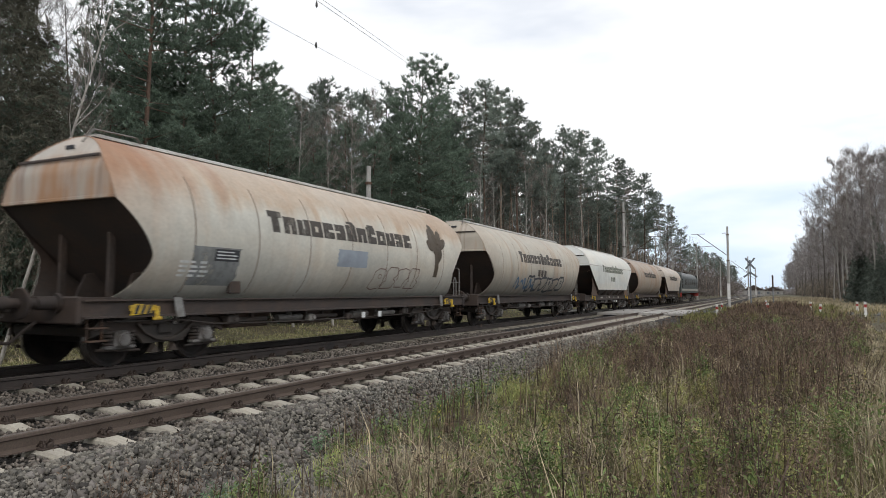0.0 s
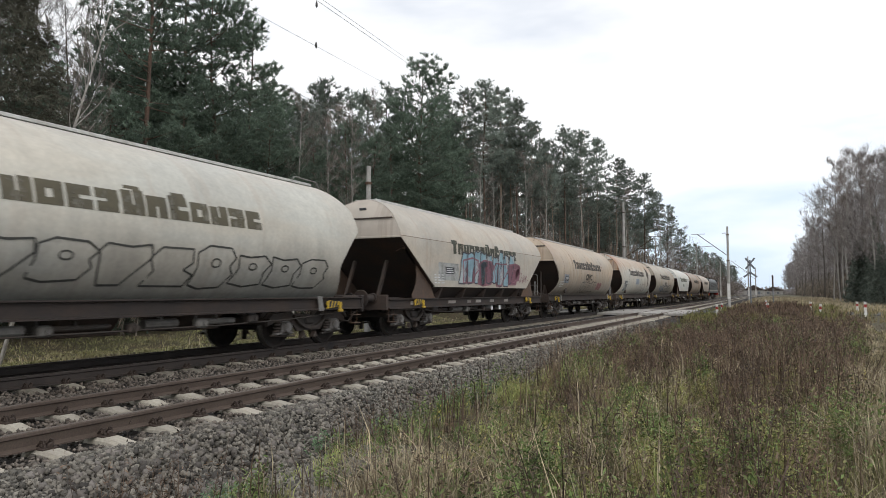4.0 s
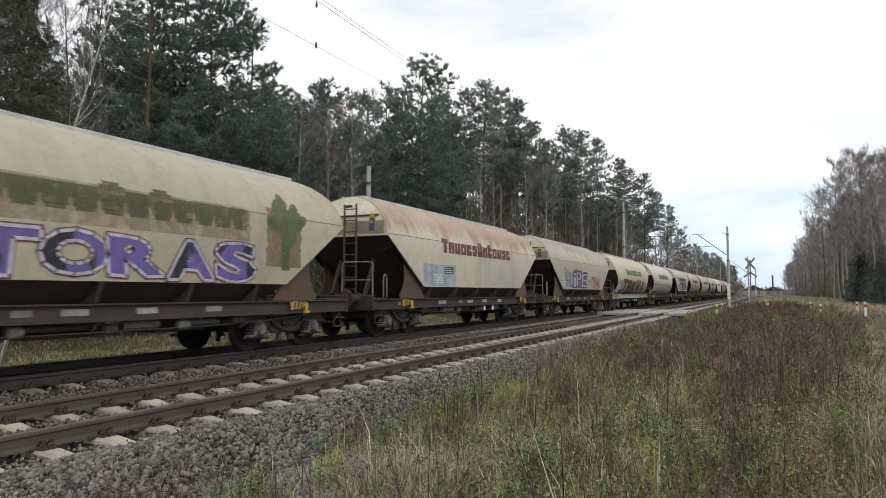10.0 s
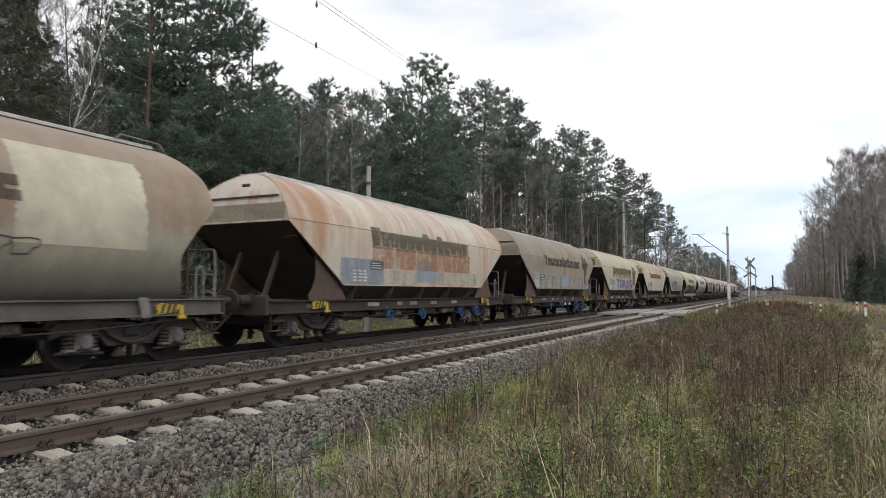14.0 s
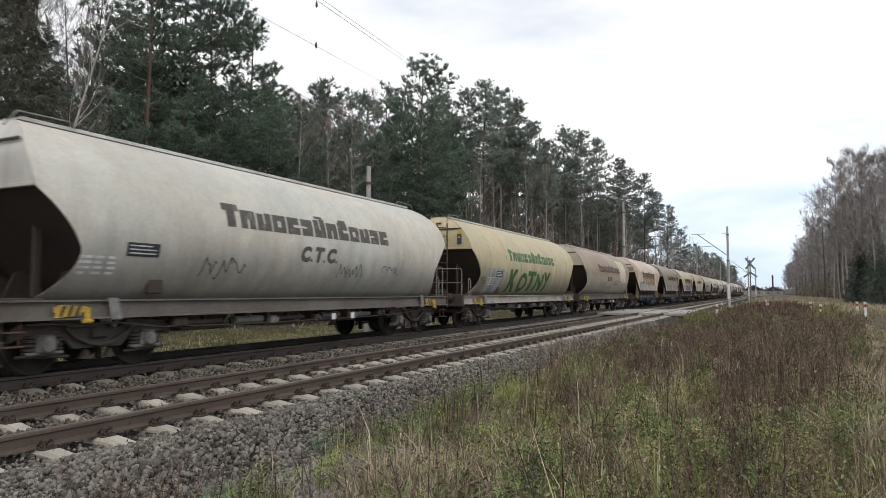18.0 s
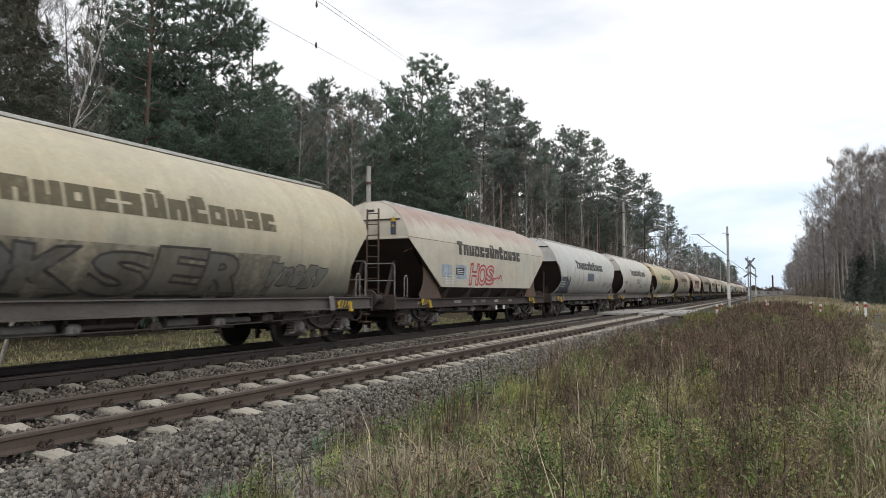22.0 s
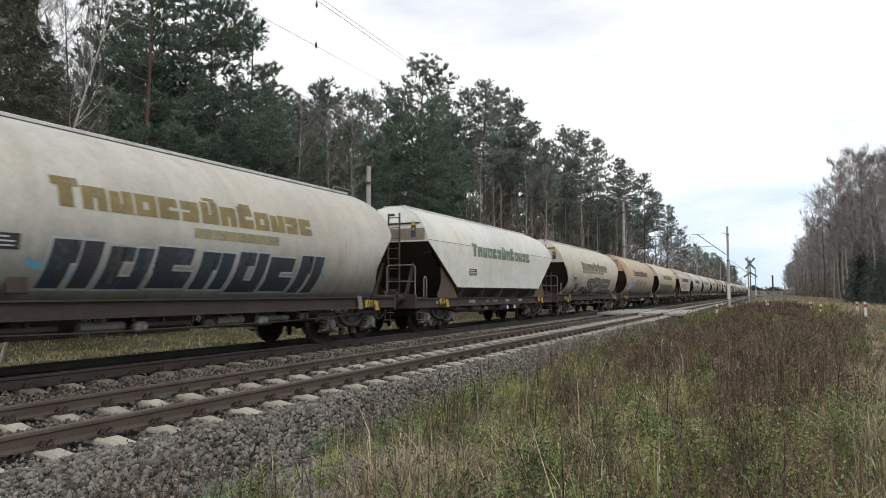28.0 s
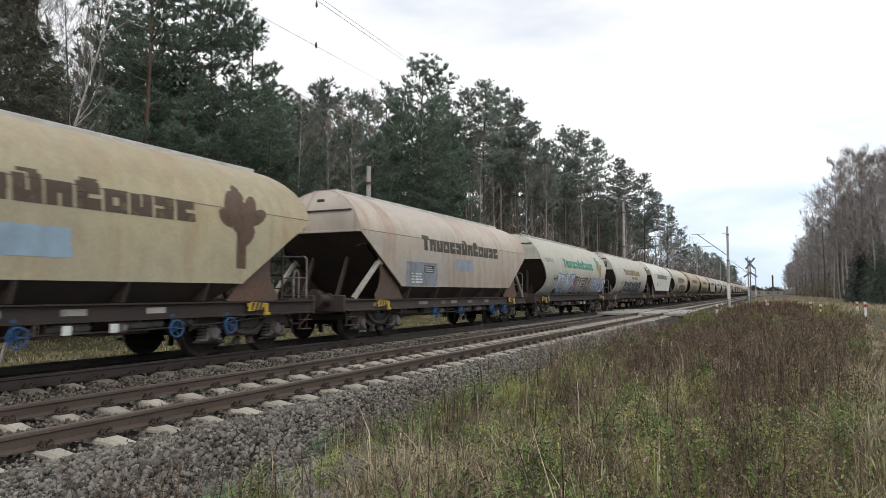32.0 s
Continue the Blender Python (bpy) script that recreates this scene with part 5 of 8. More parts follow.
def round_wagon(at):
    t = thing("hopper_wagon", "barrel-shaped bogie grain wagon", "goods wagon", at)
    part("body", shell(ROUND, round_end, "body").mesh("body", M_DARK, M_DARK, smooth=40), t)
    for s in (-1, 1):
        part("end_wall", end_wall(ROUND, round_end, 2.72, s).mesh("end_wall", M_DARK, smooth=40), t)
        g = Geo()
        rows = ((6.55, 2.735, 1.43), (6.15, 2.35, 1.45), (5.7, 1.9, 1.42), (5.25, 1.45, 1.25), (4.9, 1.1, 0.9))
        for y, z, w in rows:
            g.v += [(-w, s * y, z), (w, s * y, z)]
        for i in range(4):
            g.f.append((2 * i, 2 * i + 1, 2 * i + 3, 2 * i + 2))
            g.s.append(0)
        part("hopper_slope", g.mesh("hopper_slope", M_DARK), t, "dark brown sloped hopper end")
        for x in (-0.62, 0.62):
            g = Geo()
            g.box((x, s * 6.0, 1.62), (0.07, 0.12, 1.24), cut=0.01, turn=None)
            g.prism([(s * 5.0, 1.1), (s * 5.75, 1.1), (s * 5.55, 1.55), (s * 5.25, 1.62)], x - 0.02, x + 0.02, "x")
            part("end_strut", g.mesh("end_strut", M_DARK), t)
        g = Geo()
        g.box((0, s * 6.575, 3.44), (2.05, 0.035, 0.05), cut=0.008)
        part("gutter", g.mesh("gutter", M_FRAME), t, "dark rain gutter across the end")
        g = Geo()
        g.box((0.1, s * 6.44, 3.66), (0.22, 0.02, 0.07), cut=0.006)
        part("vent_slot", g.mesh("vent_slot", M_PLATEDARK), t)
    ys = [-5.0, -3.33, -1.66, 0.0, 1.68, 3.35, 5.1]
    for y in ys:
        g = Geo()
        on_side(ROUND, y - 0.014, y + 0.014, 1.14, 3.30, 0.004, g)
        part("weld_seam", g.mesh("weld_seam", M_RUSTSEAM, smooth=60), t)
    g = Geo()
    for x in (-0.34, 0.34):
        g.box((x, 0, 3.90), (0.03, 12.3, 0.06), cut=0.006)
    g.box((0, 0, 3.905), (0.62, 12.3, 0.03), cut=0.004)
    part("roof_walkway", g.mesh("roof_walkway", M_WALK), t, "pale grey roof walkway")
    for s in (-1, 1):
        g = Geo()
        g.tube([(0.42, s * 6.45, 3.72), (0.42, s * 6.25, 3.98), (0.42, s * 5.4, 4.0), (0.42, s * 5.3, 3.9)], 0.015, 5)
        part("roof_rail", g.mesh("roof_rail", M_GALV), t)
    for y in (-3.9, -1.3, 1.3, 3.9):
        g = Geo()
        g.box((0, y, 3.935), (0.54, 2.2, 0.04), cut=0.015)
        part("hatch_cover", g.mesh("hatch_cover", M_WALK), t)
    underframe(t, 15.345, 1.11, 0.82, 5.22)
    g = Geo()
    for y in (-5.2, 5.2):
        g = Geo()
        g.prism([(y - 0.13, 1.14), (y + 0.05, 1.14), (y + 0.13, 0.80), (y - 0.05, 0.80)], 1.372, 1.384, "x")
        part("sill_plate", g.mesh("sill_plate", M_GALV), t, "pale plate on the sill")
    return t


def flat_wagon(at):
    t = thing("hopper_wagon", "flat-sided bogie grain wagon", "goods wagon", at)
    part("body", shell(FLAT, flat_end, "body").mesh("body", M_DARK, M_DARK, smooth=40), t)
    for s in (-1, 1):
        part("end_wall", end_wall(FLAT, flat_end, 2.75, s).mesh("end_wall", M_DARK, smooth=40), t)
        g = Geo()
        rows = ((6.27, 2.755, 1.47), (5.3, 2.10, 1.47), (4.28, 1.42, 1.47), (3.85, 1.06, 1.0))
        for y, z, w in rows:
            g.v += [(-w, s * y, z), (w, s * y, z)]
        for i in range(3):
            g.f.append((2 * i, 2 * i + 1, 2 * i + 3, 2 * i + 2))
            g.s.append(0)
        part("hopper_slope", g.mesh("hopper_slope", M_DARK), t, "dark brown sloped hopper end")
        for x in (-1.36, 1.36):
            g = Geo()
            g.prism(support_plate(s), x - 0.012, x + 0.012, "x")
            part("support_plate", g.mesh("support_plate", M_WEB, smooth=20), t, "brown web plate with a round cut-out")
        for x in (-0.55, 0.55):
            g = Geo()
            a, b = Vector((x, s * 5.5, 2.15)), Vector((x, s * 6.0, 1.08))
            g.rod(tuple(a), tuple(b), 0.06, 4)
            part("end_strut", g.mesh("end_strut", M_DARK), t)
        g = Geo()
        g.box((0, s * 6.316, 2.98), (2.72, 0.008, 0.36), cut=0.002)
        part("end_band", g.mesh("end_band", M_ENDBAND), t, "olive-brown stained band on the end wall")
        g = Geo()
        g.box((0, s * 6.29, 3.32), (2.36, 0.035, 0.045), cut=0.008)
        part("gutter", g.mesh("gutter", M_FRAME), t, "dark rain gutter across the end")
        g = Geo()
        g.box((0.1, s * 6.11, 3.62), (0.22, 0.03, 0.07), cut=0.006)
        part("vent_slot", g.mesh("vent_slot", M_PLATEDARK), t)
    g = Geo()
    on_side(FLAT, -6.30, 6.30, 2.795, 2.812, 0.005, g)
    part("side_seam", g.mesh("side_seam", M_RUSTSEAM), t, "thin dark seam below the roof")
    # inward lower hopper with ribs
    g = Geo()
    for x in (-1, 1):
        b = len(g.v)
        g.v += [(1.47 * x, -4.24, 1.40), (1.47 * x, 4.24, 1.40), (1.02 * x, 3.85, 1.05), (1.02 * x, -3.85, 1.05)]
        g.f.append((b, b + 1, b + 2, b + 3))
        g.s.append(0)
    part("lower_hopper", g.mesh("lower_hopper", M_DARK), t, "dark inward-sloping lower hopper")
    for y in (-3.7, -1.9, -0.1, 1.7, 3.4):
        g = Geo()
        g.prism([(1.46, 1.385), (1.49, 1.385), (1.36, 1.06), (1.05, 1.06)], y - 0.035, y + 0.035, "y")
        part("rib", g.mesh("rib", M_FRAME), t)
    g = Geo()
    for x in (-0.34, 0.34):
        g.box((x, 0, 3.905), (0.04, 11.6, 0.10), cut=0.008)
    g.box((0, 0, 3.925), (0.66, 11.6, 0.04), cut=0.004)
    part("roof_walkway", g.mesh("roof_walkway", M_WALK), t, "thin grey roof rail and walkway")
    underframe(t, 14.76, 1.05, 0.77, 4.80)
    g = Geo()
    for y, ln in ((-5.3, 0.22), (-2.6, 0.55), (-1.2, 0.30), (-0.4, 0.45), (0.9, 0.42), (2.4, 0.40)):
        g = Geo()
        g.box((1.300, y, 0.92), (0.008, ln, 0.10), cut=0.002)
        part("sill_plate", g.mesh("sill_plate", M_PATCHPALE), t, "pale worn paint patch on the sill")
    return t


M_ENDBAND = material("end_band_stain", (0.24, 0.21, 0.16), 0.75, 0, (0.36, 0.31, 0.24), 1.4, 14, 0.3, 0.1, 0.003)
M_RUSTSEAM = material("weld_seam_dirt", (0.17, 0.13, 0.10), 0.75, 0, (0.26, 0.20, 0.15), 3, 30, 0.3, 0.1, 0.002)
BROWNBLACK, OLIVE, GREEN, DARKRED, TEAL = (0.055, 0.045, 0.037), (0.16, 0.125, 0.055), (0.085, 0.19, 0.08), (0.17, 0.045, 0.03), (0.05, 0.30, 0.20)
PAINT = {}


def paint_of(color, worn=0.35, wash=0.0):
    key = (color, worn, wash)
    if key not in PAINT:
        two = isinstance(color[0], tuple)
        PAINT[key] = spray("sprayed_paint", color[0] if two else color, worn, wash=wash, second=color[1] if two else None)
    return PAINT[key]


TAN = (0.34, 0.20, 0.11)
ORANGE = (0.36, 0.185, 0.09)
BLUEGREY, NAVY, BLACK, INK, PALE = (0.275, 0.31, 0.355), (0.10, 0.125, 0.165), (0.03, 0.028, 0.026), (0.07, 0.065, 0.06), (0.52, 0.48, 0.39)
OWNER_PANEL = (BLUEGREY, -0.6, 0.7, 1.83, 2.24, "blue-grey painted-over panel")
# shape, label, paint settings, lettering colour, fittings; the wagon behind the locomotive first.
# tags: style, line, fill, y from, y to, z from, z to, pieces, stroke; panels: colour, y from, y to, z from, z to, label
WAGONS = [
    ("F", "pinkish white flat-sided grain wagon behind the locomotive", dict(color=(0.54, 0.47, 0.41), rust=0.2), BROWNBLACK, {}),
    ("R", "brownish beige barrel-shaped grain wagon with rusty ends", dict(color=(0.40, 0.32, 0.25), rust=0.6), BROWNBLACK, {}),
    ("F", "clean white flat-sided grain wagon with faded lettering", dict(color=(0.64, 0.64, 0.61), rust=0.05, grime_shade=0.3), (0.16, 0.17, 0.13), dict(small=1)),
    ("R", "grey-beige barrel-shaped grain wagon with blue spray paint", dict(color=(0.48, 0.43, 0.36), rust=0.4, rust_color=TAN, grime_shade=0.8), BROWNBLACK,
     dict(seams=1, small=1, tags=[("scrawl", (0.06, 0.12, 0.20), None, -3.4, -0.6, 1.3, 1.9, 3, 0.12), ("line", (0.03, 0.035, 0.045), None, -2.0, 3.4, 1.25, 1.95, 6, 0.09)])),
    ("R", "beige barrel-shaped grain wagon with rusty end and dark plant emblem", dict(color=(0.56, 0.53, 0.47), rust=0.15, rust_color=(0.40, 0.25, 0.15), endrust=0.85, grime_shade=0.35, top=(0.47, 0.35, 0.25), top_at=2.75), BROWNBLACK,
     dict(seams=1, emblem=(0.07, 0.05, 0.03), label_at=-4.5, panels=[OWNER_PANEL, ((0.22, 0.23, 0.23), -5.0, -3.85, 1.35, 2.05, "grey painted data panel")], tags=[("line", (0.20, 0.13, 0.11), None, 1.1, 3.6, 1.3, 1.9, 4, 0.028)])),
    ("R", "tan-stained barrel-shaped grain wagon with black outline scrawls", dict(color=(0.49, 0.40, 0.31), rust=0.35, rust_color=(0.36, 0.23, 0.14), endrust=0.3, grime_shade=0.75), BROWNBLACK,
     dict(seams=1, small="CIWC", label_at=-4.75, panels=[(BLUEGREY, -4.95, -4.1, 1.70, 2.12, "blue-grey painted data panel")], tags=[("line", BLACK, None, -1.4, 1.9, 1.2, 1.85, 6, 0.035), ("fill", (0.28, 0.13, 0.13), (0.30, 0.13, 0.13), 2.2, 3.3, 1.35, 1.8, 2, 0.02)])),
    ("F", "beige flat-sided grain wagon with large pale blue and purple graffiti", dict(color=(0.50, 0.45, 0.39), rust=0.2, rust_color=TAN, grime_shade=0.2), (0.055, 0.06, 0.04),
     dict(label_at=-3.5, panels=[((0.42, 0.43, 0.42), -4.0, -2.5, 1.6, 2.15, "pale grey data panel")], tags=[("fill", (0.24, 0.10, 0.13), (0.22, 0.09, 0.12), -2.3, 3.4, 1.41, 2.4, 4, 0.06), ("fill", (0.05, 0.045, 0.06), ((0.27, 0.43, 0.50), (0.42, 0.47, 0.48)), -2.4, 2.7, 1.44, 2.72, 9, 0.05), ("fill", (0.30, 0.13, 0.17), (0.28, 0.13, 0.17), 2.5, 3.4, 1.6, 2.2, 2, 0.03), ("scrawl", (0.26, 0.12, 0.15), None, 3.3, 4.4, 1.55, 2.1, 3, 0.03)])),
    ("R", "white-grey barrel-shaped grain wagon with black bubble outlines", dict(color=(0.55, 0.53, 0.48), rust=0.1, grime_shade=0.7), (0.10, 0.085, 0.05), dict(ladder=1, label_at=-5.2, tags=[("line", (0.05, 0.05, 0.045), None, -3.6, 5.3, 1.3, 2.05, 9, 0.035)])),
    ("R", "cream barrel-shaped grain wagon with big dark red graffiti", dict(color=(0.53, 0.48, 0.34), rust=0.08, grime_shade=0.85), GREEN,
     dict(ladder=1, pale=1, bold=0.055, label_at=-5.05, panels=[((0.38, 0.40, 0.41), -5.9, -4.25, 1.2, 2.05, "grey painted data panel")], tags=[("scrawl", (0.06, 0.05, 0.04), None, -4.35, -3.5, 1.2, 2.2, 1, 0.07), ("word:TESWA", (0.055, 0.035, 0.03), ((0.115, 0.032, 0.026), (0.05, 0.027, 0.022)), -4.2, 4.4, 1.14, 2.18, 0.0, 0.06), ("line", (0.10, 0.085, 0.065), None, 4.2, 5.4, 1.3, 2.0, 2, 0.03)])),
    ("F", "dusty cream flat-sided grain wagon with blue and white graffiti", dict(color=(0.44, 0.41, 0.32), rust=0.12, grime_shade=0.3, top=(0.30, 0.25, 0.18), top_at=3.15), None,
     dict(ladder=1, label_at=-3.58, panels=[(BLUEGREY, -3.9, -2.7, 1.50, 2.24, "blue-grey painted data panel")], tags=[("fill", (0.03, 0.03, 0.07), (0.17, 0.13, 0.30), -2.55, 0.55, 1.41, 2.42, 3, 0.05), ("word:iPE", (0.025, 0.025, 0.04), (0.47, 0.47, 0.50), -2.35, 0.4, 1.45, 2.36, 0.06, 0.055), ("word:TNG", (0.40, 0.09, 0.06), None, 1.65, 3.6, 1.47, 2.12, 0.05, 0.045), ("scrawl", INK, None, 0.75, 1.55, 1.65, 2.05, 3, 0.02), ("scrawl", INK, None, -4.2, -3.0, 2.2, 2.5, 3, 0.02)])),
    ("F", "yellowish cream flat-sided grain wagon with rusty roof", dict(color=(0.57, 0.53, 0.41), rust=0.12, rust_color=ORANGE, grime_shade=0.2, top=(0.33, 0.165, 0.08), top_at=2.8), DARKRED,
     dict(ladder=1, label_at=-2.86, panels=[((0.38, 0.44, 0.50), -4.3, -2.05, 1.42, 2.08, "pale blue painted data panel")])),
    ("F", "brown-stained cream flat-sided grain wagon with purple graffiti", dict(color=(0.47, 0.42, 0.30), rust=0.15, rust_color=(0.30, 0.22, 0.12), grime_shade=0.2, top=(0.44, 0.39, 0.28), top_at=3.0), (0.105, 0.11, 0.045),
     dict(ladder=1, solid=1, bold=0.05, label_at=-3.49, emblem=(0.10, 0.12, 0.045), panels=[((0.40, 0.42, 0.43), -4.33, -2.73, 1.42, 2.15, "grey painted data panel"), ((0.36, 0.27, 0.16), -3.2, 3.1, 2.22, 2.86, "brown stain behind the lettering"), ((0.25, 0.18, 0.09), 3.6, 4.7, 1.75, 2.95, "brown stained panel")],
          tags=[("word:TORAS", (0.16, 0.03, 0.06), None, -2.25, 3.3, 1.43, 2.22, 0.0, 0.095), ("word:TORAS", (0.56, 0.54, 0.58), ((0.16, 0.115, 0.36), (0.02, 0.018, 0.03)), -2.25, 3.3, 1.43, 2.22, 0.0, 0.05)])),
    ("F", "dirty olive-brown flat-sided grain wagon with blue handwheels", dict(color=(0.315, 0.268, 0.195), rust=0.45, rust_color=(0.19, 0.135, 0.09), grime_shade=0.12, top=(0.23, 0.18, 0.125), top_at=2.7), (0.05, 0.042, 0.03),
     dict(label_at=-3.75, emblem=(0.06, 0.045, 0.03), wheels=1, panels=[((0.37, 0.335, 0.285), -4.35, 5.0, 1.42, 1.98, "paler washed band along the lower side"), ((0.40, 0.44, 0.47), -4.4, -3.95, 1.44, 2.1, "pale grey data panel"), (BLUEGREY, -0.4, 1.05, 1.55, 2.04, "blue-grey painted-over panel")])),
    ("F", "orange-rusted flat-sided grain wagon with washed-out white patches", dict(color=(0.62, 0.55, 0.46), rust=0.8, rust_color=(0.42, 0.21, 0.11), endrust=0.6, grime_shade=0.12, patches=0.3, patch_color=(0.54, 0.49, 0.41)), (0.14, 0.12, 0.085),
     dict(label_at=-3.1, wheels=1, solid=1, panels=[(BLUEGREY, -4.4, -2.42, 1.42, 2.06, "blue-grey painted data panel"), (BLUEGREY, -0.58, 0.73, 1.52, 2.14, "blue-grey painted-over panel"), ((0.42, 0.20, 0.095), -3.0, 3.2, 1.85, 2.40, "orange rust bloom behind the panels"), (PALE, -2.4, -0.6, 1.44, 1.82, "pale cream painted patch"), (PALE, 0.75, 3.9, 1.44, 1.84, "pale cream painted patch"), ((0.20, 0.16, 0.10), -3.0, 3.1, 2.36, 2.80, "olive overpainted band behind the lettering")])),
    ("R", "beige barrel-shaped grain wagon with brown painted upper side", dict(color=(0.46, 0.41, 0.31), rust=0.1, rust_color=TAN, grime_shade=0.75, top=(0.27, 0.185, 0.13), top_at=1.95), (0.10, 0.065, 0.045),
     dict(small=1, panels=[((0.55, 0.50, 0.38), 2.95, 5.1, 1.9, 3.35, "pale cream unpainted patch")], tags=[("line", INK, None, -2.6, -0.7, 1.2, 1.85, 4, 0.03), ("scrawl", INK, None, -0.6, 0.5, 1.3, 1.72, 2, 0.03), ("line", INK, None, 0.85, 3.3, 1.72, 2.0, 6, 0.022)])),
    ("R", "yellow-cream barrel-shaped grain wagon with green graffiti", dict(color=(0.53, 0.45, 0.27), rust=0.12, rust_color=TAN, grime_shade=0.85), GREEN,
     dict(seams=1, pale=1, ladder=1, bold=0.06, label_at=-4.4, panels=[((0.38, 0.40, 0.40), -5.2, -3.56, 1.2, 2.12, "grey painted data panel")], tags=[("word:KOTNY", (0.36, 0.33, 0.19), ((0.028, 0.125, 0.022), (0.035, 0.09, 0.02)), -2.95, 2.45, 1.18, 2.15, 0.08, 0.03), ("scrawl", INK, None, -5.9, -5.35, 1.45, 1.85, 3, 0.025)])),
    ("R", "pale grey barrel-shaped grain wagon with small dark scrawls", dict(color=(0.56, 0.54, 0.49), rust=0.04, grime_shade=0.75), (0.09, 0.08, 0.065),
     dict(small="C.T.C.", label_at=-5.1, tags=[("scrawl", INK, None, -3.5, -2.35, 1.45, 1.95, 3, 0.028), ("scrawl", INK, None, 0.8, 1.85, 1.55, 1.95, 3, 0.025), ("scrawl", INK, None, 2.7, 3.6, 1.55, 1.95, 2, 0.025)])),
    ("R", "bluish white barrel-shaped grain wagon with bold black lettering", dict(color=(0.53, 0.53, 0.51), rust=0.12, rust_color=(0.36, 0.27, 0.20), endrust=0.25, grime_shade=0.75), (0.035, 0.036, 0.036),
     dict(seams=1, label_at=-4.9, panels=[(NAVY, -0.66, 0.76, 1.85, 2.28, "dark blue painted-over panel"), ((0.085, 0.10, 0.125), -5.8, -4.15, 1.18, 2.0, "dark blue-grey data panel")], tags=[("scrawl", INK, None, 3.2, 5.7, 1.4, 1.95, 4, 0.03)])),
    ("F", "pale pink flat-sided grain wagon with red scrawl", dict(color=(0.53, 0.49, 0.41), rust=0.12, rust_color=TAN, grime_shade=0.15, top=(0.40, 0.27, 0.22), top_at=3.1), (0.06, 0.055, 0.05),
     dict(ladder=1, label_at=-3.18, panels=[((0.36, 0.43, 0.50), -4.2, -3.5, 1.70, 2.1, "pale blue painted data panel"), ((0.36, 0.43, 0.50), -3.2, -2.35, 1.66, 2.12, "pale blue painted data panel")], tags=[("word:HOS", (0.45, 0.05, 0.06), None, -2.15, 0.05, 1.46, 2.25, 0.32, 0.06), ("scrawl", (0.45, 0.05, 0.06), None, -0.15, 1.0, 1.55, 1.95, 1, 0.05)])),
    ("R", "cream barrel-shaped grain wagon with grey bulky graffiti", dict(color=(0.54, 0.48, 0.34), rust=0.15, rust_color=TAN, grime_shade=0.9), (0.13, 0.11, 0.06), dict(bold=0.05, label_at=-5.3, panels=[((0.22, 0.195, 0.15), -4.9, 3.2, 1.14, 1.98, "grey smudge behind the graffiti")], tags=[("word:ROKSER", (0.055, 0.05, 0.046), ((0.17, 0.155, 0.125), (0.15, 0.145, 0.13)), -4.6, 2.3, 1.14, 2.0, 0.0, 0.045), ("fill", (0.05, 0.05, 0.05), (0.22, 0.21, 0.18), 2.9, 4.9, 1.3, 1.85, 5, 0.025)])),
    ("R", "tan rust-stained barrel-shaped grain wagon with grey graffiti", dict(color=(0.49, 0.385, 0.25), rust=0.3, rust_color=(0.34, 0.21, 0.11), endrust=0.8, grime_shade=0.8), (0.075, 0.065, 0.05),
     dict(seams=1, label_at=-4.19, panels=[((0.36, 0.41, 0.46), -5.06, -3.5, 1.5, 2.28, "pale blue painted data panel"), (INK, -5.6, -5.2, 1.62, 1.85, "dark square inspection panel")], tags=[("fill", (0.20, 0.175, 0.135), (0.27, 0.235, 0.18), -3.2, 2.2, 1.2, 2.2, 4, 0.035), ("line", (0.36, 0.35, 0.30), None, -2.2, 2.0, 1.75, 2.2, 3, 0.03), ("scrawl", (0.30, 0.27, 0.22), None, 2.9, 5.6, 1.2, 1.85, 5, 0.03)])),
    ("R", "pale cream barrel-shaped grain wagon with heavy black graffiti", dict(color=(0.54, 0.50, 0.40), rust=0.1, rust_color=TAN, grime_shade=0.85), OLIVE,
     dict(seams=1, solid=1, ladder=1, label_at=-4.85, panels=[(INK, -4.28, -3.7, 1.28, 1.7, "dark square inspection panel"), ((0.36, 0.29, 0.19), -3.0, 2.0, 2.28, 2.42, "brown stained stripe")], tags=[("word:SPEL", BLACK, ((0.17, 0.155, 0.13), (0.20, 0.19, 0.165)), -2.0, 4.9, 1.14, 2.06, 0.10, 0.07), ("fill", BLACK, (0.05, 0.045, 0.04), -3.0, -2.1, 1.25, 1.55, 1, 0.03)])),
    ("F", "clean white flat-sided grain wagon with grey-green lettering", dict(color=(0.64, 0.64, 0.60), rust=0.02, grime_shade=0.1), (0.17, 0.23, 0.16), dict(ladder=1, label_at=-3.3)),
    ("R", "grey-white barrel-shaped grain wagon with blue and black graffiti", dict(color=(0.50, 0.48, 0.43), rust=0.15, rust_color=(0.32, 0.26, 0.19), grime_shade=0.85), (0.24, 0.18, 0.06),
     dict(ladder=1, label_at=-4.1, smallold=1, tags=[("blocks", (0.42, 0.43, 0.42), ((0.028, 0.04, 0.055), (0.035, 0.035, 0.04)), -3.1, 3.5, 1.2, 2.02, 7, 0.035), ("scrawl", (0.10, 0.32, 0.48), None, -3.3, -2.2, 1.25, 1.8, 1, 0.07), ("scrawl", (0.10, 0.32, 0.48), None, -0.5, 1.2, 1.25, 1.7, 2, 0.07), ("scrawl", (0.10, 0.32, 0.48), None, 2.9, 3.6, 1.5, 1.95, 1, 0.07)])),
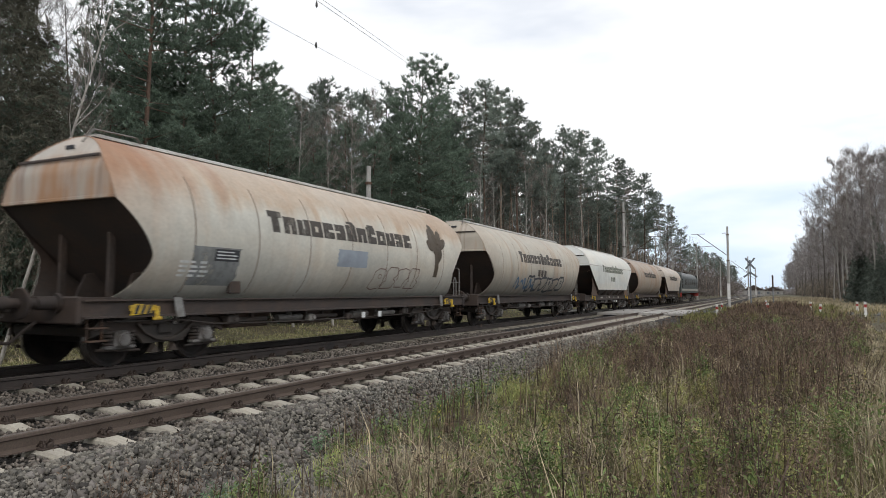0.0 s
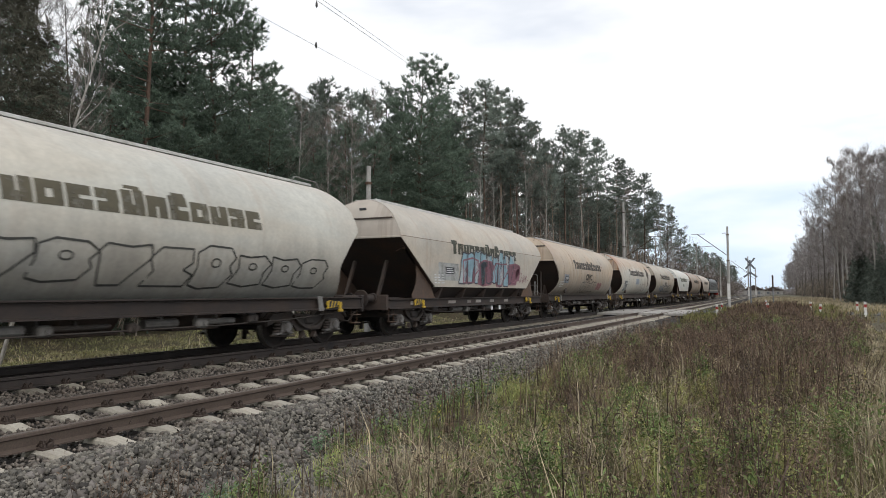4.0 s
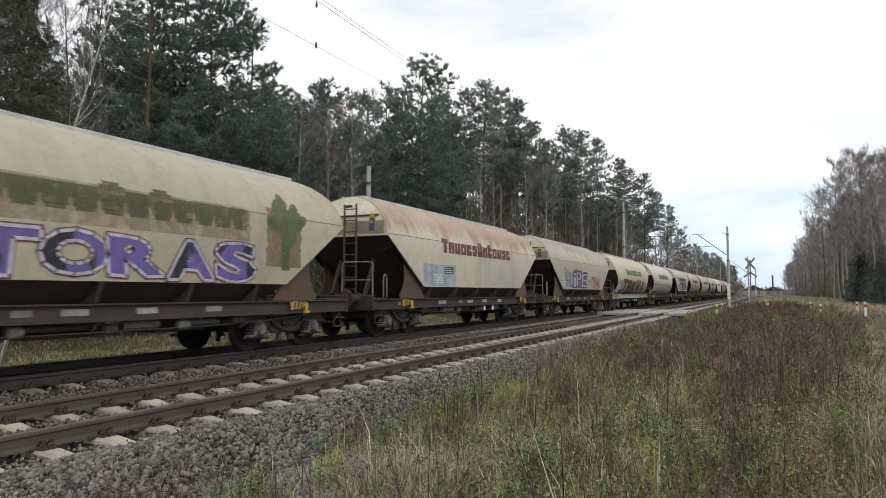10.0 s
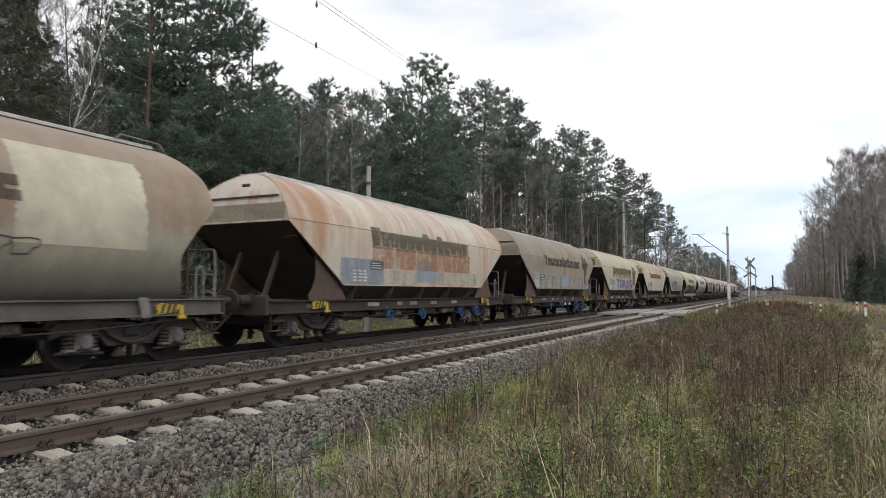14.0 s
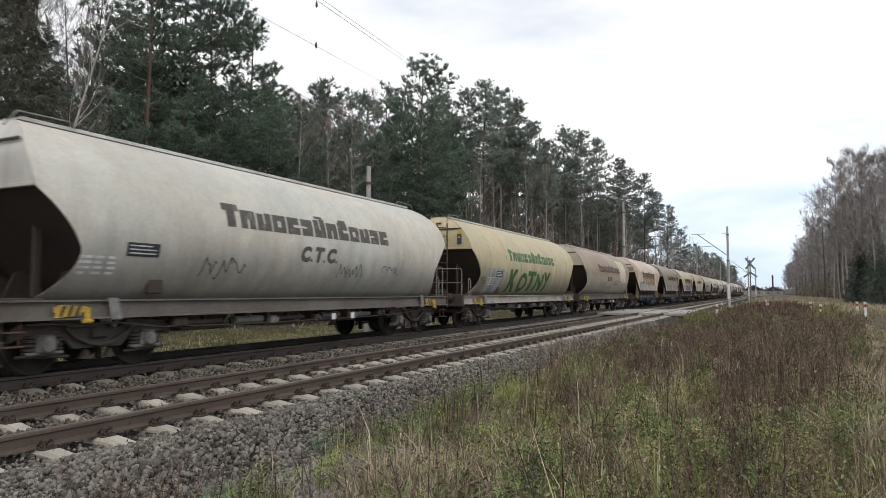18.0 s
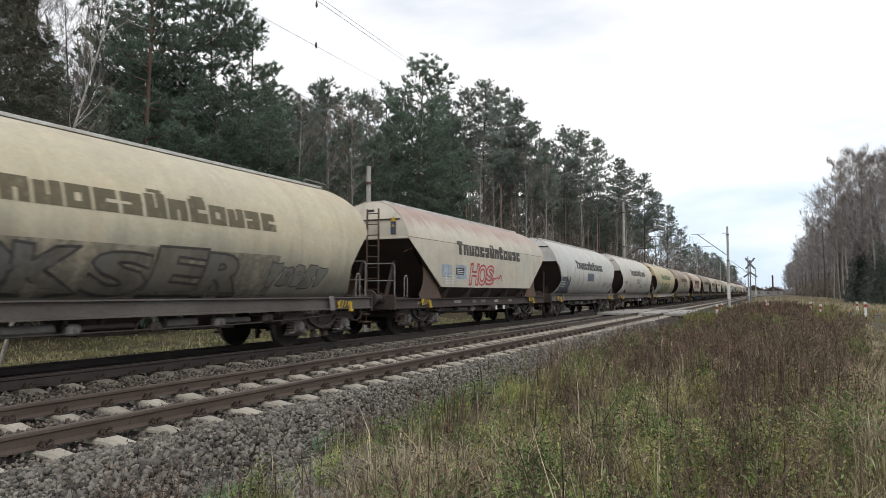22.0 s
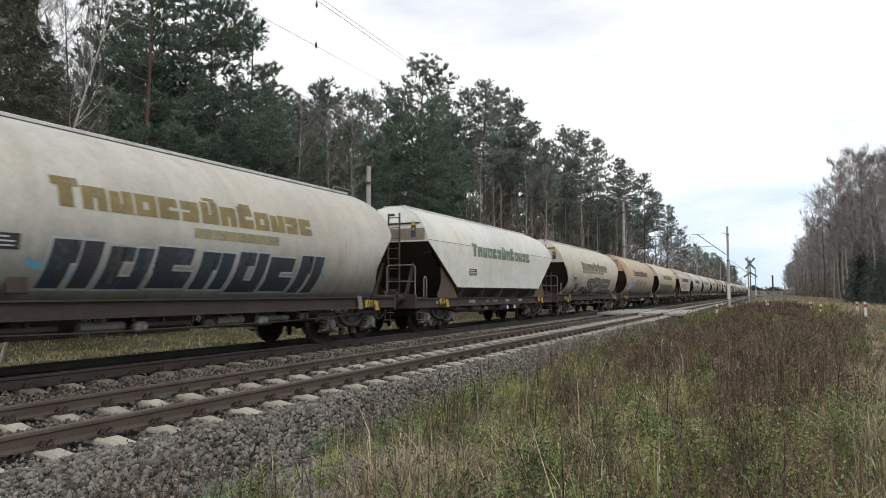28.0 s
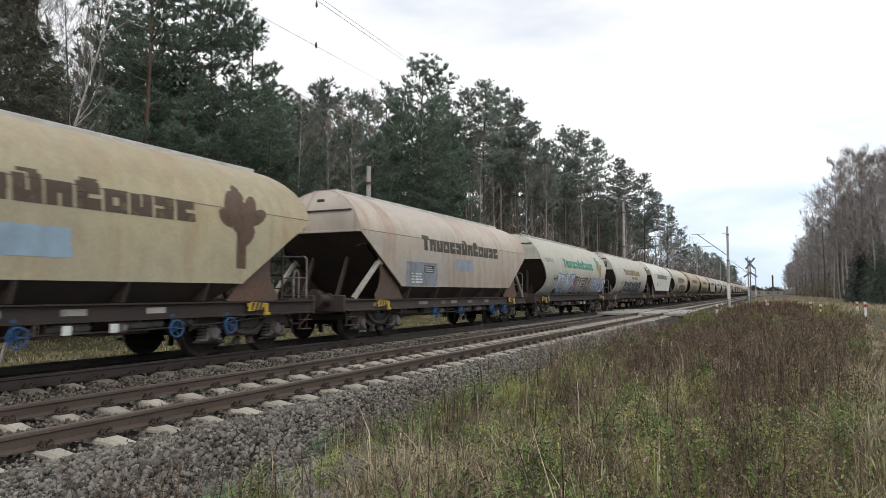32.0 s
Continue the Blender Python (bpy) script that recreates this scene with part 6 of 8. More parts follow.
    ("R", "grey-cream barrel-shaped grain wagon with white and blue graffiti", dict(color=(0.48, 0.47, 0.41), rust=0.1, grime_shade=0.55), TEAL,
     dict(bold=0.012, flower=1, emblem=(0.33, 0.24, 0.09), label_at=-4.7, tags=[("word:IZAME", (0.10, 0.22, 0.42), None, -4.1, -1.15, 1.18, 2.12, 0.10, 0.13), ("word:IZAME", (0.60, 0.61, 0.63), (0.56, 0.58, 0.60), -4.1, -1.15, 1.18, 2.12, 0.10, 0.02), ("word:IDFIX", (0.03, 0.028, 0.03), ((0.55, 0.48, 0.48), (0.30, 0.10, 0.11)), -1.1, 2.35, 1.15, 2.06, 0.06, 0.06), ("word:ViNASS", (0.10, 0.20, 0.42), None, 2.5, 6.1, 1.18, 2.02, 0.06, 0.13), ("word:ViNASS", (0.60, 0.61, 0.63), (0.56, 0.58, 0.60), 2.5, 6.1, 1.18, 2.02, 0.06, 0.02), ("scrawl", INK, None, -6.0, -4.7, 2.58, 2.85, 4, 0.025)])),
    ("F", "rust-streaked beige flat-sided grain wagon with diagonal end braces", dict(color=(0.455, 0.40, 0.34), rust=0.45, rust_color=(0.33, 0.185, 0.10), grime_shade=0.35, top=(0.56, 0.48, 0.40), top_at=2.85), (0.07, 0.06, 0.045),
     dict(label_at=-2.92, wheels=1, brace=1, panels=[((0.23, 0.26, 0.30), -4.0, -2.05, 1.42, 2.1, "blue-grey painted data panel"), (BLUEGREY, -0.66, 0.69, 1.9, 2.3, "blue-grey painted-over panel")])),
    ("F", "yellow-cream flat-sided grain wagon with dark plant emblem", dict(color=(0.43, 0.375, 0.235), rust=0.22, rust_color=TAN, grime_shade=0.2, top=(0.37, 0.305, 0.19)), (0.09, 0.06, 0.04),
     dict(emblem=(0.11, 0.065, 0.04), wheels=1, label_at=-3.3, panels=[((0.27, 0.37, 0.45), -0.6, 0.69, 1.72, 2.16, "blue-grey painted-over panel")])),
]

# couplings' places along the line at the start, front to rear
LENGTH = {"R": 15.345, "F": 14.76}
FIRST = 21.53
TRAIN = []
ends = {}
order = list(range(len(WAGONS)))
y = FIRST
for k in range(3, -1, -1):
    ends[k] = y + LENGTH[WAGONS[k][0]]
    y = ends[k]
LOCO_REAR = y
y = FIRST
for k in range(4, len(WAGONS)):
    ends[k] = y
    y -= LENGTH[WAGONS[k][0]]

templates = {}
for k, (shape, label, settings, letters, extra) in enumerate(WAGONS):
    mid = ends[k] - LENGTH[shape] / 2
    place = Matrix.Translation((FAR_TRACK, mid, 0))
    if shape not in templates:
        t = templates[shape] = (round_wagon if shape == "R" else flat_wagon)(place)
    else:
        t = copy_thing(templates[shape], place)
    TRAIN.append((t, mid))


def dress(t, k, shape, label, settings, letters, extra):
    """Paint, lettering, plates, scrawls and fittings of one wagon."""
    rng = np.random.default_rng(100 + k)
    prof = ROUND if shape == "R" else FLAT
    tagged(t, label, "goods wagon", "wagons of the goods train")
    skin = body_paint("wagon_paint", seed=k, **settings)
    rusty = max(settings.get("endrust", 0.0), 0.8 * settings.get("rust", 0.3))
    ends_skin = end_paint("wagon_end_paint", tuple(0.72 * c + 0.10 for c in settings["color"]) if rusty > 0.4 else settings["color"], rusty, k)
    for o in list(t.children):
        base = o.name.split(".")[0]
        if base == "end_wall":
            o.material_slots[0].link = "OBJECT"
            o.material_slots[0].material = ends_skin
        elif base == "body":
            o.material_slots[0].link = "OBJECT"
            o.material_slots[0].material = skin
        elif base == "sill" and (extra.get("pale") or shape == "R"):
            o.material_slots[0].link = "OBJECT"
            o.material_slots[0].material = M_FRAMEPALE if extra.get("pale") else M_SILLGREY if k in (14, 16, 17, 18, 19) else M_FRAME
        elif base == "end_band" and k not in (9, 10, 12, 13, 19, 22, 26):
            bpy.data.objects.remove(o)
        elif base == "weld_seam" and not extra.get("seams"):
            bpy.data.objects.remove(o)
    for s in (-1, 1):
        head = LENGTH[shape] / 2 - 0.62
        part("brake_lever", LEVER_Y if (k * 3 + s) % 9 else LEVER_O, t, "yellow brake lever with dark hazard bars" if (k * 3 + s) % 9 else "orange brake lever", at=(1.372, s * (LENGTH[shape] / 2 - (1.85 if shape == "R" else 2.45)), 0.95))
    if letters:
        part("lettering", lettering(prof, -3.02, 3.08, 2.46, 0.42, extra.get("solid")).mesh("lettering", paint_of(letters, *((0.5, 0.15) if extra.get("solid") else (0.35, 0.06))), smooth=60), t, "row of worn painted slab shapes")["kind"] = "stuff"
    if extra.get("small"):
        g = Geo()
        if isinstance(extra["small"], str):
            g = word_shapes(prof, extra["small"], -0.72, 0.70, 1.90, 2.22, 0.03, True, 0.22, 0.0)
        else:
            for i in range(3):
                on_side(prof, -0.72 + 0.44 * i, -0.40 + 0.44 * i, 1.92, 2.20, g=g)
        part("small_lettering", g.mesh("small_lettering", paint_of(letters), paint_of(letters), smooth=60), t)["kind"] = "stuff"
    if extra.get("smallold"):
        part("small_lettering", on_side(prof, -0.4, 1.9, 2.18, 2.36).mesh("small_lettering", paint_of((0.30, 0.26, 0.14), 0.6), smooth=60), t)
    if extra.get("flower"):
        ring = [(4.42 + (0.30 + 0.03 * (q % 2)) * math.cos(q * math.pi / 10), 2.98 + (0.30 + 0.03 * (q % 2)) * math.sin(q * math.pi / 10)) for q in range(20)]
        part("emblem", polygon_on_side(prof, ring, 0.014).mesh("emblem", paint_of(TEAL, 0.15), smooth=60), t, "green painted flower head")
    if extra.get("emblem"):
        part("emblem", emblem(prof, 4.62 if shape == "R" else 4.2, 2.02, 1.36).mesh("emblem", paint_of(extra["emblem"]), smooth=60), t, "painted plant emblem")["kind"] = "stuff"
    for i, (col, a, b, lo, hi, text) in enumerate(extra.get("panels", ())):
        part("painted_panel", on_side(prof, a, b, lo, hi, 0.0045 + 0.0008 * i, ragged=0.02, rng=rng).mesh("painted_panel", paint_of(col, *((0.12, 0.0) if "unpainted" in text or "painted-over" in text else (0.5, 0.4) if "behind" in text else (0.4, 0.14))), smooth=60), t, text)
    if extra.get("label_at"):
        y0 = extra["label_at"]
        part("data_plate", on_side(prof, y0, y0 + 0.64, 1.80, 2.02, 0.0085).mesh("data_plate", M_PLATEDARK, smooth=60), t, "black data plate with pale bars")
        g = Geo()
        for z in (1.84, 1.90, 1.96):
            on_side(prof, y0 + 0.05, y0 + (0.57 if z < 1.92 else 0.48), z, z + 0.022, 0.012, g)
        for i in range(3):
            for z in (1.50, 1.58, 1.66, 1.74):
                on_side(prof, y0 - 0.78 + 0.24 * i, y0 - 0.78 + 0.24 * i + rng.uniform(0.1, 0.21), z, z + 0.04, 0.008, g)
        part("data_marking", g.mesh("data_marking", M_PLATEWHITE, smooth=60), t, "rows of small white bars")["kind"] = "stuff"
        if shape == "R":
            g = Geo()
            g.box((half_width(prof, 1.33) + 0.03, y0 + 0.75, 1.33), (0.10, 0.30, 0.26), cut=0.02)
            part("inspection_box", g.mesh("inspection_box", M_DARK), t, "small dark box on the lower side")
    for i, (style, line, fill, a, b, lo, hi, n, w) in enumerate(extra.get("tags", ())):
        if style.startswith("word:"):
            g = word_shapes(prof, style[5:], a, b, lo, hi, w, fill is not None, n, off=0.008 + 0.0055 * i, bold=extra.get("bold", 0.028))
        else:
            g = tag_shapes(prof, rng, a, b, lo, hi, n, style, w)
        part("graffiti", g.mesh("graffiti", paint_of(line, 0.2), paint_of(fill or line, 0.25, 0.08), smooth=60), t, "sprayed graffiti")["kind"] = "stuff"
    if shape != "F" or not extra.get("brace"):
        e = -1 if extra.get("ladder") else 1
        wall = 6.605 if shape == "R" else 6.315
        part("ladder", LADDER, t, "rusty iron ladder at the wagon end", at=(0.42, e * (wall + 0.2), 1.06))
        part("handrail", HANDRAIL, t, at=pose(1.22, e * (LENGTH[shape] / 2 - 0.75), 1.10, 0, 0, 0))
        part("handrail", GRABLOOP, t, "thin looped hand grip", at=pose(1.24, e * (LENGTH[shape] / 2 - 1.25), 1.10, 0, 0, 0))
        g = Geo()
        g.box((0.98, e * (wall + 0.004), 3.06), (0.17, 0.012, 0.36), cut=0.003)
        part("sign_plate", g.mesh("sign_plate", M_SIGNBLUE), t, "small dark blue sign plate on the end wall")
        g = Geo()
        g.prism([(0.89, 3.25), (1.07, 3.25), (0.98, 3.41)], e * wall, e * (wall + 0.012), "y")
        g.prism([(0.93, 3.10), (1.03, 3.10), (0.98, 3.19)], e * (wall + 0.012), e * (wall + 0.016), "y")
        part("warning_triangle", g.mesh("warning_triangle", M_YELLOW), t, "yellow warning triangle")
        g = Geo()
        g.lathe([(0.0, 0.055), (0.006, 0.055), (0.006, 0.0)], (0.98, e * (wall + 0.010), 2.97), "y", 14)
        part("roundel", g.mesh("roundel", M_WHITE), t, "small white roundel")
    if extra.get("brace"):
        part("handrail", HANDRAIL, t, at=pose(1.22, LENGTH[shape] / 2 - 0.75, 1.10, 0, 0, 0))
    if extra.get("wheels"):
        for yy in (-1.9, 0.0, 2.75, 4.05):
            part("handwheel", HANDWHEEL, t, "blue discharge handwheel", at=(1.41, yy, 0.60))
    for yy in (0.75, 1.55):
        if k % 2 == 0:
            g = Geo()
            g.box((1.36, yy, 0.66), (0.02, 0.15, 0.14), cut=0.004)
            part("marker_plate", g.mesh("marker_plate", M_PLATEWHITE), t, "small white plate under the sill")
    if extra.get("brace"):
        for s in (-1, 1):
            for x in (-1.36, 1.36):
                g = Geo()
                g.rod((x, s * 5.25, 2.05), (x * 0.95, s * 6.35, 1.06), 0.075, 6)
                g.box((x, s * 5.2, 2.08), (0.12, 0.26, 0.26), cut=0.03)
                part("end_brace", g.mesh("end_brace", M_FRAMEPALE), t, "pale diagonal end brace")


for k, (shape, label, settings, letters, extra) in enumerate(WAGONS):
    dress(TRAIN[k][0], k, shape, label, settings, letters, extra)

# locomotive: six-axle diesel, dark grey-green, narrow windows, domed roof
M_LOCO = material("loco_green", (0.055, 0.064, 0.060), 0.45, 0, (0.07, 0.074, 0.068), 1.2, 20, 0.2, 0.1, 0.003)
M_LOCOBAND = material("loco_band", (0.45, 0.44, 0.38), 0.5, 0, None, 2, 20, 0.2, 0.1, 0.003)
M_GLASS = material("dark_glass", (0.02, 0.025, 0.03), 0.1, 0, None, 2, 20, 0.1, 0.0, spec=0.6)
loco = thing("locomotive", "dark green six-axle diesel locomotive heading the goods train", "locomotive", (FAR_TRACK, LOCO_REAR - (-10.65), 0))
LOCO_Y = LOCO_REAR + 10.65
section = [(-1.32, 1.15), (-1.32, 2.9), (-1.22, 3.2), (-0.95, 3.55), (-0.4, 3.78), (0.4, 3.78), (0.95, 3.55), (1.22, 3.2), (1.32, 2.9), (1.32, 1.15)]
g = Geo()
g.prism(section, -9.0, 9.0, "y")
part("body", g.mesh("body", M_LOCO), loco)
for s in (-1, 1):
    g = Geo()
    g.prism([(s * 9.0, 1.15), (s * 10.0, 1.15), (s * 10.0, 2.35), (s * 9.6, 3.25), (s * 9.0, 3.6)], -1.3, 1.3, "x")
    part("cab", g.mesh("cab", M_LOCO), loco)
    for x in (-0.6, 0.6):
        g = Geo()
        g.prism([(s * 9.98, 2.42), (s * 9.66, 3.16), (s * 9.70, 3.18), (s * 10.02, 2.44)], x - 0.45, x + 0.45, "x")
        part("windscreen", g.mesh("windscreen", M_GLASS), loco)
    g = Geo()
    g.box((0, s * 9.9, 0.98), (2.7, 0.12, 0.5), cut=0.03)
    part("headstock", g.mesh("headstock", M_RED), loco)
    for x in (-0.875, 0.875):
        part("buffer", BUFFER, loco, at=pose(x, s * 10.0, 1.06, 0, 0, 0 if s > 0 else 180))
    for z in (2.0, 2.6):
        g = Geo()
        g.box((1.33, s * 8.5, z), (0.02, 0.75, 0.5), cut=0.01)
        part("side_window", g.mesh("side_window", M_GLASS), loco)
    bg = part("bogie", BOLSTER, loco, "three-axle bogie, dark iron", at=(0, s * 6.2, 0))
    for x in (-1, 1):
        part("side_frame", SIDE_FRAME, bg, at=pose(1.0 * x, 0, 0, 0, 0, 0))
        for yy in (-1.8, 0.0, 1.8):
            part("axle_box", AXLE_BOX, bg, at=pose(1.02 * x, yy, 0.46, 0, 0, 0 if x > 0 else 180))
    for yy in (-1.8, 0.0, 1.8):
        w = part("wheelset", WHEELSET, bg)
        w.matrix_parent_inverse = Matrix.Translation((0, yy, 0.457))
g = Geo()
g.box((1.325, 0, 1.55), (0.02, 18.2, 0.22), cut=0.004)
part("side_band", g.mesh("side_band", M_LOCOBAND), loco, "pale band along the side")
for yy in (-5, -2.4, 0.2, 2.8, 5.4):
    g = Geo()
    for j in range(6):
        g.box((1.33, yy, 2.2 + 0.12 * j), (0.03, 1.3, 0.05), cut=0.01)
    part("grille", g.mesh("grille", M_DARK), loco)
g = Geo()
g.box((0, 0, 0.75), (2.2, 4.6, 0.7), cut=0.1)
part("fuel_tank", g.mesh("fuel_tank", M_BOGIE), loco)
g = Geo()
g.box((0, -3.0, 3.85), (1.1, 2.6, 0.2), cut=0.05)
g.box((0, 2.5, 3.85), (1.3, 3.2, 0.22), cut=0.05)
part("roof_fan", g.mesh("roof_fan", M_DARK), loco)
TRAIN.append((loco, LOCO_Y))


# ---------------------------------------------------------------- trees
def unit(a):
    return a / np.maximum(np.linalg.norm(a, axis=1, keepdims=True), 1e-6)


def spikes(rng, centres, outward, per, length, width, spread=0.9, lift=0.25):
    """Tufts of slim triangles about each centre."""
    n = len(centres)
    c = np.repeat(centres, per, 0)
    d = unit(np.repeat(outward, per, 0) * (1 - spread) + rng.normal(0, 1, (n * per, 3)) * spread + np.array([0, 0, lift]))
    s = unit(np.cross(d, rng.normal(0, 1, (n * per, 3))))
    ln = length * rng.uniform(0.55, 1.2, (n * per, 1))
    w = width * rng.uniform(0.6, 1.2, (n * per, 1))
    base = c - d * ln * 0.25
    v = np.stack([base - s * w * 0.5, base + s * w * 0.5, c + d * ln], 1).reshape(-1, 3)
    return v, np.arange(len(v)).reshape(-1, 3)


def limb(g, p, q, r0, r1, n=5):
    g.rod(p, q, r0, n, r1, caps=False)


def pine(seed, height, crown_from, radius, needle, bark, tufts, shape="dome", per=9, length=0.42, width=0.115, girth=0.0098, limbs=1.6, taper=0.62):
    """Scots pine: tapered, slightly bent trunk, limbs with flat fans of side shoots, needles in upturned brushes."""
    rng = np.random.default_rng(seed)
    g = Geo()
    zs = np.linspace(-0.3, height * 0.96, 8)
    bend = rng.normal(0, 0.012, 2) * height
    r0 = height * girth
    cx = [bend[0] * (z / height) ** 2 + 0.12 * math.sin(z * 0.5 + seed) for z in zs]
    cy = [bend[1] * (z / height) ** 2 for z in zs]
    pts = [(x, y, z) for x, y, z in zip(cx, cy, zs)]
    for k in range(7):
        limb(g, pts[k], pts[k + 1], r0 * (1.1 - k / 7.4), r0 * (1.1 - (k + 1) / 7.4), 7)
    cents, outs = [], []
    n_limb = int(24 + height * limbs)
    base = height * crown_from
    for i in range(n_limb):
        f = (i + rng.uniform(0, 1)) / n_limb
        z = base + (height - base) * f * 0.985
        prof = min(0.78, (1.02 - f) ** taper) if shape == "cone" else math.sin(math.pi * (0.20 + 0.76 * f)) ** 0.7
        ln = radius * max(0.20, prof) * rng.uniform(0.6, 1.15)
        az = rng.uniform(0, 2 * math.pi)
        tx, ty = np.interp(z, zs, cx), np.interp(z, zs, cy)
        rise = ln * (-0.05 + 0.75 * f ** 1.5 + rng.normal(0.03, 0.10))
        d = np.array([math.cos(az), math.sin(az), 0.0])
        e = np.array([-math.sin(az), math.cos(az), 0.0])
        root = np.array([tx, ty, z])

        def along(u):
            return root + d * (ln * u) + np.array([0, 0, rise * u ** 1.6 + 0.10 * ln * max(0.0, u - 0.7)])

        limb(g, tuple(root), tuple(along(0.5)), 0.032, 0.018, 4)
        limb(g, tuple(along(0.5)), tuple(along(1.0)), 0.018, 0.006, 3)
        m = max(4, int(tufts * ln / (n_limb * radius * 0.70)))
        fans = max(2, int(ln * 2.4))
        for j in range(fans):
            u = 0.14 + 0.86 * (j + 0.5) / fans
            start = along(u)
            k = max(2, m // fans)
            w = rng.uniform(-1, 1, k)
            reach = (0.42 * ln * (1.12 - u) + 0.30) * w
            fwd = np.abs(reach) * rng.uniform(0.2, 0.7, k)
            p = start + e * reach[:, None] + d * fwd[:, None] + np.array([0, 0, 1.0]) * (0.16 * np.abs(reach) + rng.normal(0.04, 0.055, k))[:, None]
            cents.append(p)
            outs.append(d * 0.55 + e * (0.6 * w)[:, None] + np.array([0, 0, 0.55]))
    n = 34
    lead = np.array([[cx[-1], cy[-1], height - 0.7]]) + np.stack([rng.normal(0, 0.22, n), rng.normal(0, 0.22, n), rng.uniform(-0.6, 0.75, n)], 1)
    cents.append(lead)
    outs.append(np.tile([0, 0, 1.0], (n, 1)))
    # dead lower stubs
    for i in range(int(10 * crown_from + 4)):
        z = rng.uniform(0.12, crown_from + 0.05) * height
        az, ln = rng.uniform(0, 2 * math.pi), rng.uniform(0.4, 1.5)
        tx, ty = np.interp(z, zs, cx), np.interp(z, zs, cy)
        limb(g, (tx, ty, z), (tx + ln * math.cos(az), ty + ln * math.sin(az), z + rng.normal(0, 0.25)), 0.028, 0.008, 3)
    v, f = spikes(rng, np.concatenate(cents), np.concatenate(outs), per, length, width, 0.55, 0.2)
    return g.mesh("trunk", bark, smooth=60), tri_mesh("crown", v, f, needle)


def bare_tree(seed, height, bark, twig, branches, reach, tufts, per, length, width, clear=0.3, girth=0.007, climb=0.9):
    """Leafless tree with a leader: slim trunk, rising side branches, a haze of fine twigs."""
    rng = np.random.default_rng(seed)
    g = Geo()
    zs = np.linspace(-0.3, height * 0.98, 9)
    lean = rng.normal(0, 0.02, 2)
    cx = [lean[0] * z + 0.15 * math.sin(z * 0.35 + seed) for z in zs]
    cy = [lean[1] * z + 0.12 * math.sin(z * 0.3 + 2 * seed) for z in zs]
    for k in range(8):
        limb(g, (cx[k], cy[k], zs[k]), (cx[k + 1], cy[k + 1], zs[k + 1]), height * girth * (1.08 - k / 8.2), height * girth * (1.08 - (k + 1) / 8.2), 6)
    cents, outs = [], []
    for i in range(branches):
        f = (i + rng.uniform(0, 1)) / branches
        z = height * (clear + (0.97 - clear) * f)
        ln = reach * (0.35 + 0.65 * math.sin(math.pi * min(1.0, 0.25 + 0.75 * f))) * rng.uniform(0.6, 1.15)
        az = rng.uniform(0, 2 * math.pi)
        up = climb * rng.uniform(0.7, 1.3)
        tx, ty = np.interp(z, zs, cx), np.interp(z, zs, cy)
        mid = (tx + 0.5 * ln * math.cos(az), ty + 0.5 * ln * math.sin(az), z + 0.4 * ln * up)
        end = (tx + ln * math.cos(az + 0.15), ty + ln * math.sin(az + 0.15), z + ln * up)
        r = height * girth * 0.32 * (1.1 - f)
        limb(g, (tx, ty, z), mid, r, r * 0.6, 4)
        limb(g, mid, end, r * 0.6, r * 0.2, 3)
        m = max(2, int(tufts / branches))
        u = rng.uniform(0.25, 1.05, (m, 1))
        p = np.array([(tx, ty, z)]) * (1 - u) + np.array([end]) * u + rng.normal(0, 0.13 * ln, (m, 3))
        cents.append(p)
        outs.append(np.tile([math.cos(az) * 0.5, math.sin(az) * 0.5, 0.8], (m, 1)))
    v, f = spikes(rng, np.concatenate(cents), np.concatenate(outs), per, length, width, 0.5, 0.35)
    return g.mesh("trunk", bark, smooth=60), tri_mesh("crown", v, f, twig)


def spruce(seed, height, radius, needle=None, n=1500, length=0.5, width=0.12, low=0.3):
    rng = np.random.default_rng(seed)
    g = Geo()
    limb(g, (0, 0, -0.3), (0, 0, height), height * 0.014, 0.02, 6)
    f = rng.uniform(0, 1, n) ** 1.3
    az = rng.uniform(0, 2 * math.pi, n)
    r = radius * (1 - f) * (0.35 + 0.65 * np.sqrt(rng.uniform(0, 1, n))) * (0.85 + 0.15 * np.sin(f * 60))
    c = np.stack([r * np.cos(az), r * np.sin(az), low + f * (height - low) - r * 0.25], 1)
    o = np.stack([np.cos(az), np.sin(az), -0.2 + 0 * az], 1)
    v, t = spikes(rng, c, o, 6, length, width, 0.5, 0.0)
    return g.mesh("trunk", M_BARK_GREY, smooth=60), tri_mesh("crown", v, t, needle or M_SPRUCE)


def plant(kind, meshes, x, y, label, category, group, scale=1.0, trunk_label=""):
    t = thing(kind, label, category, None, group)
    t.matrix_basis = Matrix.LocRotScale((x, y, float(ground_height(x, y)) - 0.05), Euler((RNG.normal(0, 0.02), RNG.normal(0, 0.02), RNG.uniform(0, 6.28))), (scale, scale, scale))
    part("trunk", meshes[0], t, trunk_label)
    part("crown", meshes[1], t)
    return t


EDGE_PINES = [pine(11 + i, 18.0, (0.08, 0.12, 0.16)[i % 3], 3.5 + 0.4 * (i % 2), M_NEEDLE, M_BARK_RED, 5200, "cone" if i % 2 else "dome", 10, 0.27, 0.052, 0.0078, 3.0) for i in range(5)]
MAIN_PINE = [pine(19, 20.0, 0.10, 6.3, M_NEEDLE, M_BARK_RED, 8200, "cone", 9, 0.36, 0.055, 0.0085, 4.2, 0.5)]
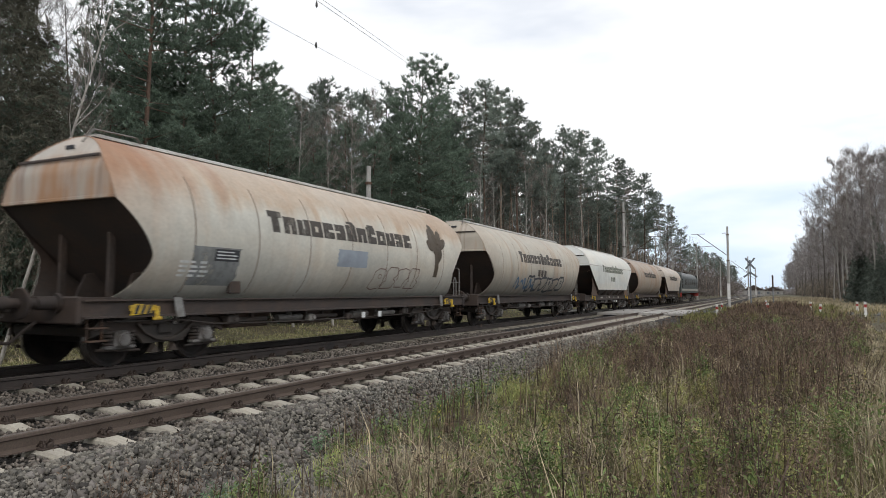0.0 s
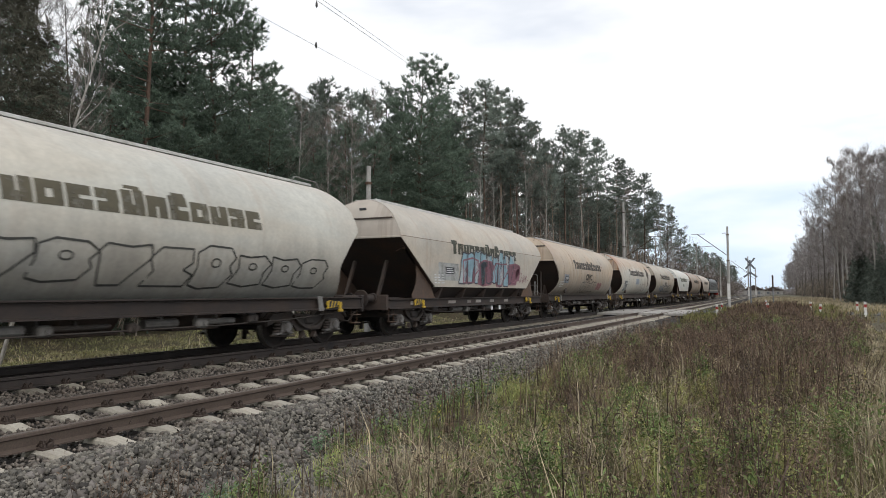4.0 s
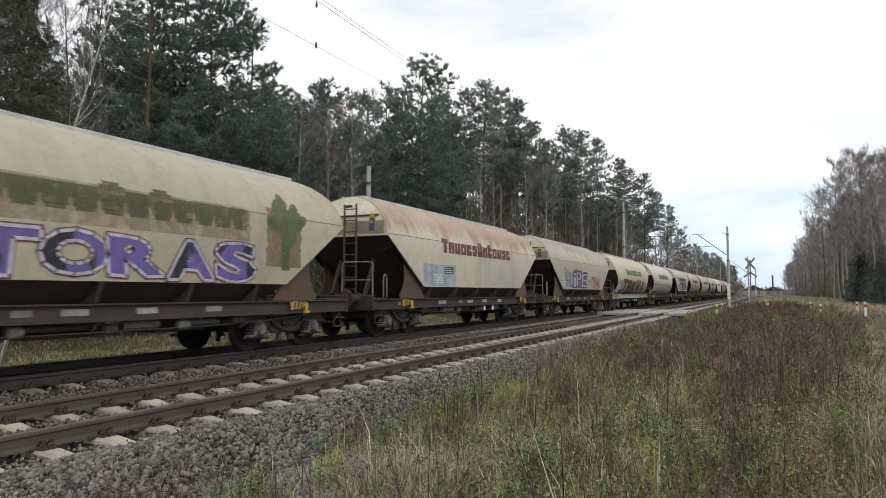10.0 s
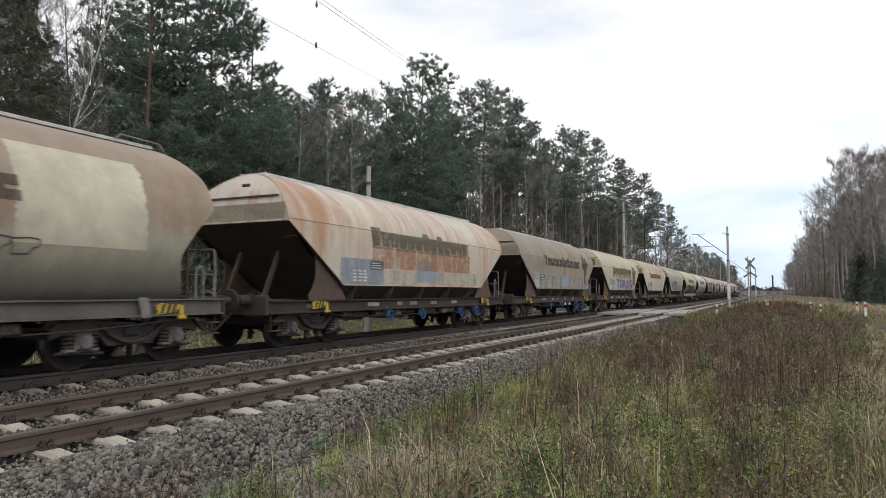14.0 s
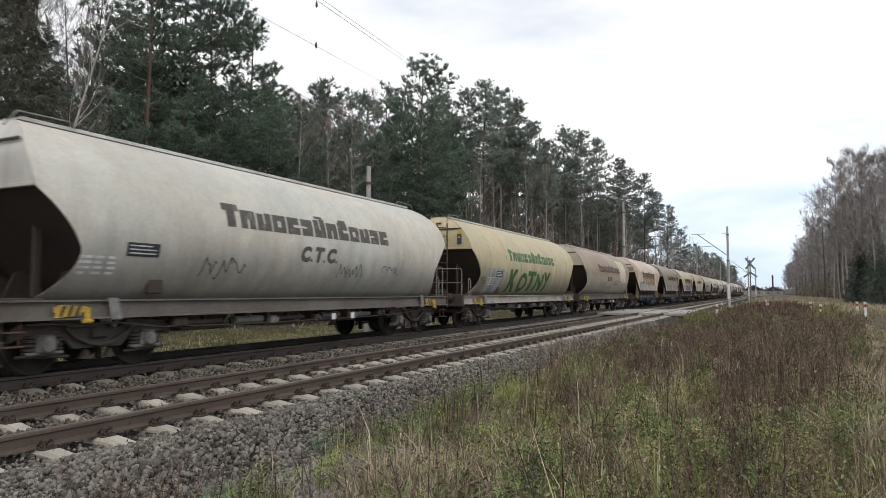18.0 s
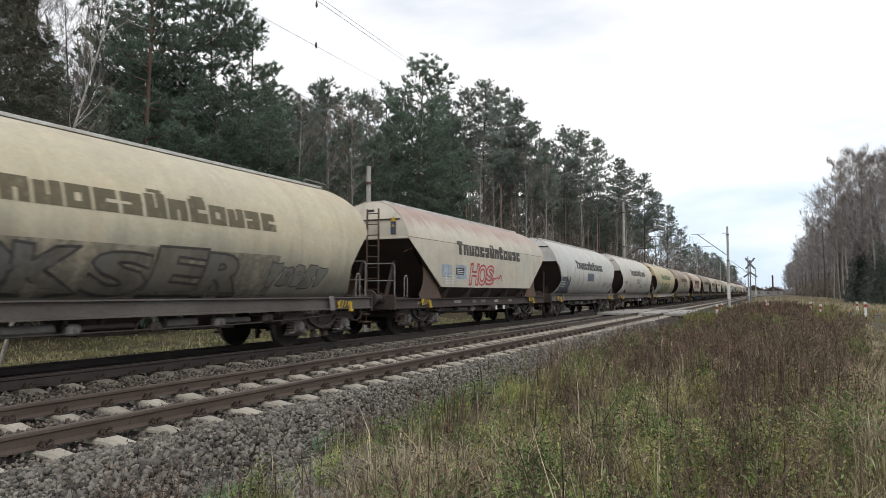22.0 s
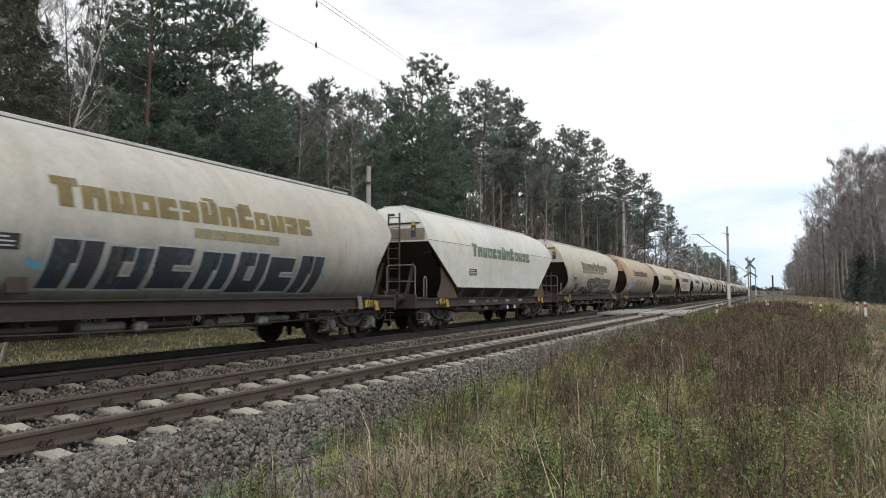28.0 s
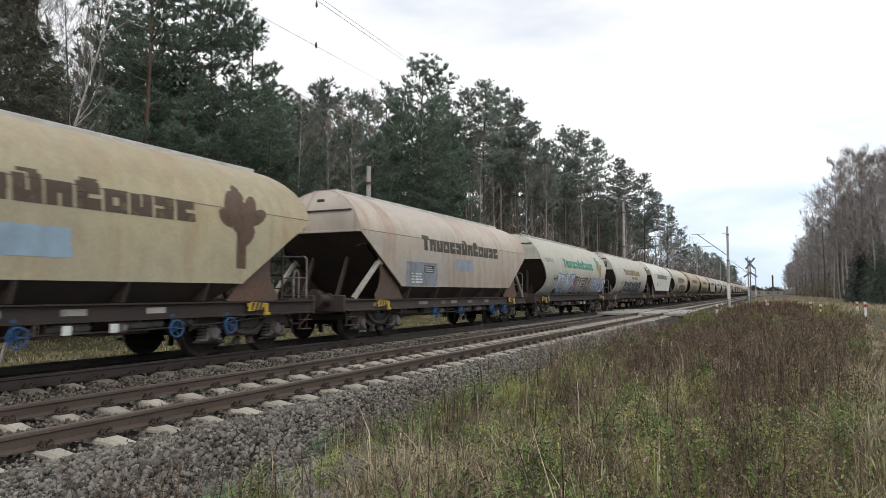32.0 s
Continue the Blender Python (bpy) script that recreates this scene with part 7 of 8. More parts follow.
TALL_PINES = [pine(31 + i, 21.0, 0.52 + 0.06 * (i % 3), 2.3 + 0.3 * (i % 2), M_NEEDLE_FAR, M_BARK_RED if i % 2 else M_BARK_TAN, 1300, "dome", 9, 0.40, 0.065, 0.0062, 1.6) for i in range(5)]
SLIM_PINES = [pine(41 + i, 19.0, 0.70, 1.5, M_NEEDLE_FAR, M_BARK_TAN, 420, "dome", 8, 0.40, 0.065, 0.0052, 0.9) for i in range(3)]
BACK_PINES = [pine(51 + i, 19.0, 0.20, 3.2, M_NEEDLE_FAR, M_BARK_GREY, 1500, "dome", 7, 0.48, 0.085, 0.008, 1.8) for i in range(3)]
BIRCHES = [bare_tree(71 + i, 16.0, M_BIRCH, M_TWIGPALE, 26, 1.7, 260, 6, 0.75, 0.014, 0.35, 0.0062, 1.3) for i in range(3)]
BARES = [bare_tree(81 + i, 20.0, M_BARK_GREY, M_TWIG, 46, 3.4, 950, 7, 1.0, 0.024, 0.22, 0.0070, 1.0) for i in range(4)]
LEFT_BARES = [bare_tree(86 + i, 20.0, M_BARK_GREY, M_TWIGDARK, 40, 3.0, 420, 6, 1.0, 0.020, 0.22, 0.0070, 1.0) for i in range(2)]
SHADE_SPRUCES = [spruce(95, 14.0, 5.0, M_SPRUCEDULL, 15000, 0.20, 0.028, 3.2)]
SPRUCES = [spruce(91 + i, 9 + 2 * i, 2.4 + 0.3 * i) for i in range(2)]

PINE_LABEL = "bushy dark green pine with branches low down at the wood's edge"
LOW_LABEL = "young bushy green pine at the wood's edge"
TALL_LABEL = "tall pine with a long bare reddish trunk and high crown"
BACK_LABEL = "green pine standing back inside the wood, needles paled for haze"
BIRCH_LABEL = "leafless birch with a slim white trunk and fine twigs"
BARE_LABEL = "leafless grey-brown deciduous tree with a haze of twigs"


def grove(spots, kind, meshes, native, label, category, group, first=0, trunk_label=""):
    """Trees at (x, y, height) spots."""
    for i, (x, y, h) in enumerate(spots):
        plant(kind, meshes[(i + first) % len(meshes)], x, y, label, category, group, h / native, trunk_label)


EDGE_A = ((-26.5, 21.2, 14.0), (-24.5, 13.6, 13.2), (-26.0, 16.4, 12.5), (-23.5, 20.3, 19.5), (-26.5, 25.3, 21.0), (-24.5, 25.5, 18.0), (-26.0, 29.1, 17.0), (-27.0, 32.6, 14.4))
EDGE_B = ((-28.0, 36.2, 14.2), (-30.0, 40.8, 16.5), (-29.0, 41.2, 17.1), (-31.0, 46.5, 17.8), (-29.0, 45.5, 17.2), (-28.0, 46.2, 17.8))
EDGE_C = ((-26.0, 45.7, 17.4), (-25.5, 51.4, 17.6))
MAIN_A = ((-24.0, 44.8, 18.9),)
LOW_A = ((-22.5, 26.2, 10.3), (-23.5, 31.8, 11.0), (-24.0, 35.4, 12.2), (-23.0, 36.8, 11.6), (-24.5, 41.9, 13.3), (-22.5, 43.3, 12.4), (-23.0, 49.3, 13.5), (-22.0, 27.8, 9.4), (-23.0, 24.0, 10.1), (-22.5, 21.1, 9.7), (-23.0, 17.4, 9.5), (-23.0, 15.3, 9.6))
TALL_A = ((-24.0, 54.8, 19.4), (-23.0, 55.6, 20.2), (-24.5, 64.2, 22.2), (-23.0, 65.1, 21.3), (-24.0, 72.3, 20.6), (-25.0, 81.3, 20.4))
TALL_B = ((-23.0, 83.2, 22.1), (-22.5, 89.9, 23.3), (-24.0, 105.9, 25.7), (-23.0, 111.9, 23.4), (-23.0, 124.7, 24.1), (-22.0, 135.6, 24.8), (-22.0, 149.7, 22.9), (-22.0, 166.9, 22.0))
grove(EDGE_A, "pine_tree", EDGE_PINES, 18.0, PINE_LABEL, "pine tree", "pines at the wood's edge", 0)
grove(EDGE_B, "pine_tree", BACK_PINES, 19.0, BACK_LABEL, "pine tree", "pines inside the wood", 0)
grove(EDGE_C, "pine_tree", EDGE_PINES, 18.0, PINE_LABEL, "pine tree", "pines at the wood's edge", 1)
grove(MAIN_A, "pine_tree", MAIN_PINE, 20.0, "broad full green pine towering over the wood's edge", "pine tree", "pines at the wood's edge")
grove(LOW_A, "pine_tree", EDGE_PINES, 18.0, LOW_LABEL, "pine tree", "young pines at the wood's edge", 2)
grove(TALL_A + TALL_B, "pine_tree", TALL_PINES, 21.0, TALL_LABEL, "pine tree", "tall pines of the wood", 0)
for i in range(30):
    y = 54 + i * 4.1 + RNG.uniform(-1, 1)
    x = -26.5 - (i * 5 % 4) * 2.1 + RNG.normal(0, 0.6)
    s = (0.92 if y < 75 else 0.98) * RNG.uniform(0.84, 1.03)
    plant("pine_tree", TALL_PINES[i * 3 % 5], x, y, TALL_LABEL, "pine tree", "tall pines of the wood", s)
for i in range(46):
    y = 53 + i * 2.1 + RNG.uniform(-0.8, 0.8)
    x = -23.2 - (i * 7 % 6) * 1.5 + RNG.normal(0, 0.5)
    plant("pine_tree", SLIM_PINES[i % 3], x, y, "slim pine with a bare tan trunk and a small high crown", "pine tree", "slim pines of the wood", RNG.uniform(0.74, 1.0))
for i in range(52):
    y = 6 + i * 3.3 + RNG.uniform(-1.2, 1.2)
    x = -32.5 - (i * 7 % 5) * 2.6 + RNG.normal(0, 0.8)
    if y > 50 and i % 4:
        continue
    plant("pine_tree", BACK_PINES[i % 3], x, y, BACK_LABEL, "pine tree", "pines inside the wood", RNG.uniform(0.50, 0.66) if y < 30 else RNG.uniform(0.72, 0.92) if y < 48 else RNG.uniform(0.85, 1.05))
BIRCH_A = ((-21.5, 27.4, 11.9), (-25.0, 36.2, 14.0), (-21.0, 50.4, 13.8), (-20.5, 60.3, 14.9), (-21.0, 111.2, 18.9), (-20.5, 144.4, 18.9), (-20.5, 168.9, 20.0), (-20.5, 192.4, 20.0), (-21.0, 165.8, 20.3), (-24.0, 38.4, 14.8), (-21.0, 30.0, 11.5), (-22.0, 33.5, 12.4), (-22.4, 57.0, 15.0), (-22.0, 71.0, 16.0), (-22.0, 88.0, 16.5))
grove(BIRCH_A, "birch_tree", BIRCHES, 16.0, BIRCH_LABEL, "birch tree", "birches at the wood's edge", 0, "slim white birch trunk")
FILL_A = ((-28.5, 23.0, 12.5), (-30.0, 26.0, 13.5), (-28.5, 28.0, 14.0), (-30.5, 30.5, 14.5), (-29.0, 33.5, 14.5), (-31.0, 36.0, 15.0), (-29.5, 20.0, 11.0), (-28.0, 17.5, 9.0), (-30.0, 39.0, 15.0), (-27.0, 30.0, 11.5), (-26.5, 22.5, 10.0))
grove(FILL_A, "pine_tree", BACK_PINES, 19.0, BACK_LABEL, "pine tree", "pines inside the wood", 1)
grove(((-21.8, 12.4, 14.0),), "spruce_tree", SHADE_SPRUCES, 14.0, "dense brownish green spruce at the wood's edge", "spruce tree", "spruces at the wood's edge")
leaning = plant("birch_tree", BIRCHES[1], -15.8, 9.56, "leaning leafless birch with a slim white trunk", "birch tree", "birches at the wood's edge", 0.75, "slim leaning birch trunk")
leaning.matrix_basis = Matrix.Translation((-15.8, 9.56, float(ground_height(-15.8, 9.56)) - 0.1)) @ Matrix.Rotation(radians(15.5), 4, (-0.435, 0.900, 0.0)) @ Matrix.Diagonal((0.45, 0.45, 0.75, 1.0))
BARE_A = ((-28.0, 18.0, 16.0), (-29.0, 21.0, 17.5), (-27.0, 15.0, 15.0), (-24.6, 17.6, 13.5))
grove(BARE_A, "bare_tree", LEFT_BARES, 20.0, BARE_LABEL, "tree", "leafless trees of the wood", 1)
for i in range(34):
    y = 178 + i * 9 + RNG.uniform(-3, 3)
    x = -20.5 - (i % 3) * 3 + RNG.normal(0, 0.6)
    if i % 3 == 0:
        plant("pine_tree", TALL_PINES[i % 5], x, y, TALL_LABEL, "pine tree", "tall pines of the wood", RNG.uniform(0.72, 0.92))
    else:
        plant("bare_tree", BARES[i % 4], x, y, BARE_LABEL, "tree", "leafless trees of the wood", RNG.uniform(0.7, 0.95))
# right wood
RIGHT_A = ((11.5, 145.0, 26.5), (11.7, 127.0, 24.6), (11.5, 104.0, 20.0), (11.8, 93.0, 18.0), (11.5, 80.0, 15.5), (11.5, 187.0, 26.5), (11.7, 240.0, 24.0), (11.8, 312.0, 23.5), (11.8, 397.0, 23.0), (12.0, 510.0, 21.0))
grove(RIGHT_A, "bare_tree", BARES, 20.0, BARE_LABEL, "tree", "leafless trees beyond the lane", 0)
for i in range(60):
    y = 84 + i * 4.4 + i * i * 0.12 + RNG.uniform(-1.5, 1.5)
    x = 12.6 + (i * 3 % 4) * 2.2 + RNG.normal(0, 0.5)
    plant("bare_tree", BARES[i % 4], x, y, BARE_LABEL, "tree", "leafless trees beyond the lane", min(1.2, (x - 0.2) / 11.6 * (0.70 + 0.0042 * (y - 84))) * RNG.uniform(0.86, 1.0))
BIRCH_B = ((10.0, 127.0, 19.0), (10.3, 122.0, 20.0), (10.9, 116.5, 18.0), (10.6, 119.0, 19.0), (11.0, 92.0, 15.0), (10.4, 142.0, 18.0))
grove(BIRCH_B, "birch_tree", BIRCHES, 16.0, BIRCH_LABEL, "birch tree", "birches beyond the lane", 1, "slim white birch trunk")
SPRUCE_A = ((11.0, 104.0, 9.5), (10.8, 110.0, 8.5), (11.6, 96.0, 8.5), (12.4, 101.0, 10.0), (11.4, 90.0, 8.0))
grove(SPRUCE_A, "spruce_tree", SPRUCES, 10.0, "dense green spruce beyond the lane, greyed for haze", "spruce tree", "spruces beyond the lane")


# underwood and far woods
def brush(name, label, x0, x1, y0, y1, count, h, mat, seed, width=0.05):
    rng = np.random.default_rng(seed)
    x, y = rng.uniform(x0, x1, count), rng.uniform(y0, y1, count)
    z = ground_height(x, y)
    hh = h * rng.uniform(0.25, 1.0, count) ** 1.3
    c = np.stack([x, y, z + hh * rng.uniform(0.1, 0.9, count)], 1)
    v, f = spikes(rng, c, np.tile([0, 0, 1.0], (count, 1)), 4, 0.9, width, 0.45, 0.5)
    return thing(name, label, "undergrowth", kind="stuff", me=tri_mesh(name, v, f, mat))


brush("underwood", "brown leafless underwood along the far wood's edge", -34, -21.5, 2, 190, 44000, 5.2, M_BRUSH, 3, 0.05)
brush("underwood", "dark green young growth along the far wood's edge", -30, -22, 4, 75, 20000, 4.6, M_NEEDLE, 4, 0.05)
brush("underwood", "brown leafless underwood beyond the lane", 11.5, 30, 78, 420, 16000, 7.0, M_BRUSH, 5, 0.14)
brush("far_woods", "distant brown wood closing the line's far end", -46, -19, 170, 640, 30000, 15.0, M_BRUSHFAR, 6, 0.22)
brush("far_woods", "distant wood behind the pines, colour paled for haze", -66, -32, 52, 230, 84000, 21.0, M_FARWOOD, 8, 0.24)
brush("far_woods", "distant wood behind the pines, colour paled for haze", -64, -34, -10, 50, 38000, 19.0, M_FARWOOD, 13, 0.20)
brush("far_woods", "distant brown wood beyond the lane", 17, 60, 84, 700, 34000, 19.0, M_TWIG, 9, 0.20)
brush("far_woods", "low distant bushes round the houses", -30, 40, 420, 640, 5000, 6.0, M_TWIG, 10, 0.5)


# ---------------------------------------------------------------- grass and weeds
def blades(name, label, xs, ys, h, width, mat, seed, lean=0.35, category="grass"):
    """Curved two-piece blades rooted at the given places."""
    rng = np.random.default_rng(seed)
    n = len(xs)
    z = ground_height(xs, ys) - 0.02
    p = np.stack([xs, ys, z], 1)
    hh = h * rng.uniform(0.45, 1.15, (n, 1))
    az = rng.uniform(0, 2 * math.pi, n)
    out = np.stack([np.cos(az), np.sin(az), 0 * az], 1) * hh * lean * rng.uniform(0.1, 1.0, (n, 1))
    sa = rng.uniform(0, 2 * math.pi, n)
    s = np.stack([np.cos(sa), np.sin(sa), 0 * sa], 1) * width * rng.uniform(0.6, 1.3, (n, 1)) * 0.5
    up = np.array([0, 0, 1.0])
    mid = p + up * hh * 0.6 + out * 0.35
    tip = p + up * hh + out
    v = np.stack([p - s, p + s, mid - s * 0.7, mid + s * 0.7, tip], 1).reshape(-1, 3)
    k = np.arange(n)[:, None] * 5
    f = np.concatenate([k + [0, 1, 3], k + [0, 3, 2], k + [2, 3, 4]], 1).reshape(-1, 3)
    return thing(name, label, category, kind="stuff", me=tri_mesh(name, v, f, mat))


def weeds(name, label, xs, ys, h, mat, seed, side=7, stem=0.008, leaf=0.10, leaf_w=0.012):
    """Withered stalks with short side shoots and seed heads."""
    rng = np.random.default_rng(seed)
    n = len(xs)
    z = ground_height(xs, ys) - 0.02
    p = np.stack([xs, ys, z], 1)
    hh = h * rng.uniform(0.5, 1.15, (n, 1))
    tilt = rng.normal(0, 0.13, (n, 3)) * hh
    tilt[:, 2] = 0
    tip = p + np.array([0, 0, 1.0]) * hh + tilt
    s = unit(rng.normal(0, 1, (n, 3)) * [1, 1, 0.05]) * stem * 0.5
    v1 = np.stack([p - s, p + s, tip], 1).reshape(-1, 3)
    f1 = np.arange(len(v1)).reshape(-1, 3)
    u = rng.uniform(0.3, 1.0, (n, side, 1))
    c = (p[:, None] * (1 - u) + tip[:, None] * u).reshape(-1, 3)
    v2, f2 = spikes(rng, c, np.tile([0, 0, 1.0], (len(c), 1)), 2, leaf, leaf_w, 0.42, 0.6)
    v = np.concatenate([v1, v2])
    f = np.concatenate([f1, f2 + len(v1)])
    return thing(name, label, "weeds", kind="stuff", me=tri_mesh(name, v, f, mat))


def scatter(n, x0, x1, y0, y1, seed, power=1.0, keep=None):
    rng = np.random.default_rng(seed)
    x = rng.uniform(x0, x1, n)
    y = y0 + (y1 - y0) * rng.uniform(0, 1, n) ** power
    if keep is not None:
        m = keep(x, y, rng)
        x, y = x[m], y[m]
    return x, y


def patchy(scale, level, seed):
    def keep(x, y, rng):
        f = np.sin(x * scale + seed) * np.cos(y * scale * 0.8 + seed * 1.7) + 0.6 * np.sin(x * scale * 2.3 + y * scale * 1.9 + seed)
        return f + rng.normal(0, 0.45, len(x)) > level
    return keep


def off_lane(inner):
    """Leaves the mown lane to the right free of tall weeds."""
    def keep(x, y, rng):
        return inner(x, y, rng) & ((x < 0.5 + 0.065 * y + rng.normal(0, 0.2, len(x))) | (rng.uniform(0, 1, len(x)) < 0.05)) & (np.abs(y - 48) > 4.0)
    return keep


def leaf_clumps(rng, p, tilt, size, shape=0.42):
    """Small folded diamond leaves at points p, about the directions tilt."""
    n = len(p)
    d = unit(tilt + rng.normal(0, 0.55, (n, 3)))
    s = unit(np.cross(d, rng.normal(0, 1, (n, 3))))
    up = np.cross(s, d)
    ln = size * rng.uniform(0.55, 1.25, (n, 1))
    w = ln * shape * 0.5
    mid = p + d * ln * 0.5
    v = np.stack([p, mid - s * w + up * w * 0.35, mid + s * w + up * w * 0.35, p + d * ln], 1).reshape(-1, 3)
    k = np.arange(n)[:, None] * 4
    return v, np.concatenate([k + [0, 2, 3], k + [0, 3, 1]], 1).reshape(-1, 3)


def value_noise(x, y, seed):
    """Smooth field, about -1 to 1, one unit across."""
    rng = np.random.default_rng(seed)
    grid = rng.uniform(-1, 1, (64, 64))
    xi, yi = np.floor(x).astype(int), np.floor(y).astype(int)
    fx, fy = x - xi, y - yi
    fx, fy = fx * fx * (3 - 2 * fx), fy * fy * (3 - 2 * fy)
    a, b = grid[xi % 64, yi % 64], grid[(xi + 1) % 64, yi % 64]
    c, d = grid[xi % 64, (yi + 1) % 64], grid[(xi + 1) % 64, (yi + 1) % 64]
    return (a * (1 - fx) + b * fx) * (1 - fy) + (c * (1 - fx) + d * fx) * fy


def cover(x, y):
    """0 on the bare ballast slope, 1 on the fully grown bank."""
    return np.clip((x + 4.72 - 0.75 * np.clip((6.8 - y) / 2.2, 0, 1) + 0.35 * value_noise(x * 1.6, y * 1.6, 5)) / 1.0 + 0.35 * np.clip((y - 6) / 5, 0, 1), 0, 1)


def swell(x, y):
    """Growth from clump to clump: low hollows and tall tufts."""
    return np.clip(0.95 + 0.75 * value_noise(x * 2.6, y * 2.0, 31) + 0.35 * value_noise(x * 0.9, y * 0.7, 32), 0.3, 1.8)[:, None] * (1 - 0.38 * np.clip((y - 16) / 14, 0, 1))[:, None]


def lane(x, y):
    """1 on the mown lane at the right."""
    return np.clip((x + 0.30 - 0.110 * y) / 0.2, 0, 1)


def bank_points(n, seed, y0=2.6, y1=44.0, power=1.9):
    rng = np.random.default_rng(seed)
    y = y0 + (y1 - y0) * rng.uniform(0, 1, n) ** power
    x = -4.8 + rng.uniform(0, 1, n) * np.minimum(8.4, 5.0 + 0.25 * y)
    return x, y, rng


def bunches(n, seed, field, y1=44.0, power=1.9, tall=0.0):
    """Clump centres where the field (0 to 1) lets them stand."""
    x, y, rng = bank_points(n, seed, 2.6, y1, power)
    ok = (rng.uniform(0, 1, n) < field(x, y)) & (np.abs(y - 48) > 4.5) & (rng.uniform(0, 1, n) < 1.5 * cover(x, y) - 0.05)
    if tall:
        ok &= rng.uniform(0, 1, n) > 0.97 * lane(x, y)
    return x[ok], y[ok], rng


def spread_plants(x, y, rng, per, radius):
    """Plants in clumps about the given places."""
    n = len(x)
    a, r = rng.uniform(0, 2 * math.pi, (n, per)), radius * np.sqrt(rng.uniform(0, 1, (n, per)))
    return (x[:, None] + r * np.cos(a)).ravel(), (y[:, None] + r * np.sin(a)).ravel()


def herb(name, label, x, y, rng, h, mat, leaves, size, shape=0.42, stem=0.005):
    """Leafy plants: short stems with folded leaves along them."""
    n = len(x)
    z = ground_height(x, y) - 0.02
    p = np.stack([x, y, z], 1)
    hh = h * rng.uniform(0.6, 1.15, (n, 1)) * (0.35 + 0.65 * cover(x, y))[:, None] * swell(x, y)
    lean = rng.normal(0, 0.22, (n, 3)) * hh
    lean[:, 2] = 0
    tip = p + np.array([0, 0, 1.0]) * hh + lean
    s = unit(rng.normal(0, 1, (n, 3)) * [1, 1, 0.05]) * stem * 0.5
    v1 = np.stack([p - s, p + s, tip], 1).reshape(-1, 3)
    u = rng.uniform(0.12, 1.0, (n, leaves, 1)) ** 0.8
    c = (p[:, None] * (1 - u) + tip[:, None] * u).reshape(-1, 3)
    a = rng.uniform(0, 2 * math.pi, len(c))
    grow = np.repeat((0.7 + 0.05 * y)[:, None], leaves, 1).reshape(-1, 1)
    v2, f2 = leaf_clumps(rng, c, np.stack([np.cos(a), np.sin(a), 0 * a + 0.55], 1), size * np.clip(grow, 1.0, 2.2), shape)
    f1 = np.arange(len(v1)).reshape(-1, 3)
    return thing(name, label, "weeds", kind="stuff", me=tri_mesh(name, np.concatenate([v1, v2]), np.concatenate([f1, f2 + len(v1)]), mat))


def strands(name, label, x, y, rng, h, width, mat, lean):
    """Thin dry blades, bent over and crossing."""
    n = len(x)
    p = np.stack([x, y, ground_height(x, y) - 0.02], 1)
    hh = h * rng.uniform(0.45, 1.2, (n, 1)) * (0.3 + 0.7 * cover(x, y))[:, None] * swell(x, y)
    a = rng.uniform(0, 2 * math.pi, n)
    out = np.stack([np.cos(a), np.sin(a), 0 * a], 1) * hh * lean * rng.uniform(0.05, 1.0, (n, 1))
    b = rng.uniform(0, 2 * math.pi, n)
    wide = np.clip(0.6 + 0.07 * y, 1.0, 3.2)[:, None]
    s = np.stack([np.cos(b), np.sin(b), 0 * b], 1) * width * wide * rng.uniform(0.6, 1.3, (n, 1)) * 0.5
    up = np.array([0, 0, 1.0])
    m1 = p + up * hh * 0.55 + out * 0.25
    tip = p + up * hh * rng.uniform(0.65, 1.0, (n, 1)) + out
    v = np.stack([p - s, p + s, m1 - s * 0.8, m1 + s * 0.8, tip], 1).reshape(-1, 3)
    k = np.arange(n)[:, None] * 5
    f = np.concatenate([k + [0, 1, 3], k + [0, 3, 2], k + [2, 3, 4]], 1).reshape(-1, 3)
    return thing(name, label, "grass", kind="stuff", me=tri_mesh(name, v, f, mat))


def f_straw(x, y):
    return np.clip(cover(x, y) * (0.25 + 1.4 * value_noise(x * 1.0, y * 0.6, 11) + 0.65 * (y < 7.5) * (x < -1.4) + 0.6 * (x > -0.1 + 0.03 * y)), 0.02, 1)


def f_green(x, y):
    return np.clip((0.25 + 0.75 * cover(x, y)) * (0.24 + 1.8 * value_noise(x * 1.25 + 3.3, y * 0.75, 12) + 0.12 * (y < 9.0) * (x > -2.0)), 0.0, 1)


def f_olive(x, y):
    return np.clip(cover(x, y) * (0.25 + 1.4 * value_noise(x * 0.6, y * 0.4 + 7.1, 13) + 0.35 * (x > -0.8) * (y < 10)), 0.02, 1)


def f_brown(x, y):
    return np.clip(cover(x, y) * (0.25 + 1.3 * value_noise(x * 0.85 + 5, y * 0.45, 14) + 0.42 * np.clip((y - 6.5) / 5, 0, 1) * np.clip(x + 3.6, 0.25, 1) + 0.30 * (x > -1.3) * (y > 9.0) - 0.05 * (y < 8.5) * (x > -2.0)) * (1 - 0.6 * np.clip((y - 22) / 10, 0, 1)), 0.03, 1)


x, y, rng = bank_points(52000, 21)
m = rng.uniform(0, 1, len(x)) < 0.12 + 0.88 * cover(x, y)
strands("grass", "short olive-green grass under the weeds of the bank", x[m], y[m], rng, 0.17, 0.008, M_GRASS, 1.0)
x, y, rng = bank_points(16000, 17, -9.0, 2.7, 1.0)
x, y = x[x > -3.4], y[x > -3.4]
strands("grass", "short olive-green grass where the bank goes on", x, y, rng, 0.2, 0.012, M_GRASS, 1.0)
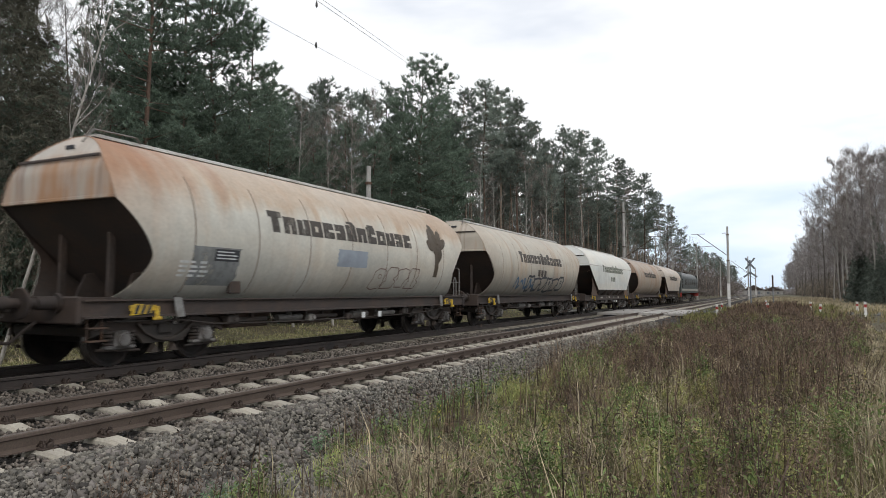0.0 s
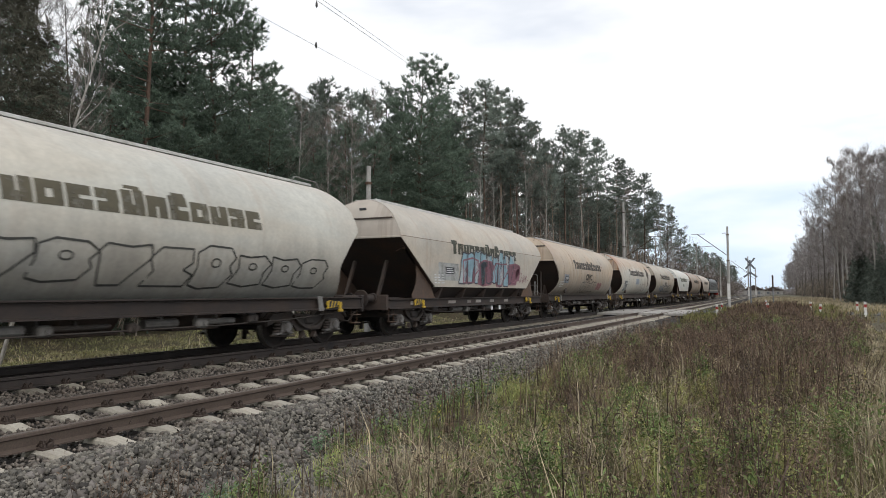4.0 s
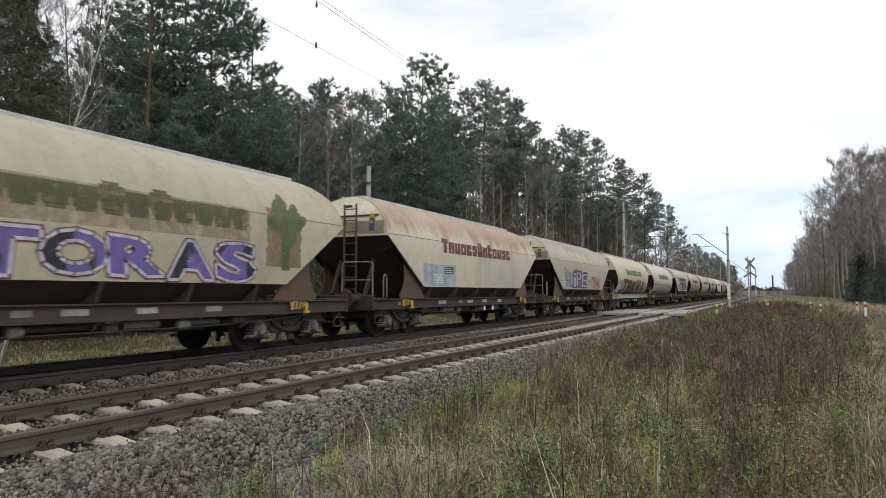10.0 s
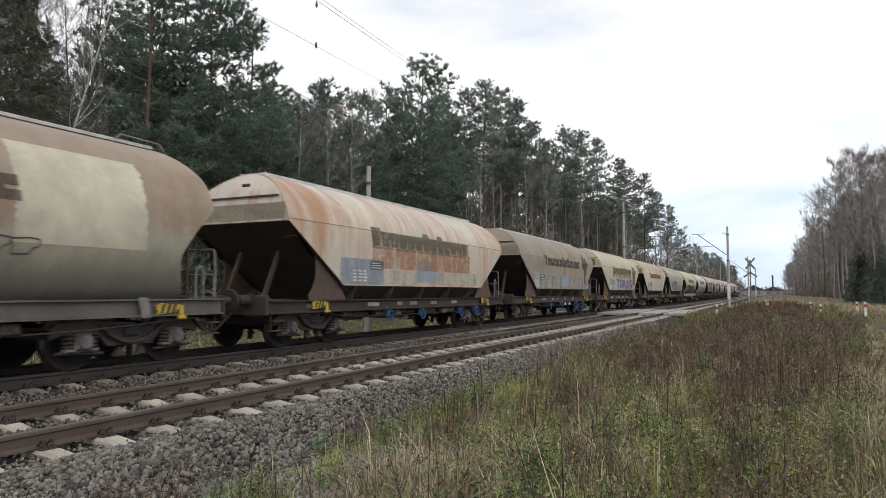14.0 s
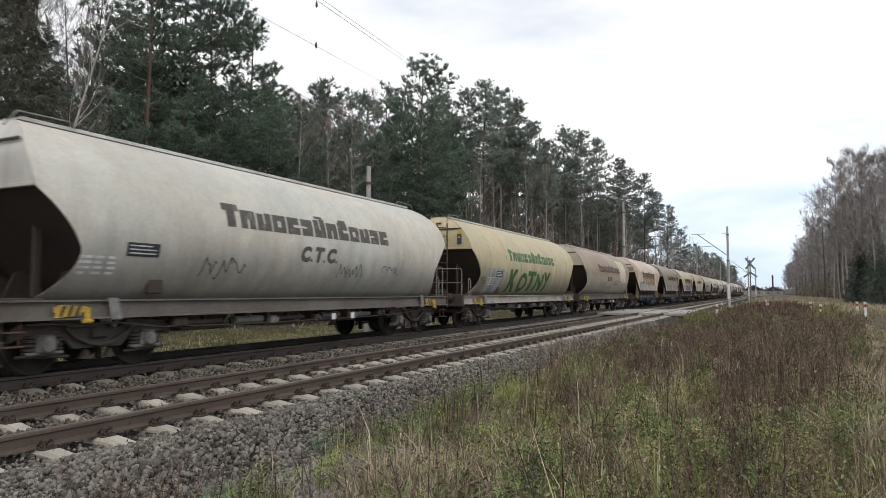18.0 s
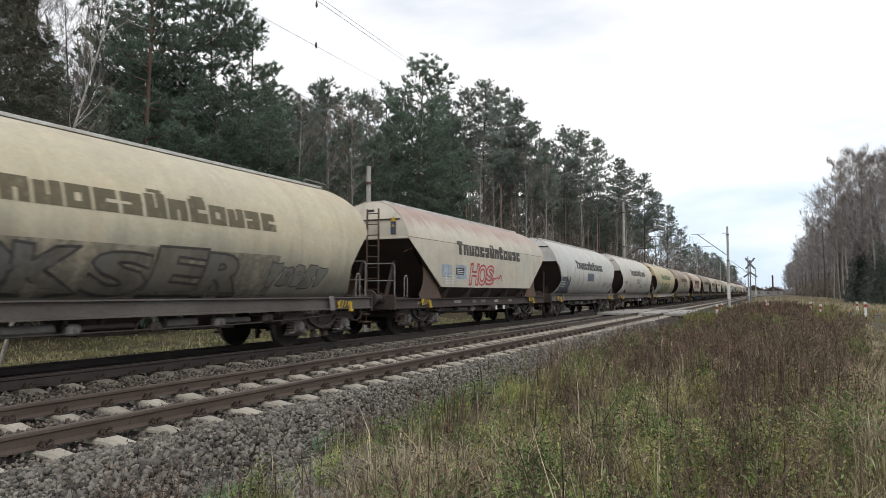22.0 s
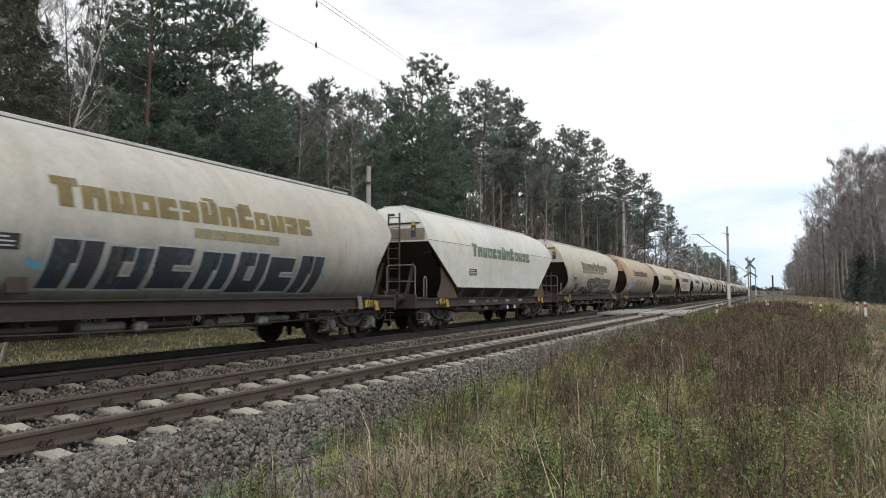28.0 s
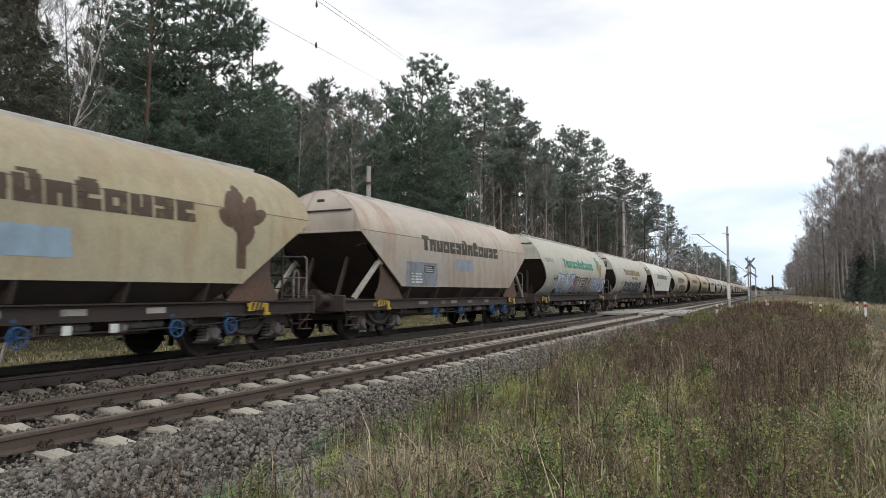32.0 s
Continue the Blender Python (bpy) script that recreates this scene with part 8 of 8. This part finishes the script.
x, y = spread_plants(*bank_points(330, 18, -9.0, 2.7, 1.0), 16, 0.3)
x, y = x[x > -3.2], y[x > -3.2]
herb("withered_weeds", "withered brown weeds where the bank goes on", x, y, np.random.default_rng(3), 0.5, M_WEED, 8, 0.04, 0.26, 0.009)
x, y, rng = bunches(2000, 23, f_straw)
x, y = spread_plants(x, y, rng, 32, 0.20)
strands("dry_grass", "bleached dry grass, bent and matted on the bank", x, y, rng, 0.38, 0.0085, M_STRAW, 1.25)
x, y, rng = bunches(1100, 25, f_green, 44.0, 1.6, 1)
x, y = spread_plants(x, y, rng, 18, 0.17)
herb("green_herbs", "fresh green leafy herbs in clumps on the bank", x, y, rng, 0.42, M_HERB, 13, 0.043, 0.34)
x, y, rng = bunches(1500, 26, f_olive, 44.0, 1.5, 1)
x, y = spread_plants(x, y, rng, 14, 0.19)
herb("olive_herbs", "yellow-green fading herbs among the weeds", x, y, rng, 0.38, M_OLIVE, 11, 0.036, 0.34)
x, y, rng = bunches(3400, 27, f_brown, tall=1)
x, y = spread_plants(x, y, rng, 9, 0.17)
herb("withered_weeds", "dense withered brown weeds with small dry leaves", x, y, rng, 0.68, M_WEED, 14, 0.034, 0.24, 0.012)
x, y, rng = bunches(1000, 28, lambda x, y: 0.25 + 0.75 * f_brown(x, y), 30.0, 1.6, 1)
x, y = spread_plants(x, y, rng, 3, 0.3)
herb("withered_weeds", "dark upright weed stalks with seed heads", x, y, rng, 0.82, M_STALK, 14, 0.032, 0.3, 0.013)
x, y, rng = bunches(500, 30, lambda x, y: np.clip(0.9 * value_noise(x * 0.9, y * 0.6, 15), 0, 1), 20.0, 1.6, 1)
x, y = spread_plants(x, y, rng, 4, 0.12)
herb("yellow_herbs", "small yellow fading herbs in the bank's weeds", x, y, rng, 0.40, M_YELLOWLEAF, 10, 0.030, 0.4)
x, y, rng = bunches(420, 33, lambda x, y: 0.35 + 0.65 * f_straw(x, y), 30.0, 1.7, 1)
x, y = spread_plants(x, y, rng, 7, 0.16)
strands("dry_grass", "upright pale dry stalks among the weeds", x, y, rng, 0.62, 0.009, M_STRAW, 0.30)
x, y, rng = bunches(900, 35, lambda x, y: (0.3 + 0.7 * f_brown(x, y)) * np.clip((y - 4.5) / 3, 0.1, 1), 30.0, 1.7, 1)
x, y = spread_plants(x, y, rng, 8, 0.16)
strands("withered_weeds", "upright brown dead stems among the weeds", x, y, rng, 0.75, 0.010, M_WEED, 0.25)
x, y, rng = bunches(1500, 36, lambda x, y: np.clip(0.15 + 1.2 * value_noise(x * 1.1 + 9, y * 0.9, 16) + 0.35 * (y < 8), 0, 1), 26.0, 2.0, 1)
x, y = spread_plants(x, y, rng, 24, 0.16)
strands("grass", "fresh yellow-green grass tufts on the bank", x, y, rng, 0.30, 0.009, M_BLADE, 0.8)
ex, ey = np.array([-4.5, -4.62, -4.35, -4.25, -4.45, -4.4, -3.95, -4.05, -4.75, -4.7, -4.3, -4.6]), np.array([6.2, 6.5, 7.3, 7.6, 9.3, 9.7, 4.3, 4.1, 12.2, 14.5, 10.8, 16.5])
rng = np.random.default_rng(77)
ex, ey = spread_plants(ex, ey, rng, 26, 0.17)
herb("edge_herbs", "feathery bluish green herbs at the ballast's edge", ex, ey, rng, 0.50, M_FERN, 14, 0.040, 0.22)
x, y, rng = bank_points(60000, 19, 3.5, 44.0, 1.6)
m = rng.uniform(0, 1, len(x)) < lane(x, y)
strands("grass", "short mown grass of the lane beside the bank", x[m], y[m], rng, 0.20, 0.009, M_LANE, 0.9)
x, y = scatter(8000, -2.4, 1.8, 36, 62, 29, 1.0, off_lane(patchy(0.5, 0.0, 3.0)))
weeds("withered_weeds", "withered brown weeds near the crossing road", x, y, 0.7, M_WEED, 30, 6, 0.02, 0.16, 0.03)
x, y = scatter(9000, -4.6, 6.0, 36, 62, 39, 1.0, off_lane(patchy(0.6, 0.0, 1.0)))
weeds("olive_herbs", "yellow-green herbs near the crossing road", x, y, 0.5, M_OLIVE, 40, 6, 0.02, 0.14, 0.03)
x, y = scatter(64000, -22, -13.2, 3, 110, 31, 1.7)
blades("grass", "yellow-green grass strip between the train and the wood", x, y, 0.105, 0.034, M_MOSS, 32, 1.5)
x, y = scatter(2500, -22, -13.4, 3, 110, 33, 1.5, patchy(0.5, 0.3, 5.0))
blades("dry_grass", "dry straw tufts before the wood", x, y, 0.32, 0.018, M_STRAW, 34, 0.9)
x, y = scatter(14000, -3.9, 12.0, 54, 210, 35, 1.3)
blades("dry_grass", "dry yellowish grass beyond the crossing road", x, y, 0.5, 0.05, M_STRAW, 36, 0.6)
x, y = scatter(9000, 1.5, 14.0, 38, 210, 37, 1.3)
blades("grass", "green verge beside the lane", x, y, 0.35, 0.05, M_GRASS, 38, 0.6)

# ---------------------------------------------------------------- loose ballast stones
CUBE = np.array([(x, y, z) for x in (-0.72, 0.72) for y in (-0.72, 0.72) for z in (-0.66, 0.66)])
STONE_F = np.array([(0, 1, 3), (0, 3, 2), (4, 6, 7), (4, 7, 5), (0, 4, 5), (0, 5, 1), (2, 3, 7), (2, 7, 6), (0, 2, 6), (0, 6, 4), (1, 5, 7), (1, 7, 3)])


def bed_height(x, y):
    w = 0.025 * np.sin(y * 2.3 + x * 3.1) + 0.02 * np.sin(y * 5.1 - x)
    return np.interp(x, bx, bz) + np.where(x > -5.2, w, 0.3 * w)


def stones(n, x0, x1, y0, y1, size, seed, power):
    rng = np.random.default_rng(seed)
    x = rng.uniform(x0, x1, n)
    y = y0 + (y1 - y0) * rng.uniform(0, 1, n) ** power
    on = np.ones(n, bool)
    for c in (NEAR_TRACK, FAR_TRACK):
        tip = np.abs(x - c)
        on &= ~((np.abs(np.mod(y - 0.37 + 0.3, 0.6) - 0.3) < 0.105) & (tip < 1.20 + 0.05 * np.sin(y * 9.0)) & (tip > 0.40 + 0.06 * np.sin(y * 7.0)))
        for s in (-0.7535, 0.7535):
            on &= np.abs(x - c - s) > 0.085
    x, y = x[on], y[on]
    m = len(x)
    v = CUBE[None] * rng.uniform(0.6, 1.15, (m, 8, 1)) * rng.uniform(0.55, 1.1, (m, 1, 3))
    q = rng.normal(0, 1, (m, 3, 3))
    a = unit(q[:, 0])
    b = unit(np.cross(a, q[:, 1]))
    c = np.cross(a, b)
    rot = np.stack([a, b, c], 2)
    v = np.einsum("nij,nkj->nki", rot, v) * (size * rng.uniform(0.6, 1.25, (m, 1, 1)))
    z = np.maximum(bed_height(x, y), np.where(x > -4.8, ground_height(x, y), -9.0)) + size * rng.uniform(-0.4, 1.1, m)
    v += np.stack([x, y, z], 1)[:, None]
    f = (np.arange(m)[:, None, None] * 8 + STONE_F[None]).reshape(-1, 3)
    return v.reshape(-1, 3), f


v, f = stones(50000, -5.5, -4.0, 2.0, 34, 0.031, 41, 1.8)
v2, f2 = stones(22000, -8.7, -5.4, 2.5, 24, 0.028, 42, 1.5)
v3, f3 = stones(7000, -10.0, -8.7, 3.5, 24, 0.032, 43, 1.4)
v4, f4 = stones(6500, -8.7, -4.2, -10.0, 2.2, 0.046, 44, 1.0)
v5, f5 = stones(8000, -4.2, -3.1, 2.0, 6.4, 0.032, 45, 1.0)
v4, f4 = np.concatenate([v4, v5]), np.concatenate([f4, f5 + len(v4)])
part("loose_stones", tri_mesh("loose_stones", np.concatenate([v, v4]), np.concatenate([f, f4 + len(v)]), M_STONE), ballast, "sharp grey ballast stones")["kind"] = "stuff"
part("loose_stones", tri_mesh("loose_stones", np.concatenate([v2, v3]), np.concatenate([f2, f3 + len(v2)]), M_STONEBROWN), ballast, "rust-stained ballast stones between the rails")["kind"] = "stuff"
one = []
for i in range(8):
    rng = np.random.default_rng(60 + i)
    v = CUBE * rng.uniform(0.6, 1.15, (8, 1)) * rng.uniform(0.6, 1.1, 3) * 0.05
    one.append(tri_mesh("stone", v, STONE_F, M_STONE_PIECE))
for i in range(260):
    x, y = RNG.uniform(-5.3, -4.45), 3.4 + 4.5 * RNG.uniform(0, 1) ** 1.3
    part("stone", one[i % 8], ballast, at=pose(x, y, float(bed_height(x, y)) + 0.022, RNG.uniform(0, 360), RNG.uniform(0, 360), RNG.uniform(0, 360)))


# ---------------------------------------------------------------- what moves
def motions():
    times = [i * 2.0 for i in range(17)]
    for t, mid in TRAIN:
        walk(t, [(s, pose(FAR_TRACK, mid + run(s), 0)) for s in times])
    wheels = [o for t, _ in TRAIN for o in t.children_recursive if o.name.split(".")[0] == "wheelset"]
    first = wheels[0]
    steps = [i / FPS for i in range(int(32 * FPS) + 1)]
    walk(first, [(s, Matrix.Rotation(-run(s) / 0.457, 4, "X")) for s in steps])
    turning = first.animation_data
    for o in wheels[1:]:
        o.rotation_mode = "QUATERNION"
        keys = o.animation_data_create()
        keys.action = turning.action
        keys.action_slot = turning.action_slot


motions()
